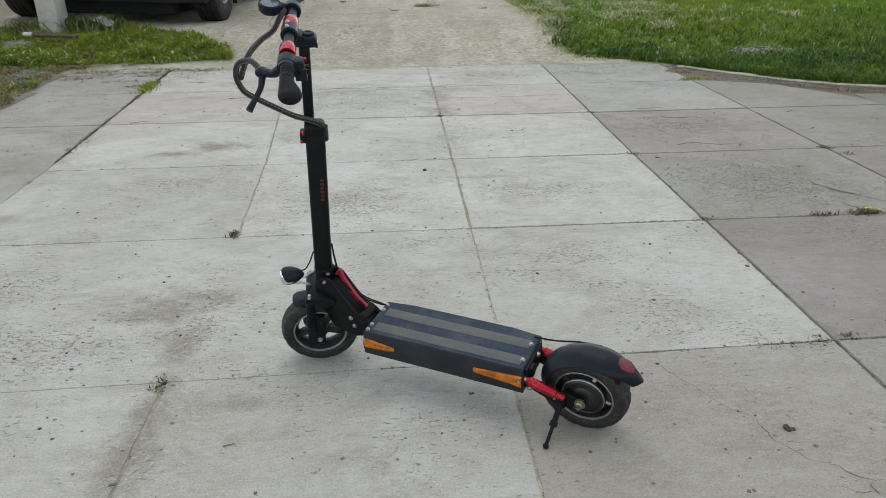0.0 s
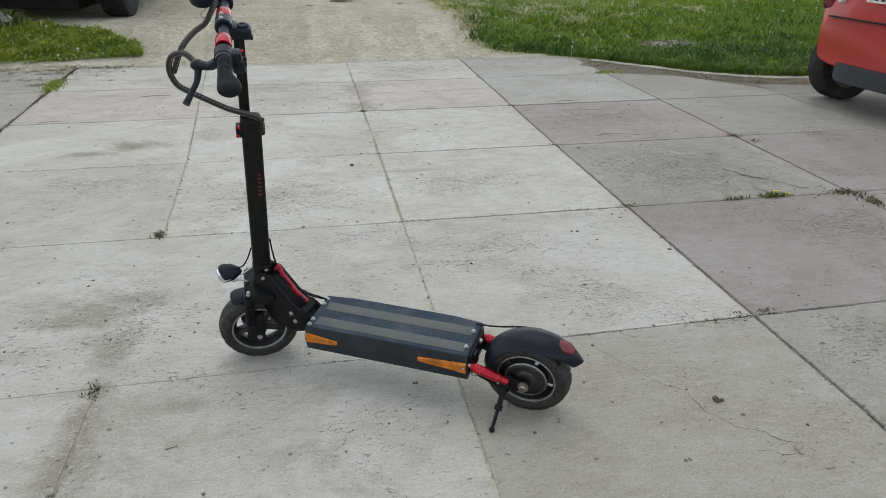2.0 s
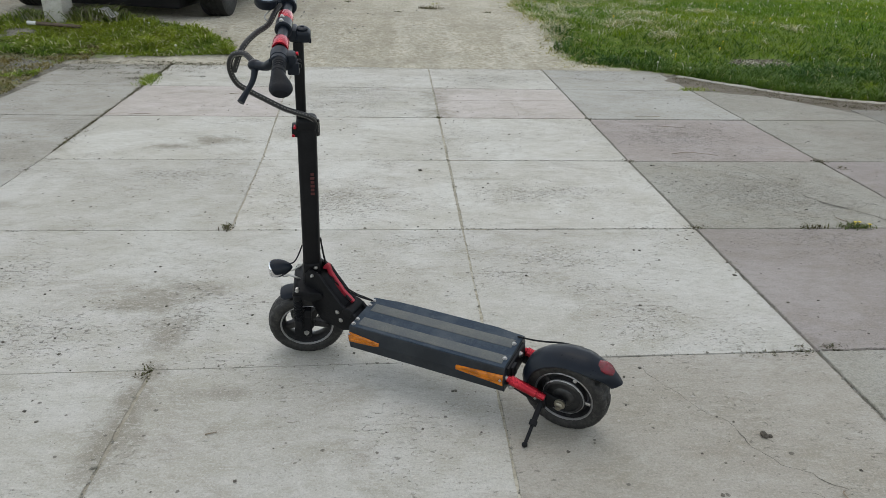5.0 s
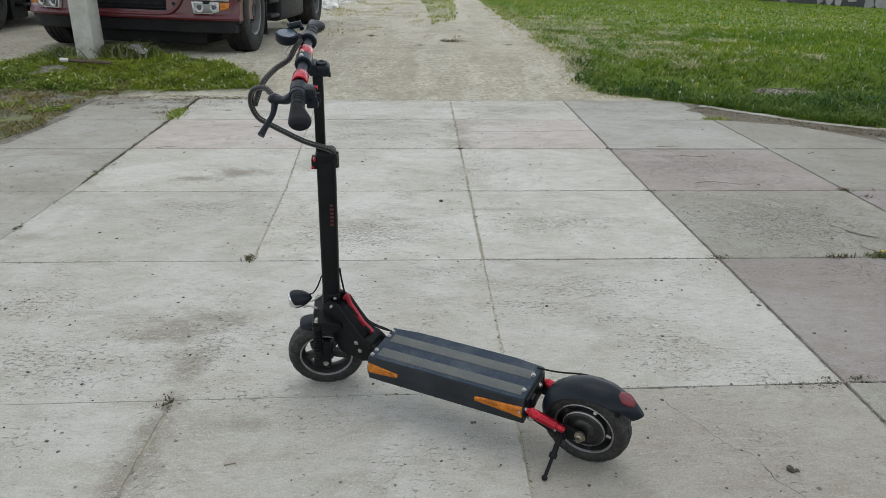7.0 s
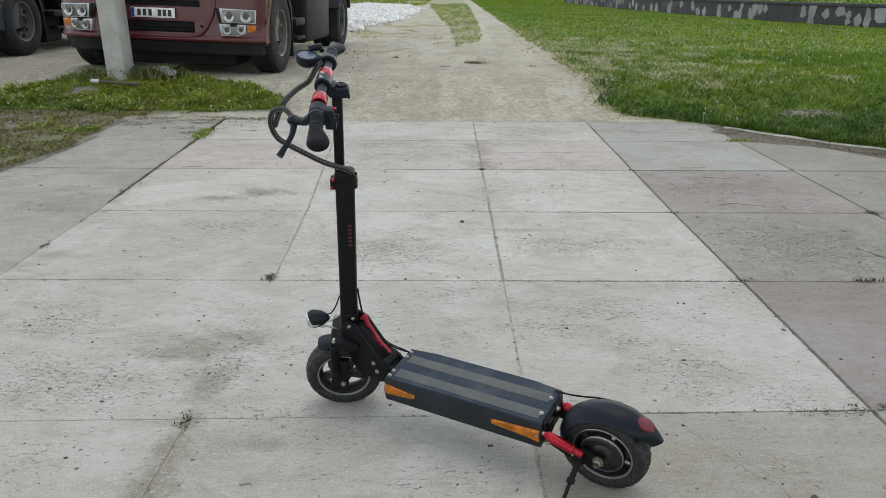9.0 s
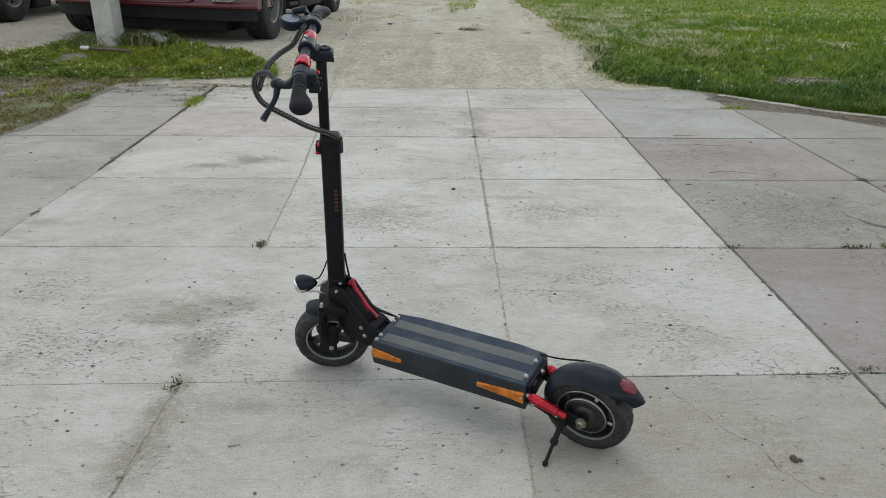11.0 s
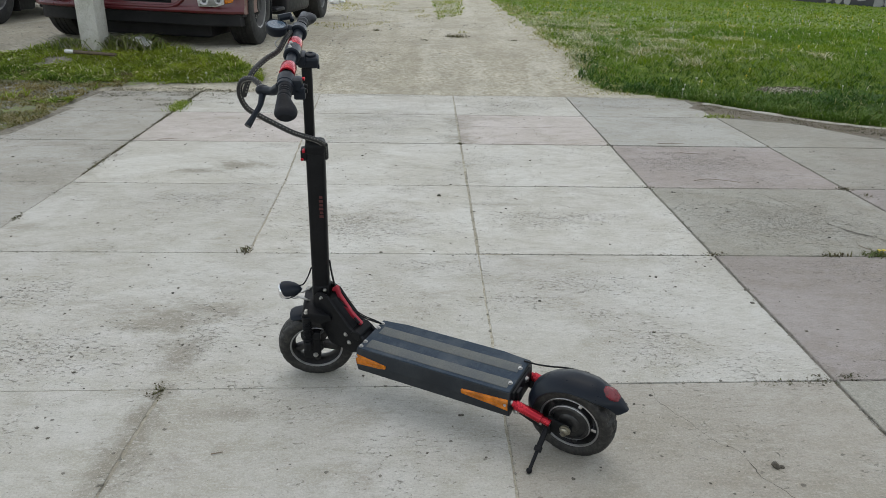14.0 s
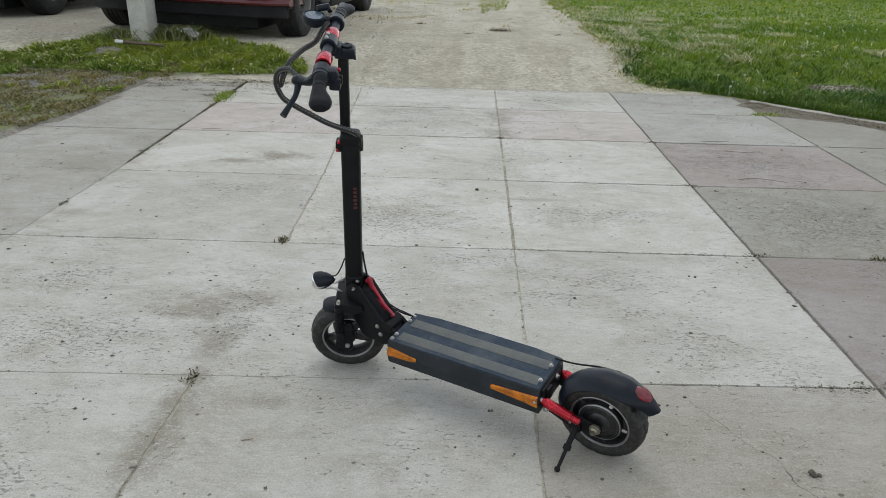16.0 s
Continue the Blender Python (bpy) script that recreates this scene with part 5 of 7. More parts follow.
        prism(bm, pts + pts2, 0.86, 1.235, Matrix(((0, s, 0, 0), (1, 0, 0, 0), (0, 0, 1, 0), (0, 0, 0, 1))))
        part("wheel_arch", bm, M_TPLASTIC, t)
        bm = bmesh.new()
        box(bm, (1.08 * s, 1.44, 0.40), (0.34, 0.02, 0.48), 0.005)
        part("mud_flap", bm, M_TPLASTIC, t)
    # wheels
    def lorry_wheel(x, y, s, width):
        w = new("wheel")
        w.parent = t
        R = 0.50
        T = Matrix.Translation((x, y, R)) @ frame_to((s, 0, 0))
        bm = bmesh.new()
        h = width / 2
        lathe(bm, [(0.29, -h * 0.9), (0.33, -h), (0.44, -h), (0.485, -h * 0.9), (R, -h * 0.72), (R, -h * 0.42), (R - 0.012, -h * 0.4), (R - 0.012, -h * 0.33), (R, -h * 0.3), (R, -0.008), (R - 0.012, -0.006), (R - 0.012, 0.006), (R, 0.008),
                   (R, h * 0.3), (R - 0.012, h * 0.33), (R - 0.012, h * 0.4), (R, h * 0.42), (R, h * 0.72), (0.485, h * 0.9), (0.44, h), (0.33, h), (0.29, h * 0.9)], 56, T)
        part("tyre", bm, M_TYRE, w, "dusty black lorry tyre")
        bm = bmesh.new()
        lathe(bm, [(0.29, h * 0.92), (0.272, h * 0.86), (0.258, h * 0.30), (0.17, h * 0.42), (0.155, h * 0.42), (0.13, h * 0.30), (0, h * 0.30)], 44, T)
        part("rim", bm, M_TRIM, w, "grey steel rim")
        bm = bmesh.new()
        lathe(bm, [(0.128, h * 0.31), (0.118, h * 0.78), (0.085, h * 0.88), (0.05, h * 0.80), (0, h * 0.80)], 28, T)
        part("hub", bm, M_TPLASTIC, w, "dark wheel hub")
        bm = bmesh.new()
        rod(bm, (0, 0, 0), (0, 0, h * 0.30), 0.016, None, 8)
        nut = mesh_of("wheel_nut", bm, M_TRIM)
        bm = bmesh.new()
        lathe(bm, [(0, 0), (0.032, 0), (0.030, 0.010), (0, 0.010)], 12)
        hole = mesh_of("rim_hole", bm, M_TPLASTIC)
        for i in range(10):
            a = 2 * math.pi * i / 10
            for me, r, z in ((nut, 0.150, h * 0.40), (hole, 0.214, h * 0.352)):
                ob = new(me.name, me)
                ob.parent = w
                ob.matrix_local = T @ Matrix.Translation((r * math.cos(a), r * math.sin(a), z))
    for s in (1, -1):
        lorry_wheel(1.11 * s, 0.86, s, 0.30)
        lorry_wheel(0.95 * s, 5.35, s, 0.52)
    # chassis and side gear
    bm = bmesh.new()
    for s in (1, -1):
        box(bm, (0.42 * s, 3.5, 0.85), (0.09, 5.2, 0.26), 0.01)
    box(bm, (0, 1.02, 0.55), (1.7, 0.12, 0.12), 0.02)
    box(bm, (0, 5.35, 0.52), (1.4, 0.16, 0.16), 0.03)
    box(bm, (0, 2.0, 0.72), (1.5, 0.9, 0.45), 0.03)
    # the next two boxes are added to close the belly against light
    box(bm, (0, 1.0, 0.72), (1.75, 1.3, 0.62), 0.05)
    box(bm, (0, 1.7, 0.46), (0.9, 1.5, 0.40), 0.06)
    box(bm, (0, 0.86, 0.40), (1.7, 0.22, 0.20), 0.04)
    part("chassis", bm, M_TPLASTIC, t)
    # plain blocks, hardly seen, added to keep light from the ground below
    bm = bmesh.new()
    box(bm, (0, 3.0, 0.54), (1.30, 3.4, 0.70), 0.06)
    box(bm, (0, 0.75, 0.36), (1.62, 0.90, 0.50), 0.05)
    box(bm, (0, 1.9, 0.36), (1.9, 1.2, 0.46), 0.05)
    part("underside_blocker", bm, M_TPLASTIC, t, "dark blocks added to shade the ground under the lorry")
    for s in (1, -1):
        bm = bmesh.new()
        box(bm, (0.88 * s, 3.4, 0.62), (0.60, 1.7, 0.74), 0.08, None, 3)
        part("fuel_tank", bm, M_TPLASTIC, t, "dark side tank")
        bm = bmesh.new()
        box(bm, (1.02 * s, 2.15, 0.58), (0.34, 0.55, 0.10), 0.02)
        box(bm, (1.12 * s, 2.15, 0.36), (0.16, 0.5, 0.05), 0.02)
        part("side_step", bm, M_TPLASTIC, t)
        bm = bmesh.new()
        tube(bm, spline([(0.9 * s, 2.0, 1.2), (1.0 * s, 2.25, 0.85), (0.98 * s, 2.6, 0.62), (0.9 * s, 2.9, 0.9)], 6), 0.025, 8)
        part("air_hose", bm, M_TPLASTIC, t)
        bm = bmesh.new()
        prism(bm, [(5.35 + 0.63 * math.cos(radians(a)), 0.50 + 0.60 * math.sin(radians(a))) for a in range(20, 161, 20)] + [(5.35 + 0.58 * math.cos(radians(a)), 0.50 + 0.55 * math.sin(radians(a))) for a in range(160, 19, -20)],
              0.68, 1.24, Matrix(((0, s, 0, 0), (1, 0, 0, 0), (0, 0, 1, 0), (0, 0, 0, 1))))
        part("rear_mudguard", bm, M_TPLASTIC, t)
    bm = bmesh.new()
    box(bm, (0, 2.15, 1.7), (2.3, 0.25, 1.4), 0.05)
    part("cab_rear_panel", bm, M_TPLASTIC, t)
    bm = bmesh.new()
    box(bm, (0, 5.3, 1.14), (1.0, 1.0, 0.10), 0.03)
    part("coupling_plate", bm, M_TPLASTIC, t)
    return t


TRUCK_AT = (-3.57, 8.52, RISE + 0.002)
truck("red_truck", pose(*TRUCK_AT, 0, 1.7, -3.0), M_MAROON, "dark maroon lorry with dusty tyres parked on dirt")
truck("blue_truck", pose(-7.80, 10.35, RISE, 0, 0, -1.5), M_BLUE, "dark blue lorry parked beside the maroon one")


# ---- small red car ----
def small_car(m):
    """A short two-door car: origin on the ground under the middle of its tail, x ahead."""
    c = thing("red_car", m, "small orange-red hatchback parked at the edge of the slabs", "car")
    HW, L = 0.77, 2.55
    stations = [(0.03, 0.62, 0.30, 0.62), (0.10, 0.70, 0.26, 0.92), (0.30, 0.76, 0.24, 0.98), (0.75, HW, 0.24, 0.98), (1.6, HW, 0.24, 0.95), (2.1, 0.76, 0.25, 0.88), (2.42, 0.70, 0.28, 0.76), (2.54, 0.58, 0.34, 0.60)]
    bm = bmesh.new()
    rings = []
    for x, w, z0, z1 in stations:
        ring = []
        for k in range(20):
            a = 2 * math.pi * k / 20
            cy, cz = math.cos(a), math.sin(a)
            ex = 0.42
            ring.append(bm.verts.new((x, w * math.copysign(abs(cy) ** ex, cy), (z0 + z1) / 2 + (z1 - z0) / 2 * math.copysign(abs(cz) ** ex, cz))))
        rings.append(ring)
    for a, b in zip(rings, rings[1:]):
        for k in range(20):
            bm.faces.new((a[k], a[(k + 1) % 20], b[(k + 1) % 20], b[k]))
    bm.faces.new(rings[0][::-1])
    bm.faces.new(rings[-1])
    body = part("body", bm, M_CARRED, c, "orange-red painted bodywork", 50)
    bm = bmesh.new()
    prism(bm, [(0.10, 0.95), (0.22, 1.42), (0.45, 1.53), (1.25, 1.52), (1.95, 0.92)], -0.66, 0.66, None, 0.06)
    part("cabin", bm, M_WINDOW, c, "dark glazed cabin")
    bm = bmesh.new()
    box(bm, (0.85, 0, 1.535), (0.9, 1.2, 0.03), 0.012)
    part("roof", bm, M_CARRED, c)
    # rear bumper: dark lower trim, dark strip for the step's shading, and tail lamps
    bm = bmesh.new()
    pts = spline([(0.30, 0.79, 0.27), (0.10, 0.70, 0.27), (0.01, 0.50, 0.27), (-0.01, 0, 0.27), (0.01, -0.50, 0.27), (0.10, -0.70, 0.27), (0.30, -0.79, 0.27)], 6)
    k = len(pts)
    put(bm, [(p.x, p.y * 0.66, 0.21 + 0.25 * max(0, abs(p.y) - 0.55)) for p in pts] + [(p.x, p.y * 0.66, 0.335 - 0.2 * max(0, abs(p.y) - 0.62)) for p in pts] + [(p.x + 0.14, p.y * 0.62, 0.21) for p in pts] + [(p.x + 0.14, p.y * 0.62, 0.335) for p in pts],
        [(i, i + 1, i + 1 + k, i + k) for i in range(k - 1)] + [(i + 2 * k, i + 3 * k, i + 3 * k + 1, i + 2 * k + 1) for i in range(k - 1)]
        + [(i, i + 2 * k, i + 2 * k + 1, i + 1) for i in range(k - 1)] + [(i + k, i + k + 1, i + 3 * k + 1, i + 3 * k) for i in range(k - 1)] + [(0, k, 3 * k, 2 * k), (k - 1, 3 * k - 1, 4 * k - 1, 2 * k - 1)])
    part("rear_trim", bm, M_CARTRIM, c, "dark grey plastic lower bumper")
    bm = bmesh.new()
    box(bm, (0.020, 0, 0.640), (0.04, 1.06, 0.008), 0.003)
    part("step_shade_strip", bm, M_TPLASTIC, body)
    bm = bmesh.new()
    rod(bm, (0.055, 0.40, 0.47), (0.035, 0.40, 0.47), 0.022, None, 14)
    part("tow_eye_cap", bm, M_CARTRIM, body)
    for s in (1, -1):
        bm = bmesh.new()
        box(bm, (0.10, 0.62 * s, 0.80), (0.10, 0.14, 0.26), 0.04, None, 3)
        part("tail_lamp", bm, M_TAIL, c, "red tail lamp")
        bm = bmesh.new()
        rod(bm, (0.09, 0.47 * s, 0.745), (0.030, 0.47 * s, 0.765), 0.030, 0.026, 18, None, 0.006)
        part("round_lamp", bm, M_GREYSHEET, c)
        for x in (0.34, 2.15):
            w = new("wheel")
            w.parent = c
            T = Matrix.Translation((x, 0.655 * s, 0.275)) @ frame_to((0, s, 0))
            bm = bmesh.new()
            lathe(bm, [(0.18, -0.08), (0.20, -0.09), (0.255, -0.085), (0.274, -0.06), (0.275, 0.06), (0.255, 0.085), (0.20, 0.09), (0.18, 0.08)], 44, T)
            part("tyre", bm, M_TYRE, w)
            bm = bmesh.new()
            lathe(bm, [(0.185, -0.06), (0.16, -0.05), (0.06, -0.02), (0, -0.02)], 30, T)
            lathe(bm, [(0.185, 0.08), (0.17, 0.06), (0.06, 0.07), (0, 0.075)], 30, T)
            part("rim", bm, M_TRIM, w)
    bm = bmesh.new()
    box(bm, (0.020, 0, 0.81), (0.012, 0.40, 0.09), 0.003)
    plate = part("number_plate", bm, M_PLATE, c, "white number plate with dark bars")
    for dy in (-0.18, -0.11, -0.04, 0.06, 0.13, 0.19):
        bm = bmesh.new()
        box(bm, (0.013, dy * 0.85, 0.81), (0.003, 0.034, 0.06))
        part("plate_bar", bm, M_PLATEINK, plate)
    return c


small_car(pose(3.50, 3.98, 0.0, 0, 0, 3.0))

# ---- post, scrap and stones by the grass ----
def zg(x, y):
    return height(x, y)


bm = bmesh.new()
b2 = bmesh.new()
w0, w1, top = 0.112, 0.110, 3.2
put(b2, [(-w0, -w0, -0.3), (w0, -w0, -0.3), (w0, w0, -0.3), (-w0, w0, -0.3), (-w1, -w1, top), (w1, -w1, top), (w1, w1, top), (-w1, w1, top)],
    [(3, 2, 1, 0), (4, 5, 6, 7), (0, 1, 5, 4), (1, 2, 6, 5), (2, 3, 7, 6), (3, 0, 4, 7)])
bmesh.ops.bevel(b2, geom=b2.edges[:], offset=0.008, segments=2, profile=0.5, affect="EDGES")
join(bm, b2)
post = thing("concrete_post", pose(-3.92, 8.24, zg(-3.92, 8.24), 0, -1.0, -8), "weathered grey concrete utility post in the grass", "post")
part("shaft", bm, M_POST, post)

pipe = thing("pipe_scrap", look((-3.86, 7.93, zg(-3.86, 7.93) + 0.055), (-2.86, 7.76, zg(-3.86, 7.93) + 0.02)), "rusty pipe with a bright end lying in grass", "pipe")
bm = bmesh.new()
rod(bm, (0, 0, 0.20), (0, 0, -0.30), 0.020, 0.017, 14)
part("pipe_body", bm, M_RUSTPIPE, pipe)
bm = bmesh.new()
rod(bm, (0, 0, 0.20), (0, 0, 0.30), 0.022, None, 14)
part("pipe_end", bm, M_GREYSHEET, pipe, "bright grey pipe end")

bm = bmesh.new()
put(bm, [(-0.20, -0.03, 0.02), (-0.05, -0.07, 0.04), (0.17, -0.06, 0.01), (0.20, 0.03, 0.03), (0.0, 0.05, 0.06), (-0.16, 0.02, 0.03)], [(0, 1, 4, 5), (1, 2, 3, 4)])
bmesh.ops.solidify(bm, geom=bm.faces[:], thickness=0.008)
scrap = part("tin_scrap", bm, M_GREYSHEET)
tagged(scrap, "bent pale tin sheet scrap among weeds", "scrap")
scrap.matrix_world = pose(-3.43, 8.28, zg(-3.43, 8.28) + 0.075, 12, 8, -30)

for k, (x, y, r, mat, lab) in enumerate(((0.808, 1.022, 0.0110, M_STONE, "small brown broken stone on the concrete"), (-0.064, 3.470, 0.010, M_DEBRIS, "dark pebble on the concrete"),
                                        (0.826, 1.020, 0.006, M_STONE, "small chip broken from the brown stone"))):
    rng = random.Random(40 + k)
    bm = bmesh.new()
    b2 = bmesh.new()
    bmesh.ops.create_icosphere(b2, subdivisions=2, radius=r)
    for v in b2.verts:
        v.co *= 1 + 0.85 * noise.noise(v.co * 85 + Vector((k * 7, 0, 0)))
        v.co.z *= 0.8
    join(bm, b2)
    ob = part("pebble", bm, mat, None, "", 20)
    tagged(ob, lab, "stone")
    ob.matrix_world = pose(x, y, r * 0.62, 0, 0, 40 * k)


# ---- far stone wall, coping and hedge ----
WALL = [Vector((14.5, 17.6, 0)), Vector((12.2, 21.5, 0)), Vector((11.2, 25.4, 0)), Vector((10.5, 30.0, 0)), Vector((9.9, 36.0, 0)), Vector((9.2, 46.0, 0)), Vector((8.9, 60.0, 0))]
WALL_H = 0.58
wall = thing("wall_far", Matrix(), "low dark garden wall with pale irregular stones", "wall", "", "structure")
for a, b in zip(WALL, WALL[1:]):
    d = b - a
    ang = math.degrees(math.atan2(d.y, d.x))
    zb = RISE - 0.15
    bm = bmesh.new()
    box(bm, (d.length / 2, 0, (WALL_H + 0.15) / 2), (d.length + 0.05, 0.30, WALL_H + 0.15), 0.01, Matrix.Translation((a.x, a.y, zb)) @ pose(0, 0, 0, 0, 0, ang))
    part("wall_body", bm, M_WALLDARK, wall)
    bm = bmesh.new()
    box(bm, (d.length / 2, 0, WALL_H + 0.20), (d.length + 0.08, 0.40, 0.09), 0.015, Matrix.Translation((a.x, a.y, zb)) @ pose(0, 0, 0, 0, 0, ang))
    part("coping", bm, M_WALLDARK, wall, "dark coping")
# pale stones set in the face
rng = random.Random(7)
shapes = []
for k in range(14):
    n = rng.randint(4, 6)
    a0 = rng.random() * 6
    poly = [(0.5 * math.cos(a0 + 2 * math.pi * i / n + rng.uniform(-0.3, 0.3)) * rng.uniform(0.55, 1.1), 0.5 * math.sin(a0 + 2 * math.pi * i / n + rng.uniform(-0.3, 0.3)) * rng.uniform(0.6, 1.15)) for i in range(n)]
    bm = bmesh.new()
    prism(bm, poly, -0.03, 0.02)
    shapes.append(mesh_of("field_stone", bm, M_WALLSTONE))
    bm = bmesh.new()
    prism(bm, [(x * 1.0, z) for x, z in poly], -0.03, 0.01)
    shapes.append(mesh_of("field_stone", bm, M_WALLDARK))
for a, b in zip(WALL, WALL[1:]):
    d = b - a
    ang = math.degrees(math.atan2(d.y, d.x))
    L = d.length
    step = 0.40 if a.y < 30 else 0.6
    s = 0.2
    while s < L:
        for row in range(2):
            if rng.random() < 0.72:
                me = rng.choice(shapes)
                ob = new("field_stone", me)
                ob.parent = wall
                sz = rng.uniform(0.30, 0.58)
                ob.matrix_local = Matrix.Translation((a.x, a.y, RISE)) @ pose(0, 0, 0, 0, 0, ang) @ Matrix.Translation((s + rng.uniform(-0.1, 0.1), 0.148, 0.14 + 0.28 * row + rng.uniform(-0.05, 0.05))) @ pose(0, 0, 0, 0, 0, 0) @ Matrix.Diagonal((sz, 1, sz * 1.15, 1))
        s += step


def hedge(name, a, b, h, seed):
    """Leafy hedge: many small two-triangle leaves in a ragged row."""
    r = random.Random(seed)
    V, F = [], []
    d = b - a
    nn = Vector((-d.y, d.x, 0)).normalized()
    for _ in range(int(d.length * 420)):
        t = r.random()
        top = h * (0.75 + 0.3 * noise.noise((t * d.length * 1.3, seed, 0)))
        p = a + d * t - nn * (0.45 + r.gauss(0, 0.16)) + Vector((0, 0, RISE + r.random() ** 0.7 * top))
        s1 = Vector((r.gauss(0, 1), r.gauss(0, 1), r.gauss(0, 1))).normalized() * r.uniform(0.03, 0.07)
        s2 = s1.cross(Vector((r.gauss(0, 1), r.gauss(0, 1), r.gauss(0, 1)))).normalized() * r.uniform(0.015, 0.035)
        o = len(V)
        V += [p - s1, p + s2, p + s1, p - s2]
        F.append((o, o + 1, o + 2, o + 3))
    return tagged(new(name, raw_mesh(name, V, F, M_LAWN)), "dense green shrubs behind the garden wall", "hedge", kind="stuff")


for k, (a, b) in enumerate(zip(WALL[:5], WALL[1:6])):
    hedge("hedge", a, b, 1.25, 200 + k)


# ---- grass, weeds, loose stuff ----
def blade_mesh(name, spots, material, h0, h1, w0, bend, seed, clump=0.0):
    """Grass blades: each three triangles, rooted at the spots (x, y, z)."""
    r = np.random.RandomState(seed)
    P = np.array(spots)
    n = len(P)
    a = r.rand(n) * 2 * np.pi
    h = h0 + (h1 - h0) * r.rand(n) ** 1.4
    if clump:
        tall = np.array([noise.noise((x * 4.5, y * 4.5, seed)) + 0.6 * noise.noise((x * 13, y * 13, seed)) for x, y, _ in spots])
        h = h * np.clip(1.0 + clump * tall, 0.25, 2.2)
    w = w0 * (0.7 + 0.6 * r.rand(n))
    lean = bend * (0.3 + r.rand(n)) * h
    b = r.rand(n) * 2 * np.pi
    side = np.stack([np.cos(a), np.sin(a), np.zeros(n)], 1) * w[:, None]
    out = np.stack([np.cos(b), np.sin(b), np.zeros(n)], 1)
    up = np.array([0, 0, 1.0])
    mid = P + out * (lean * 0.35)[:, None] + up * (h * 0.55)[:, None]
    tip = P + out * lean[:, None] + up * (h * (1 - 0.25 * bend))[:, None]
    V = np.stack([P - side, P + side, mid - side * 0.75, mid + side * 0.75, tip], 1).reshape(-1, 3)
    base = (np.arange(n) * 5)[:, None]
    tri = np.concatenate([base + np.array([[0, 1, 3]]), base + np.array([[0, 3, 2]]), base + np.array([[2, 3, 4]])], 1).reshape(-1, 3)
    me = bpy.data.meshes.new(name)
    me.vertices.add(len(V))
    me.vertices.foreach_set("co", V.ravel())
    me.loops.add(len(tri) * 3)
    me.loops.foreach_set("vertex_index", tri.ravel())
    me.polygons.add(len(tri))
    me.polygons.foreach_set("loop_start", np.arange(len(tri)) * 3)
    me.update(calc_edges=True)
    me.materials.append(material)
    return new(name, me)


def scatter(n, x0, x1, y0, y1, ok, seed, clump=0.0):
    r = random.Random(seed)
    out = []
    while len(out) < n:
        x, y = r.uniform(x0, x1), r.uniform(y0, y1)
        if ok(x, y) and (clump == 0 or noise.noise((x * 2.2, y * 2.2, seed)) * 0.9 + 0.5 > clump * r.random()):
            out.append((x, y, height(x, y) - 0.006))
    return out


def lush(x, y):
    return is_lawn(x, y) and (y - lawn_front(x)) * (1.0 + 1.1 * noise.noise((x * 37.1, y * 41.7, 3.3))) < 0.55 + 1.0 * smooth01((x - 2.2) / 1.4) + 0.5 * noise.noise((x * 0.9, y * 0.9, 17)) and x - drive_edge(y) > 0.12 + 0.25 * noise.noise((x * 2, y * 2, 19))


def thinning(x, y):
    """True more and more often away from the worn edge beside the drive."""
    d = x - drive_edge(y) + 0.12 * noise.noise((x * 3, y * 2, 55))
    return d > 0.45 or noise.noise((x * 31, y * 37, 56)) + 0.45 < 2.2 * max(d, 0.0)


def near_lawn(x, y):
    return is_lawn(x, y) and thinning(x, y) and (not mud(x, y) or noise.noise((x * 19, y * 19, 2)) > 0.22) and not (lush(x, y) and noise.noise((x * 7, y * 7, 2)) > -0.25)


tagged(blade_mesh("lawn_grass", scatter(98000, 1.3, 8.0, 5.3, 12.5, near_lawn, 11), M_LAWN, 0.022, 0.070, 0.0036, 1.3, 1, 1.3), "short green lawn grass with dry blades", "grass", kind="stuff")
tagged(blade_mesh("far_lawn_grass", scatter(95000, 1.3, 13.5, 12.5, 48.0, is_lawn, 12), M_FARLAWN, 0.02, 0.065, 0.014, 1.8, 2, 1.0), "green lawn reaching to the garden wall", "grass", kind="stuff")
tagged(blade_mesh("lush_grass", scatter(32000, 1.3, 8.0, 5.3, 9.5, lambda x, y: lush(x, y) and not mud(x, y), 19), M_LUSH, 0.03, 0.095, 0.0055, 1.4, 9, 1.6), "dark lush grass along the lawn edge", "grass", kind="stuff")
tagged(blade_mesh("pale_stalks", scatter(1800, 1.5, 9.0, 6.0, 22.0, lambda x, y: is_lawn(x, y) and noise.noise((x * 1.3, y * 0.9, 71)) + 0.4 * noise.noise((x * 5, y * 3, 72)) > 0.05, 73), M_SEED, 0.05, 0.13, 0.0045, 1.3, 74), "pale dry stalks scattered through the lawn", "grass", kind="stuff")
lumps_later = [(x, y, height(x, y)) for x, y, _ in scatter(500, 3.1, 4.2, 6.9, 7.6, mud, 61)]
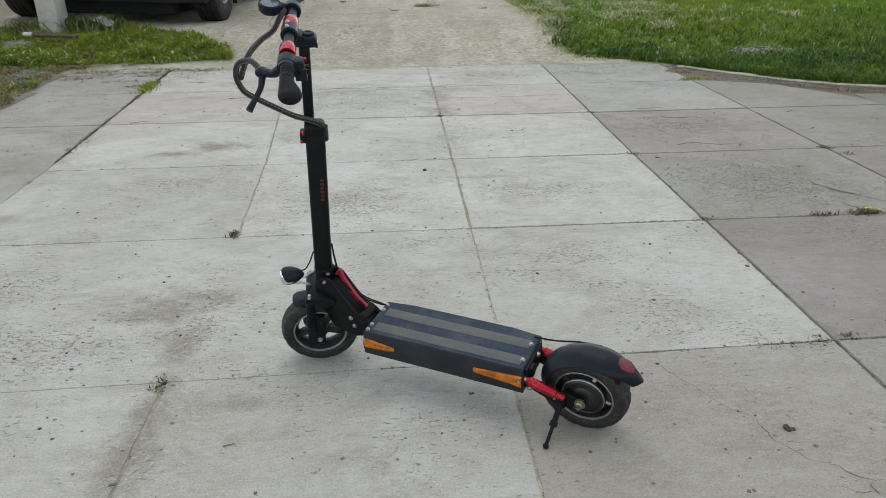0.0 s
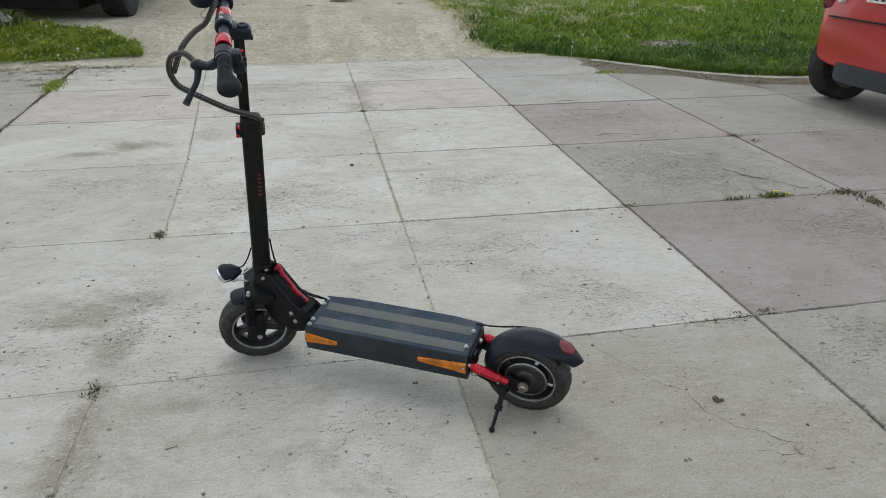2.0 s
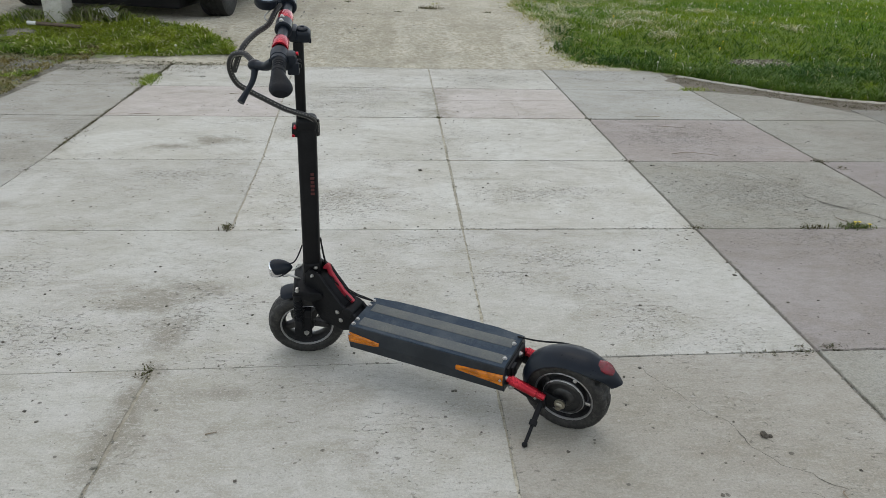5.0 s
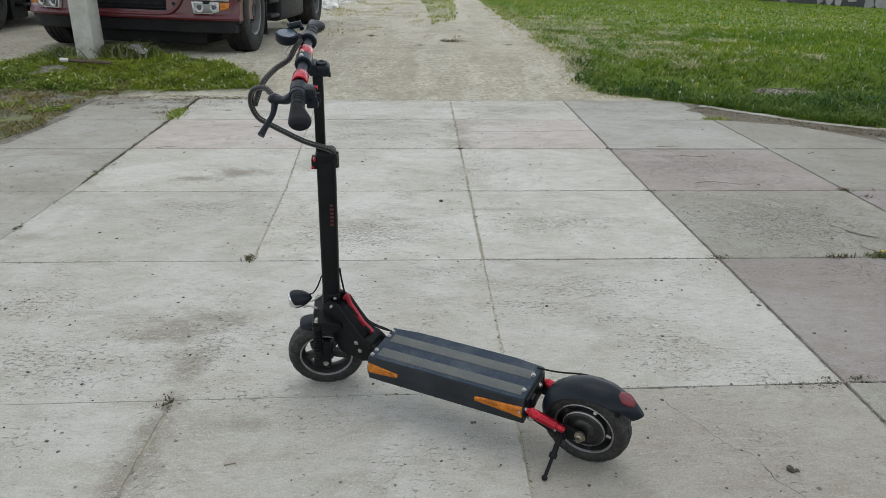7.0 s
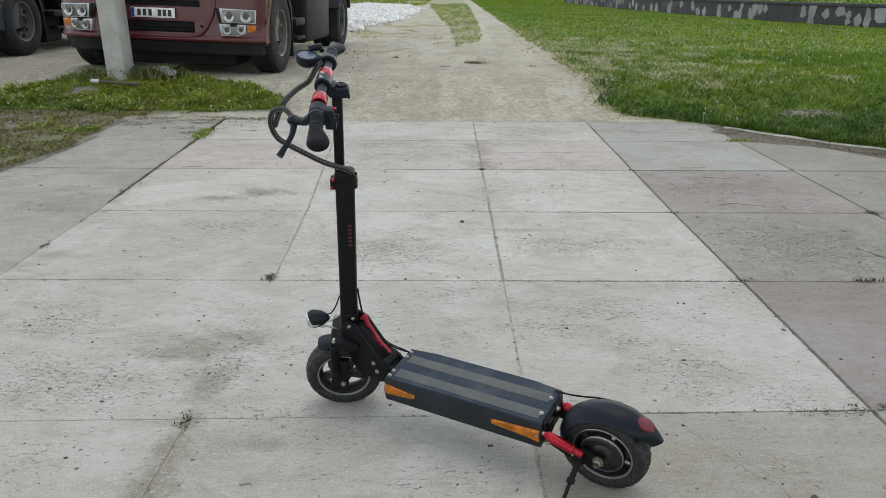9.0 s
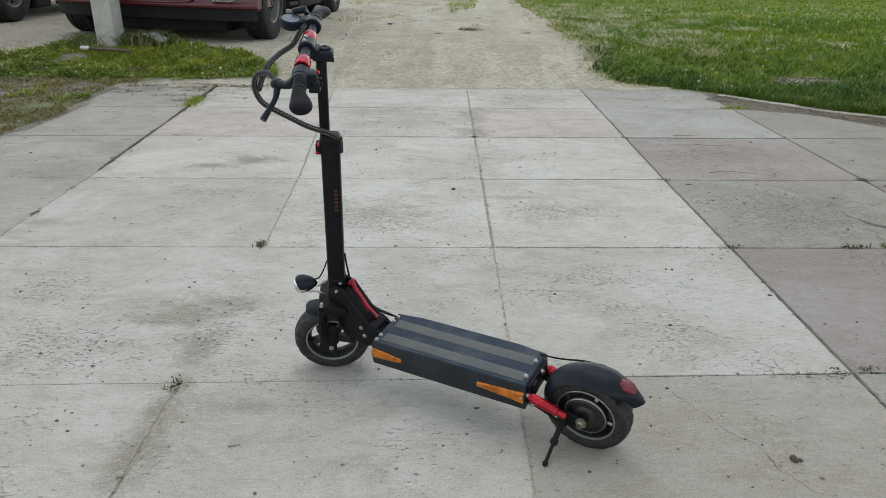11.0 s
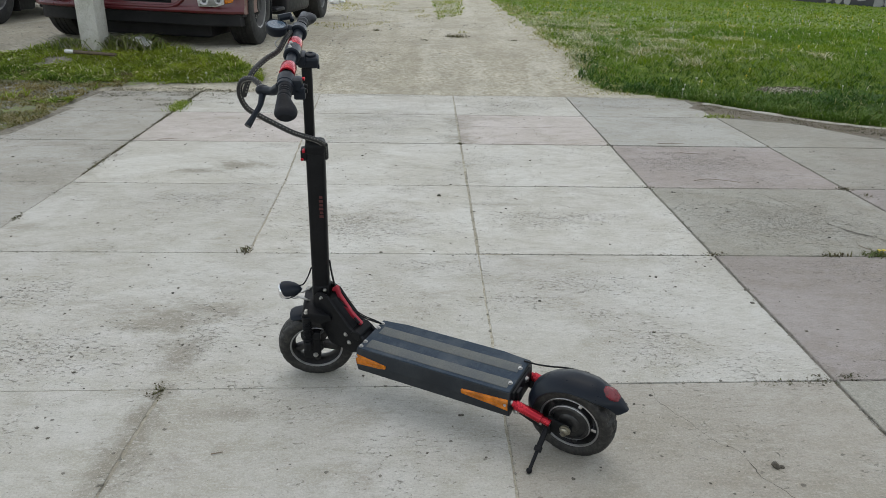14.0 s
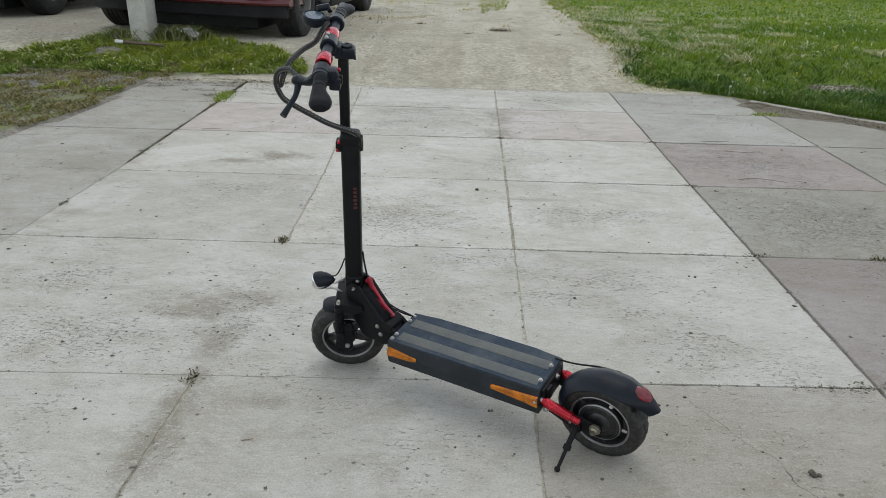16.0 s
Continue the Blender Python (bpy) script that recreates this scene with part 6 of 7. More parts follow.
# longer dry fringe where the lawn meets the drive
tagged(blade_mesh("lawn_fringe", scatter(15000, 0.95, 2.4, 7.0, 20.0, lambda x, y: (d := x - drive_edge(y)) < 0.45 and d > -0.22 and noise.noise((x * 29, y * 23, 7)) + 0.5 * noise.noise((x * 3, y * 2, 7)) > 0.25 - 1.6 * (d + 0.1), 13), M_DRY, 0.008, 0.040, 0.0045, 1.7, 3, 1.0),
       "dry yellow grass fringe beside the drive", "grass", kind="stuff")
tagged(blade_mesh("meadow_patch", scatter(8000, 1.5, 4.6, 8.0, 14.5, lambda x, y: is_lawn(x, y) and noise.noise((x * 0.9, y * 0.5, 21)) + 0.35 * noise.noise((x * 3.5, y * 2.5, 22)) > 0.02 + 0.16 * (x - 2.6), 14), M_SEED, 0.03, 0.085, 0.0036, 1.4, 4, 1.0), "tall pale seeding grass in the lawn", "grass", kind="stuff")
tagged(blade_mesh("kerb_fringe", scatter(5000, 2.2, 7.5, 5.3, 7.2, lambda x, y: is_lawn(x, y) and y - lawn_front(x) < 0.22, 15), M_LUSH, 0.03, 0.11, 0.0050, 1.3, 5, 1.5), "longer grass along the kerb", "grass", kind="stuff")
def left_ok(x, y):
    if not is_left_grass(x, y) or (bare(x, y) and noise.noise((x * 8, y * 8, 6)) < 0.35):
        return False
    return y > 7.2 or noise.noise((x * 3.0, y * 3.0, 6)) > 0.42 + 0.35 * noise.noise((x * 23, y * 23, 1))


tagged(blade_mesh("left_grass", scatter(42000, -6.5, -1.8, 4.0, 8.7, left_ok, 16, 0.75), M_GRASS, 0.020, 0.080, 0.0055, 1.3, 6, 1.6), "rough green grass patch beside the slabs", "grass", kind="stuff")
tagged(blade_mesh("clover_leaves", scatter(15000, -6.5, -1.9, 4.6, 8.6, lambda x, y: left_ok(x, y) and noise.noise((x * 2.5, y * 2.5, 26)) > -0.1, 36), M_GRASS, 0.02, 0.055, 0.012, 2.2, 37, 1.2), "broad low weed leaves in the rough grass", "leaves", kind="stuff")
tagged(blade_mesh("thin_grass", scatter(30000, -5.6, -3.2, 4.6, 7.5, lambda x, y: is_left_grass(x, y) and noise.noise((x * 2.0, y * 2.0, 46)) + 0.6 * noise.noise((x * 11, y * 11, 47)) > -0.45, 48), M_OLIVE, 0.012, 0.045, 0.006, 1.7, 49, 1.2), "thin olive grass over gravel", "grass", kind="stuff")
tagged(blade_mesh("hay_clippings", scatter(3000, 1.5, 5.6, 7.8, 15.5, lambda x, y: is_lawn(x, y) and noise.noise((x * 2.3, y * 2.0, 81)) + 0.8 * noise.noise((x * 8, y * 7, 82)) > 0.25 + 0.16 * max(0.0, x - 2.4) + 0.05 * abs(y - 10.5), 83), M_HAY, 0.06, 0.13, 0.0045, 2.6, 84), "pale dry mown clippings lying on the lawn", "hay", kind="stuff")
tagged(blade_mesh("distant_lawn_grass", scatter(16000, 1.6, 10.5, 48.0, 95.0, is_lawn, 85), M_FARLAWN, 0.04, 0.12, 0.04, 1.5, 86), "lawn running on beyond the garden wall", "grass", kind="stuff")
tagged(blade_mesh("field_grass", scatter(6000, -9.0, -1.6, 40.0, 80.0, lambda x, y: pale_at(x, y) < 0.1 and noise.noise((x * 0.5, y * 0.2, 87)) > -0.15, 88), M_GRASS, 0.06, 0.2, 0.03, 0.9, 89), "grass growing behind the rubble", "grass", kind="stuff")
tagged(blade_mesh("rubble_grass", scatter(1200, -7.0, -0.9, 13.0, 24.0, lambda x, y: pale_at(x, y) < 0.3 and noise.noise((x * 1.3, y * 0.5, 95)) > 0.22, 96), M_DRY, 0.02, 0.08, 0.006, 1.2, 97, 1.0), "sparse grass round the rubble", "grass", kind="stuff")
tagged(blade_mesh("strip_dry_grass", scatter(4500, -1.3, 1.7, 12.6, 40.0, lambda x, y: is_strip(x, y) and noise.noise((x * 2.5, y * 1.0, 98)) > -0.3, 99), M_DRY, 0.015, 0.05, 0.006, 1.3, 100, 1.0), "dry yellow grass between the wheel tracks", "grass", kind="stuff")
tagged(blade_mesh("strip_grass", scatter(12000, -1.3, 1.7, 13.0, 55.0, lambda x, y: is_strip(x, y) and noise.noise((x * 2.0, y * 0.8, 93)) + 0.6 * noise.noise((x * 7, y * 3, 94)) > -0.22, 17, 1.2), M_GRASS, 0.02, 0.08, 0.007, 1.1, 7, 1.5), "grass strip between the wheel tracks", "grass", kind="stuff")
tagged(blade_mesh("track_tufts", scatter(1300, -2.4, 1.5, 11.0, 24.0, lambda x, y: not is_lawn(x, y) and noise.noise((x * 1.6, y * 0.7, 31)) > 0.32, 18), M_DRY, 0.02, 0.06, 0.005, 0.9, 8), "sparse dry tufts on the dirt drive", "grass", kind="stuff")


def tuft(name, x, y, n, spread, h0, h1, mat, label, seed, along=(1.0, 1.0), z=None, w=0.0028):
    r = random.Random(seed)
    spots = [(r.gauss(0, spread * along[0]), r.gauss(0, spread * along[1]), 0.0) for _ in range(n)]
    place = Matrix.Translation((x, y, height(x, y) if z is None else z))
    if "litter" in label:
        ob = blade_mesh("joint_litter", spots, mat, h0, h1, w, 1.2, seed)
        ob.matrix_world = place
        return tagged(ob, label, "litter", kind="stuff")
    weed = thing(name, place, label, "weed", "weeds in the joints" if z is not None else "weeds on open ground")
    leaves = tagged(blade_mesh("leaves", spots, mat, h0, h1, w, 1.2, seed), kind="stuff")
    leaves.parent = weed
    return weed


tuft("weed", 1.04, 1.452, 260, 0.035, 0.003, 0.012, M_WEED, "dry flat weed in the slab joint", 51, (1.8, 0.35), -0.004)
tuft("weed", 1.155, 1.475, 120, 0.018, 0.003, 0.014, M_WEED, "small weed at a slab corner", 52, (1, 1), -0.004)
tuft("weed", 1.262, 1.497, 90, 0.018, 0.003, 0.016, M_WEED, "small dark weed at a slab corner", 53, (1.6, 0.6), -0.004)
tuft("weed", -0.955, 2.567, 60, 0.015, 0.012, 0.04, M_WEED, "small weed growing from the slab joint", 54, (0.8, 1.2), -0.004)
tuft("weed", 1.20, 2.60, 110, 0.02, 0.003, 0.016, M_WEED, "small weed at a slab joint", 55, (1.2, 0.6), -0.004)
tuft("weed", 1.98, 2.605, 220, 0.028, 0.012, 0.045, M_TALLWEED, "green weed with yellow flower in the joint", 56, (1.3, 0.5), -0.004)
tuft("weed", 1.77, 2.60, 70, 0.03, 0.012, 0.035, M_WEED, "low weed in the slab joint", 57, (1.2, 0.4), -0.004)
tuft("weed", 2.37, 2.60, 170, 0.035, 0.006, 0.035, M_WEED, "dark weed tuft at the slab joint", 61, (1.2, 0.8), -0.004)
tuft("weed", 2.42, 2.46, 200, 0.035, 0.006, 0.035, M_WEED, "dark weed tuft at the slab joint", 62, (0.8, 1.8), -0.004)
tuft("weed", 0.24, 10.40, 230, 0.060, 0.015, 0.075, M_WEED, "dark dry weed clump on the dirt drive", 58, (1.3, 1.1))
tuft("weed", -0.20, 9.75, 40, 0.028, 0.006, 0.022, M_WEED, "flat dry weed on the dirt drive", 63, (1.2, 1.0))
tuft("weed", 1.00, 9.96, 50, 0.026, 0.006, 0.026, M_WEED, "small dark weed on the dirt drive", 64, (1.2, 1.0))
tuft("weed", -0.94, 11.2, 60, 0.035, 0.01, 0.04, M_WEED, "small weed on the dirt drive", 59)
tuft("weed", 2.43, 5.98, 160, 0.06, 0.015, 0.05, M_GRASS, "green weed at the slab corner", 60, (1.3, 0.7), -0.004)
for i, (x, y) in enumerate(((-2.36, 6.20), (-2.33, 6.0))):
    tuft("weed", x, y, 260, 0.05, 0.02, 0.06, M_GRASS, "green grass tuft in the slab joint", 70 + i, (0.7, 1.5), -0.004)
for i, (x, y, n, sp) in enumerate(((-3.72, 8.28, 220, 0.10), (-3.55, 8.36, 260, 0.12), (-3.4, 8.33, 160, 0.10), (-4.2, 8.2, 140, 0.08))):
    tuft("weed", x, y, n, sp, 0.05, 0.24, M_TALLWEED, "tall dark weeds round the post", 80 + i, (1, 1), None, 0.008)
for dx, dy, z in ((-0.02, 0.0, 0.025), (0.01, 0.015, 0.020), (0.045, -0.01, 0.018)):
    bm = bmesh.new()
    lathe(bm, [(0, 0), (0.007, 0.003), (0.009, 0.006), (0.005, 0.007), (0, 0.006)], 10)
    rod(bm, (0, 0, 0.001), (0.002, 0, -z - 0.004), 0.001, None, 6)
    fl = part("dandelion_flower", bm, M_YELLOW)
    fl.matrix_world = Matrix.Translation((1.99 + dx, 2.60 + dy, z))
    tagged(fl, "yellow dandelion flower beside a joint weed", "flower", "dandelions in the joint")

for i, (x, y, n, sx, sy) in enumerate(((-0.948, 1.375, 90, 0.5, 1.2), (0.10, 4.80, 120, 1.2, 0.7), (1.20, 3.71, 50, 1, 1), (1.20, 4.82, 50, 1, 1), (2.40, 3.73, 160, 1.0, 1.2), (2.46, 3.58, 90, 0.8, 1.3), (2.40, 4.86, 40, 1, 0.6), (-2.2, 3.0, 140, 0.6, 1.6))):
    tuft("weed", x, y, n, 0.02, 0.003, 0.016, M_WEED, "dry litter and moss at a joint", 120 + i, (sx, sy), -0.003)
# moss and dirt along the worst joint
moss = []
rg = random.Random(88)
while len(moss) < 4500:
    y = rg.uniform(3.4, 7.0)
    if noise.noise((y * 2.6, 4, 4)) + 0.25 * (y - 5.2) > rg.uniform(-0.5, 0.5):
        moss.append((-2.19 - 0.05 * max(0, y - 3.1) + rg.gauss(0, 0.005 + 0.026 * abs(noise.noise((y * 5, 0, 1)))), y, -0.004))
tagged(blade_mesh("joint_moss", moss, M_WEED, 0.003, 0.014, 0.004, 1.6, 90), "dark moss and litter in a slab joint", "moss", kind="stuff")
tagged(blade_mesh("slab_end_litter", [(x, y, -0.004 if y < 6.93 else height(x, y)) for x, y, _ in scatter(1300, -3.45, -1.9, 6.1, 7.05, lambda x, y: noise.noise((x * 3, y * 9, 3)) + 0.6 * noise.noise((x * 13, y * 29, 3)) + 0.6 * (y - 6.6) > 0.15, 91)], M_WEED, 0.012, 0.035, 0.0024, 2.6, 92), "dry litter on the slab end", "litter", kind="stuff")

# dandelion seed heads on the lawn and grass
def heads(name, spots, r, mat, label, seed):
    rg = random.Random(seed)
    V, F = [], []
    for x, y, z in spots:
        rr = r * rg.uniform(0.7, 1.2)
        h = rg.uniform(0.04, 0.10)
        o = len(V)
        ring = 7
        for lev, (cz, cr) in enumerate(((-0.8, 0.55), (-0.2, 1.0), (0.4, 0.9), (0.9, 0.4))):
            for k in range(ring):
                a = 2 * math.pi * (k + 0.5 * lev) / ring
                V.append((x + rr * cr * math.cos(a), y + rr * cr * math.sin(a), z + h + rr * cz))
        for lev in range(3):
            for k in range(ring):
                F.append((o + lev * ring + k, o + lev * ring + (k + 1) % ring, o + (lev + 1) * ring + (k + 1) % ring, o + (lev + 1) * ring + k))
        F.append(tuple(o + 3 * ring + k for k in range(ring)))
        F.append(tuple(o + k for k in range(ring - 1, -1, -1)))
        o = len(V)
        V += [(x - 0.002, y, z), (x + 0.002, y, z), (x + 0.002, y, z + h), (x - 0.002, y, z + h)]
        F.append((o, o + 1, o + 2, o + 3))
    return tagged(new(name, raw_mesh(name, V, F, mat, True)), label, "flowers", kind="stuff")


heads("dandelion_clocks", scatter(260, 1.5, 9.0, 6.0, 26.0, lambda x, y: is_lawn(x, y) and noise.noise((x * 0.5, y * 0.3, 9)) > -0.1, 101), 0.012, M_PUFF, "white dandelion seed heads on the lawn", 1)
heads("dandelion_blooms", scatter(90, 1.6, 9.0, 6.0, 26.0, is_lawn, 102), 0.011, M_YELLOW, "yellow dandelions in the lawn", 2)
heads("left_blooms", scatter(14, -5.5, -2.0, 7.2, 8.5, is_left_grass, 103), 0.012, M_PUFF, "small white flowers in the rough grass", 3)


def lumps(name, spots, r0, r1, mat, label, category, seed, squash=1.0):
    rg = random.Random(seed)
    V, F = [], []
    for x, y, z in spots:
        r = r0 + (r1 - r0) * rg.random() ** 2.5
        v, f = lump(rg, r)
        if r > 0.02:
            tilt = Euler((rg.uniform(-0.7, 0.7), rg.uniform(-0.7, 0.7), 0)).to_matrix()
            v = [tilt @ Vector(q) for q in v]
        a = rg.random() * 6.28
        ca, sa = math.cos(a), math.sin(a)
        o = len(V)
        V += [(x + p[0] * ca - p[1] * sa, y + p[0] * sa + p[1] * ca, z + (p[2] + r * 0.45) * squash) for p in v]
        F += [tuple(i + o for i in q) for q in f]
    return tagged(new(name, raw_mesh(name, V, F, mat)), label, category, kind="stuff")


rg = random.Random(5)
slab_spots = [(rg.uniform(-3.3, 3.4), rg.uniform(0.2, 6.9), 0.0) for _ in range(9000)]
slab_spots = [p for p in slab_spots if not is_lawn(p[0], p[1]) and noise.noise((p[0] * 1.3, p[1] * 1.3, 40)) + 0.5 * noise.noise((p[0] * 5, p[1] * 5, 41)) > rg.uniform(-0.1, 0.7)]
lumps("grit", slab_spots, 0.0010, 0.0060, M_DEBRIS, "dark grit and crumbs scattered over the concrete", "grit", 6, 0.6)
spill = []
while len(spill) < 4000:
    x = rg.uniform(-3.3, 2.4)
    y = 6.97 - abs(rg.gauss(0, 0.10 + 0.10 * max(0, noise.noise((x * 1.3, 3, 8)))))
    spill.append((x, y, 0.001))
lumps("sand_spill", spill, 0.0015, 0.005, M_SAND, "fine sand spread over the slab ends", "sand", 17, 0.5)
chips = [(rg.uniform(-3.3, 3.3), rg.uniform(0.3, 6.8), 0.0) for _ in range(330)]
lumps("chips", [p for p in chips if not is_lawn(p[0], p[1]) and math.hypot(p[0] - 0.1, p[1] - 1.2) > 0.3], 0.003, 0.009, M_DEBRIS, "dark crumbs of soil lying on the slabs", "crumbs", 16, 0.45)
lumps("drive_stones", [(x, y, height(x, y)) for x, y, _ in scatter(3600, -6.0, 1.5, 7.0, 18.0, lambda x, y: not is_lawn(x, y) and not is_left_grass(x, y) and noise.noise((x * 1.1, y * 0.6, 33)) > -0.1 + 0.25 * x, 104, 1.3)], 0.002, 0.012, M_GRAVEL, "loose small stones on the dirt drive", "stones", 8, 0.7)
lumps("mud_crumbs", lumps_later, 0.004, 0.014, M_CLOD, "clods on the bare spot in the lawn", "soil", 62, 0.7)
lumps("left_gravel", [(x, y, height(x, y)) for x, y, _ in scatter(2600, -6.0, -3.3, 4.6, 8.1, lambda x, y: is_left_grass(x, y) and (bare(x, y) or (y < 7 and noise.noise((x * 3.0, y * 3.0, 6)) < -0.1)), 105)], 0.004, 0.014, M_GRAVEL, "fine grey gravel in the thin grass", "stones", 9)
rub = scatter(13000, -7.9, -1.0, 14.6, 52.0, lambda x, y: pale_at(x, y) > 0.09 + 0.10 * noise.noise((x * 1.7, y * 0.8, 4)), 106)
lumps("rubble_heap", [(x, y, height(x, y) + 0.40 * pale_at(x, y) * max(0, noise.noise((x * 0.6, y * 0.3, 3)) + 0.3) * random.Random(i).random()) for i, (x, y, _) in enumerate(rub)], 0.020, 0.085, M_RUBBLE, "pale broken limestone rubble spread on the ground", "rubble", 10)

# twigs lying on the slabs
for k, pts in enumerate(([(1.66, 4.60), (1.74, 4.575), (1.84, 4.565), (1.86, 4.61)], [(1.52, 3.86), (1.62, 3.90), (1.72, 3.87), (1.80, 3.83)], [(1.58, 4.88), (1.68, 4.885), (1.78, 4.90)], [(0.905, 0.76), (0.903, 0.79), (0.912, 0.80)],
                         [(-2.1, 4.78), (-2.02, 4.81), (-1.95, 4.80)], [(-1.55, 5.55), (-1.45, 5.58), (-1.35, 5.56)], [(-0.70, 1.06), (-0.67, 1.07)], [(2.0, 2.63), (1.96, 2.70), (1.95, 2.74)])):
    bm = bmesh.new()
    P = spline([(x, y, 0.004) for x, y in pts], 5)
    tube(bm, P, [0.0019 * (1 - 0.5 * i / len(P)) for i in range(len(P))], 6)
    ob = part("twig", bm, M_WOOD)
    tagged(ob, "thin dry twig on the concrete", "twig", "twigs on the slabs")

# ---- kerb and the soil strip before it ----
kerb_pts = spline([(2.50, 6.62, 0)] + [(x, y, 0) for x, y in KERB_LINE[1:]], 8)
kerb = thing("kerb", Matrix(), "low worn concrete kerb along the lawn", "kerb", "", "structure")
acc, seg_start = 0.0, 0
pieces = []
for i in range(1, len(kerb_pts)):
    acc += (kerb_pts[i] - kerb_pts[i - 1]).length
    if acc > 0.95 or i == len(kerb_pts) - 1:
        pieces.append(kerb_pts[seg_start:i + 1])
        acc, seg_start = 0.0, i
for q in pieces:
    bm = bmesh.new()
    rows = []
    for i, p in enumerate(q):
        d = (q[min(i + 1, len(q) - 1)] - q[max(i - 1, 0)]).normalized()
        nrm = Vector((-d.y, d.x, 0))
        p = p + d * (0.006 if i == 0 else -0.006 if i == len(q) - 1 else 0)
        j = 0.007 * noise.noise((p.x * 4, p.y * 4, 2)) + 0.006 * noise.noise((p.x * 17, p.y * 17, 2))
        rows.append([p + nrm * a + Vector((0, 0, z + j)) for a, z in ((-0.026, -0.08), (-0.026, 0.006), (-0.018, 0.012), (0.020, 0.016), (0.028, 0.010), (0.028, -0.08))])
    k = len(rows[0])
    put(bm, [v for r in rows for v in r], [(a * k + b, a * k + b + 1, (a + 1) * k + b + 1, (a + 1) * k + b) for a in range(len(rows) - 1) for b in range(k - 1)] + [tuple(range(k)), tuple(range((len(rows) - 1) * k + k - 1, (len(rows) - 1) * k - 1, -1))])
    part("kerbstone", bm, M_KERB, kerb)
bm = bmesh.new()
rows = []
for i, p in enumerate(kerb_pts):
    d = (kerb_pts[min(i + 1, len(kerb_pts) - 1)] - kerb_pts[max(i - 1, 0)]).normalized()
    nrm = Vector((-d.y, d.x, 0))
    wv = 0.24 + 0.10 * noise.noise((p.x * 2, p.y * 2, 6))
    rows.append([p + nrm * -0.028 + Vector((0, 0, 0.008 + 0.005 * noise.noise(p * 7))), p + nrm * (-0.04 - wv * 0.5) + Vector((0, 0, 0.008 + 0.006 * noise.noise(p * 5))), p + nrm * (-0.04 - wv * 1.25) + Vector((0, 0, -0.006))])
put(bm, [v for r in rows for v in r], [(a * 3 + b, a * 3 + b + 1, (a + 1) * 3 + b + 1, (a + 1) * 3 + b) for a in range(len(rows) - 1) for b in range(2)])
ob = part("soil_strip", bm, M_MUD)
tagged(ob, "strip of washed soil before the kerb", "soil", kind="structure")

crumbs = []
rg = random.Random(77)
for p in kerb_pts:
    for _ in range(60):
        a = rg.random()
        crumbs.append((p.x + rg.uniform(-0.09, 0.09) - 0.03 * a, p.y - 0.06 - 0.26 * a + rg.uniform(-0.03, 0.03), 0.002 + 0.007 * (1 - a)))
lumps("soil_crumbs", crumbs[::2], 0.0015, 0.006, M_CLOD, "soil crumbs and small stones before the kerb", "soil", 78, 0.7)
tagged(blade_mesh("kerb_litter", [(x, y, z) for x, y, z in crumbs if rg.random() < 0.7], M_WEED, 0.004, 0.02, 0.003, 1.5, 79), "dry litter and moss before the kerb", "litter", kind="stuff")

# ---- slab pavement ----
pavement = thing("pavement", Matrix(), "worn pale concrete slab pavement with open joints", "pavement", "", "structure")
COLS = [-3.44, -2.19, -0.935, 0.105, 1.195, 2.40, 3.45, 4.60, 5.75, 6.9, 8.0, 9.0]
ROWS_Y = [-9.0, -7.5, -6.3, -5.15, -4.0, -2.85, -1.75, -0.70, 0.33, 1.425, 2.565, 3.685, 4.79, 5.90, 6.95]


def corner(i, j):
    x, y = COLS[i], ROWS_Y[j]
    y += 0.040 * x if j == 9 else 0.016 * x
    x -= 0.07 * max(0, y - 3.0) if i == 2 else 0.05 * max(0, y - 3.1) if i == 1 else 0.0
    x += 0.012 * max(0, y - 3.6) if i == 4 else 0.0
    return x, y


rng = random.Random(17)


def gap_y(i, j):
    """Half the width of the joint on row line j beside column i."""
    if i >= 4:
        return 0.0050
    if i == 3:
        return 0.0052 if j > 9 else 0.0032
    return 0.0006 if j == 9 else 0.0012 if j == 10 else 0.0026


GAP_X = {0: 0.003, 1: 0.0028, 2: 0.0040, 3: 0.0062, 4: 0.0055, 5: 0.0050}


def gap_x(i, j):
    """Half the width of the joint on column line i beside row j: wide mortar joints that narrow near the middle."""
    g = GAP_X.get(i, 0.002)
    return g * 0.35 if i == 3 and j < 10 or i == 1 and j < 11 else g


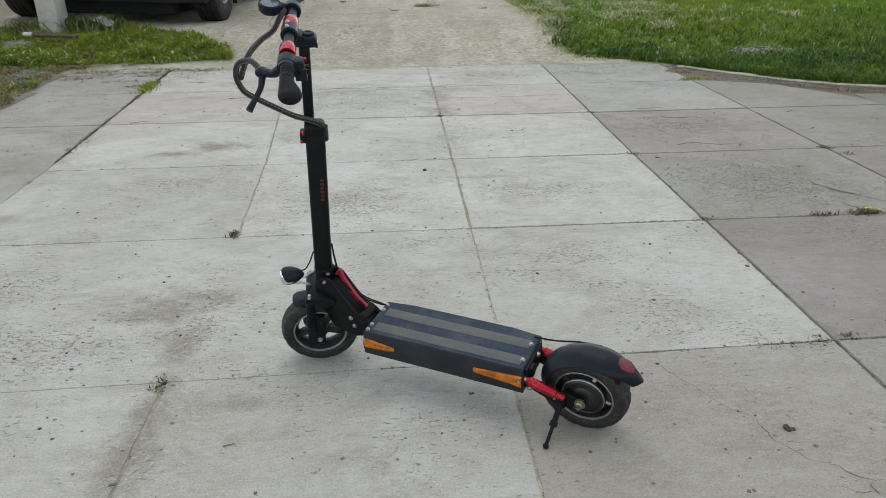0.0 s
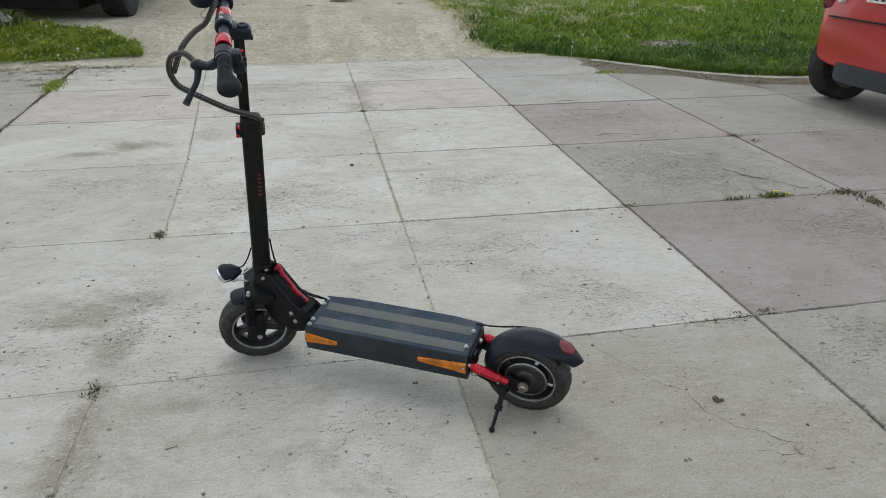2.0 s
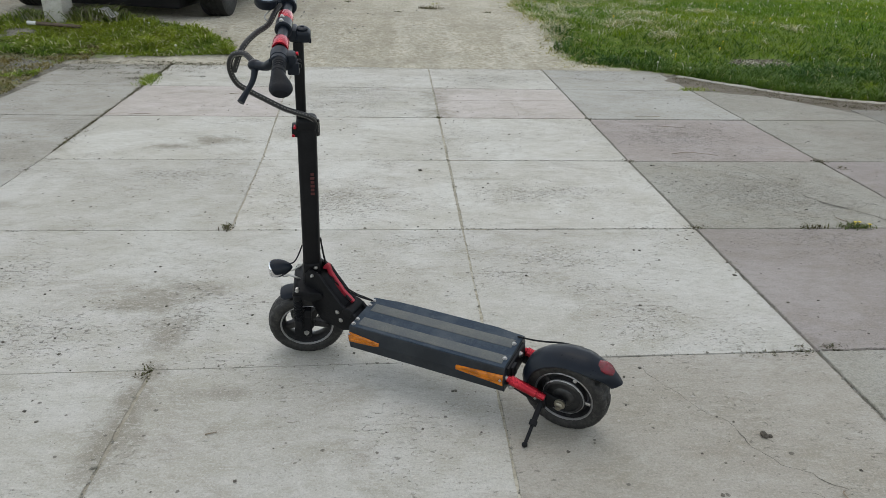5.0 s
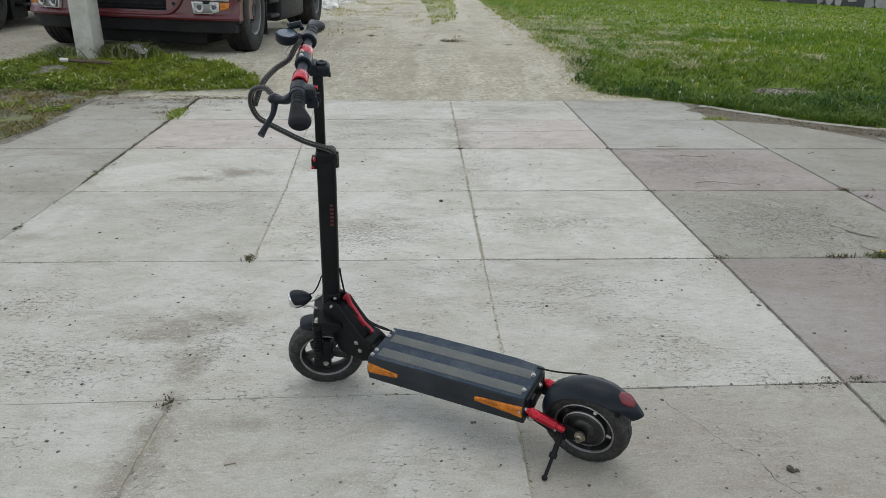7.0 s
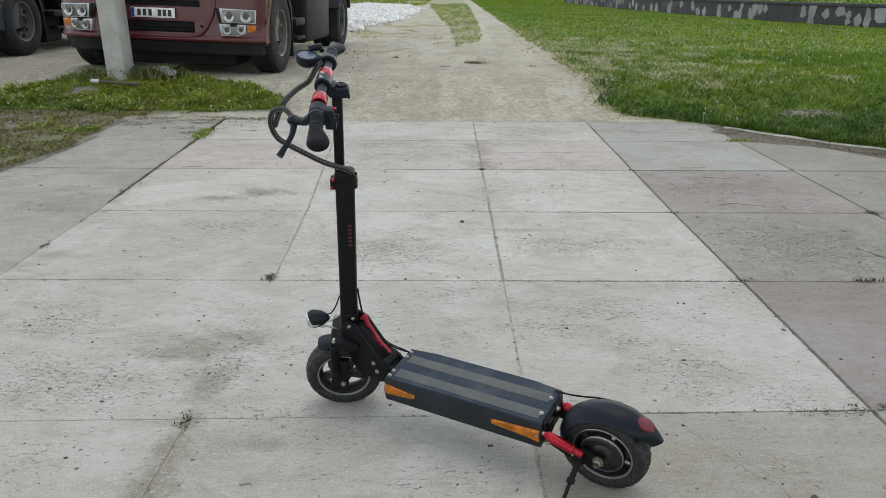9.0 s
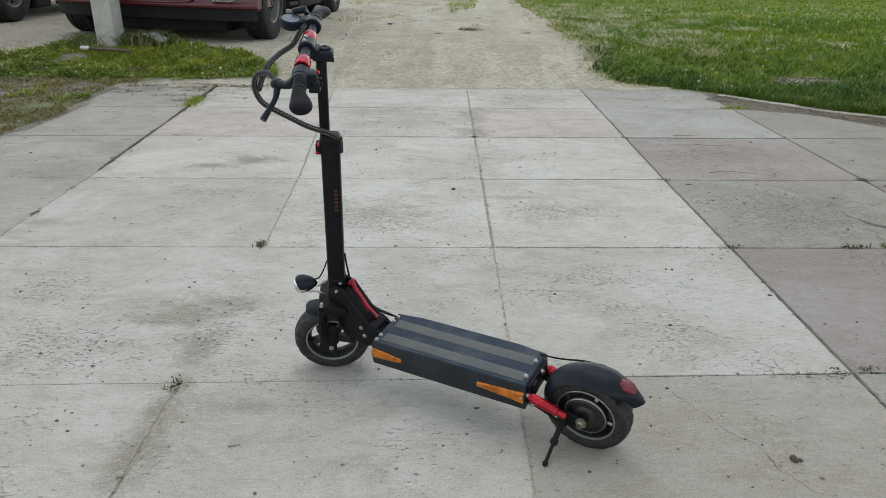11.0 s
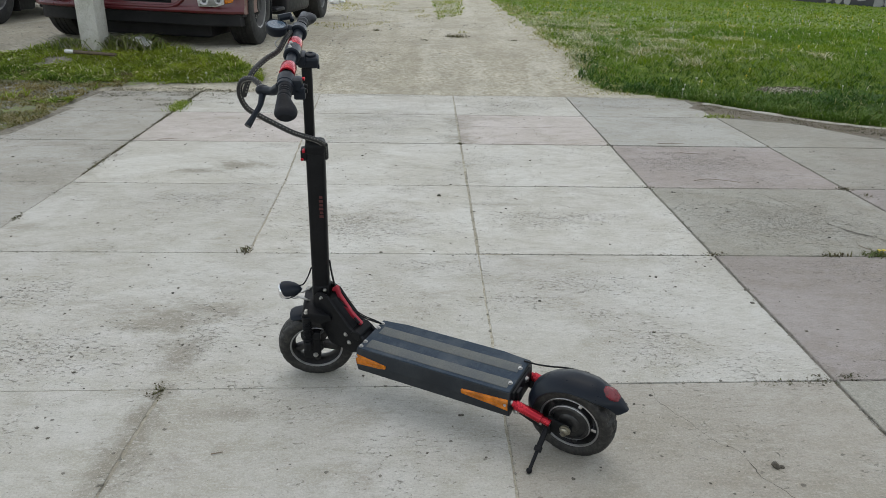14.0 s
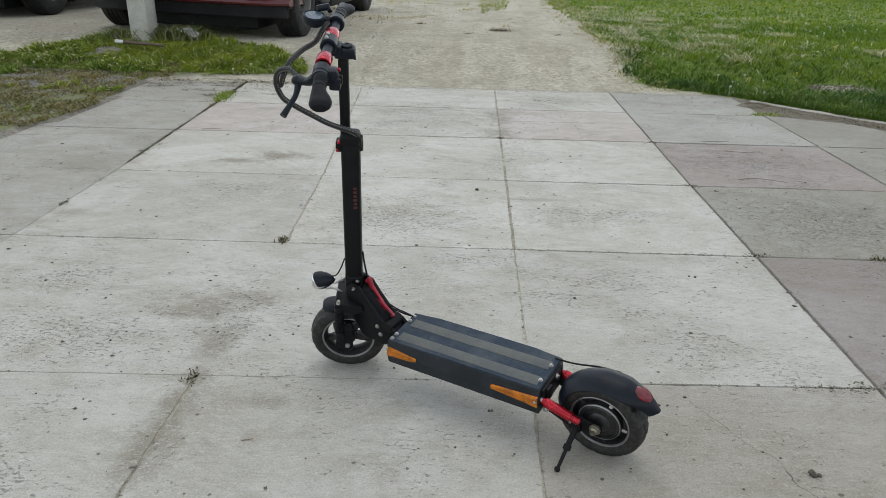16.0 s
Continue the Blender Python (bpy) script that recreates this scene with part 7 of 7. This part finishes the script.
# slab tints by place: partly their own, partly dimmed for lens falloff
DIM_GREY = {(3, 9), (3, 8), (3, 7), (2, 8), (1, 8), (1, 7), (2, 7), (1, 9), (1, 10)}
PINK = {(4, 11)}
DUSK = {(4, 9), (5, 9), (5, 10)}
BEIGE = {(3, 8), (3, 7), (4, 7)}
PALE_PINK = {(3, 12), (1, 12)}
ROUGH = {(4, 10), (5, 11), (5, 12), (4, 8), (5, 8)}
for i in range(len(COLS) - 1):
    for j in range(len(ROWS_Y) - 1):
        if (i, j) == (2, 9):
            continue  # cast in one with its neighbour
        last = 3 if (i, j) == (1, 9) else i + 1
        c = [corner(i, j), corner(last, j), corner(last, j + 1), corner(i, j + 1)]
        mx, my = sum(p[0] for p in c) / 4, sum(p[1] for p in c) / 4
        if is_lawn(mx, my):
            continue
        gxl, gxr = gap_x(i, j), gap_x(last, j)
        gyl, gyr = gap_y(i, j), gap_y(i, j + 1)
        dz = rng.uniform(-0.0025, 0.0025) * (1.0 if i >= 4 or i == 0 else 0.35)
        b2 = bmesh.new()
        inner = [(x + (gxl if x < mx else -gxr), y + (gyl if y < my else -gyr)) for x, y in c]
        # wavering edges: each side in five pieces
        ring = []
        for k in range(4):
            (xa, ya), (xb, yb) = inner[k], inner[(k + 1) % 4]
            for q in range(36):
                t = q / 36
                w = 0.0 if q == 0 else 0.0035 if i >= 4 else 0.0030
                ring.append((xa + (xb - xa) * t + w * (noise.noise((xa + t * 7, yb, i)) + noise.noise((xa + t * 31, yb, i))), ya + (yb - ya) * t + w * (noise.noise((xb, ya + t * 7, j)) + noise.noise((xb, ya + t * 31, j)))))
        n = len(ring)
        e = 0.003 if i >= 4 else 0.0016
        top = [(x + (mx - x) * e / max(0.2, abs(mx - x)), y + (my - y) * e / max(0.2, abs(my - y)), dz) for x, y in ring]
        put(b2, top + [(x, y, dz - 0.004) for x, y in ring] + [(x, y, -0.10) for x, y in ring],
            [tuple(range(n))] + [(k, k + n, (k + 1) % n + n, (k + 1) % n) for k in range(n)] + [(k + n, k + 2 * n, (k + 1) % n + 2 * n, (k + 1) % n + n) for k in range(n)])
        # the corner by the lawn is cut off along the soil strip
        if mx > 1.9 and my > 4.8:
            for f_a, f_b in zip(KERB_LINE, KERB_LINE[1:]):
                if f_a[0] - 0.8 < mx < f_b[0] + 0.8:
                    d = Vector((f_b[0] - f_a[0], f_b[1] - f_a[1], 0)).normalized()
                    nn = Vector((-d.y, d.x, 0))
                    res = bmesh.ops.bisect_plane(b2, geom=b2.verts[:] + b2.edges[:] + b2.faces[:], plane_co=Vector((f_a[0], f_a[1], 0)) - nn * 0.10, plane_no=nn, clear_outer=True)
                    bmesh.ops.holes_fill(b2, edges=b2.edges[:])
        if not b2.faces:
            b2.free()
            continue
        mat = M_GREEN if i == 4 and j > 11 else M_BEIGE if (i, j) in BEIGE else M_DUSK if (i, j) in DUSK else M_PINK if (i, j) in PINK else M_PALEPINK if (i, j) in PALE_PINK else M_COARSE if (i, j) in ROUGH else M_EAST if i in (5, 6, 7) else M_WEST if i == 0 or (i, j) in ((1, 7), (3, 7), (3, 8)) else M_MIDGREY if i == 4 or (i, j) in DIM_GREY else M_CONCRETE
        part("slab", b2, mat, pavement, "", 25)

# cracks filled with dirt
for k, (pts, w) in enumerate((([(0.575, 1.44), (0.594, 1.318), (0.67, 1.165), (0.734, 1.081), (0.767, 0.956), (0.845, 0.871), (0.92, 0.80)], 0.0026),
                              ([(1.80, 3.60), (1.835, 3.57), (1.873, 3.45), (1.90, 3.29)], 0.013),
                              ([(1.93, 3.16), (1.954, 3.13), (1.989, 2.99), (2.103, 2.84), (2.207, 2.70), (2.33, 2.715)], 0.016),
                              ([(0.11, 5.42), (0.5, 5.40), (0.85, 5.42), (1.19, 5.47)], 0.008), ([(0.70, 4.84), (0.71, 5.1), (0.70, 5.41)], 0.005),
                              ([(-3.3, 4.42), (-2.9, 4.52), (-2.5, 4.60), (-2.26, 4.62)], 0.004), ([(0.13, 5.95), (0.22, 5.92), (0.34, 6.05), (0.30, 6.2)], 0.004), ([(0.80, 0.80), (0.868, 0.777), (0.93, 0.75)], 0.003))):
    P = spline([(x, y, 0.0028) for x, y in pts], 16)
    bm = bmesh.new()
    V = []
    for i, p in enumerate(P):
        d = (P[min(i + 1, len(P) - 1)] - P[max(i - 1, 0)]).normalized()
        nn = Vector((-d.y, d.x, 0))
        jit = nn * (0.014 * noise.noise(p * 18) + 0.006 * noise.noise(p * 60))
        ww = w * 0.42 * max(0.05, 0.3 + 1.6 * noise.noise(p * 14 + Vector((k, 0, 0))))
        V += [p + jit - nn * ww, p + jit + nn * ww + Vector((0, 0, 0.0006))]
    put(bm, V, [(2 * a, 2 * a + 2, 2 * a + 3, 2 * a + 1) for a in range(len(P) - 1)])
    part("crack", bm, M_CRACK, pavement, "dirt-filled crack")

# dirt and grains lying in and along the joints
rg = random.Random(303)
grains = []
for i, dens in ((2, 350), (3, 600), (4, 1500), (5, 900)):
    for _ in range(dens):
        y = rg.uniform(0.35, 6.8)
        j = max(k for k in range(len(ROWS_Y)) if ROWS_Y[k] <= y)
        (xa, ya), (xb, yb) = corner(i, j), corner(i, j + 1)
        t = (y - ya) / (yb - ya)
        if noise.noise((i * 5.0, y * 1.8, 2)) + 0.5 * noise.noise((i * 5.0, y * 9, 2)) > rg.uniform(-0.6, 0.4):
            if not (i == 3 and y < 2.7 and rg.random() < 0.6) and not (i == 2 and 1.5 < y < 2.6):
                grains.append((xa + (xb - xa) * t + rg.gauss(0, 0.006), y, 0.0005))
for j in range(9, 14):
    for _ in range(1300):
        x = rg.uniform(-3.3, 3.4)
        i = max(k for k in range(len(COLS)) if COLS[k] <= x)
        (xa, ya), (xb, yb) = corner(i, j), corner(i + 1, j)
        t = (x - xa) / (xb - xa)
        y = ya + (yb - ya) * t
        if not is_lawn(x, y) and not (j == 9 and x < 0.5 and rg.random() < 0.7) and noise.noise((x * 1.8, j * 5.0, 4)) + 0.5 * noise.noise((x * 9, j * 5.0, 4)) > rg.uniform(-0.4, 0.5) - 0.25 * (x > 1.2):
            grains.append((x, y + rg.gauss(0, 0.005), 0.0005))
lumps("joint_grains", grains, 0.0015, 0.0055, M_JOINT, "grey-brown dirt grains filling the slab joints", "dirt", 18, 0.5)
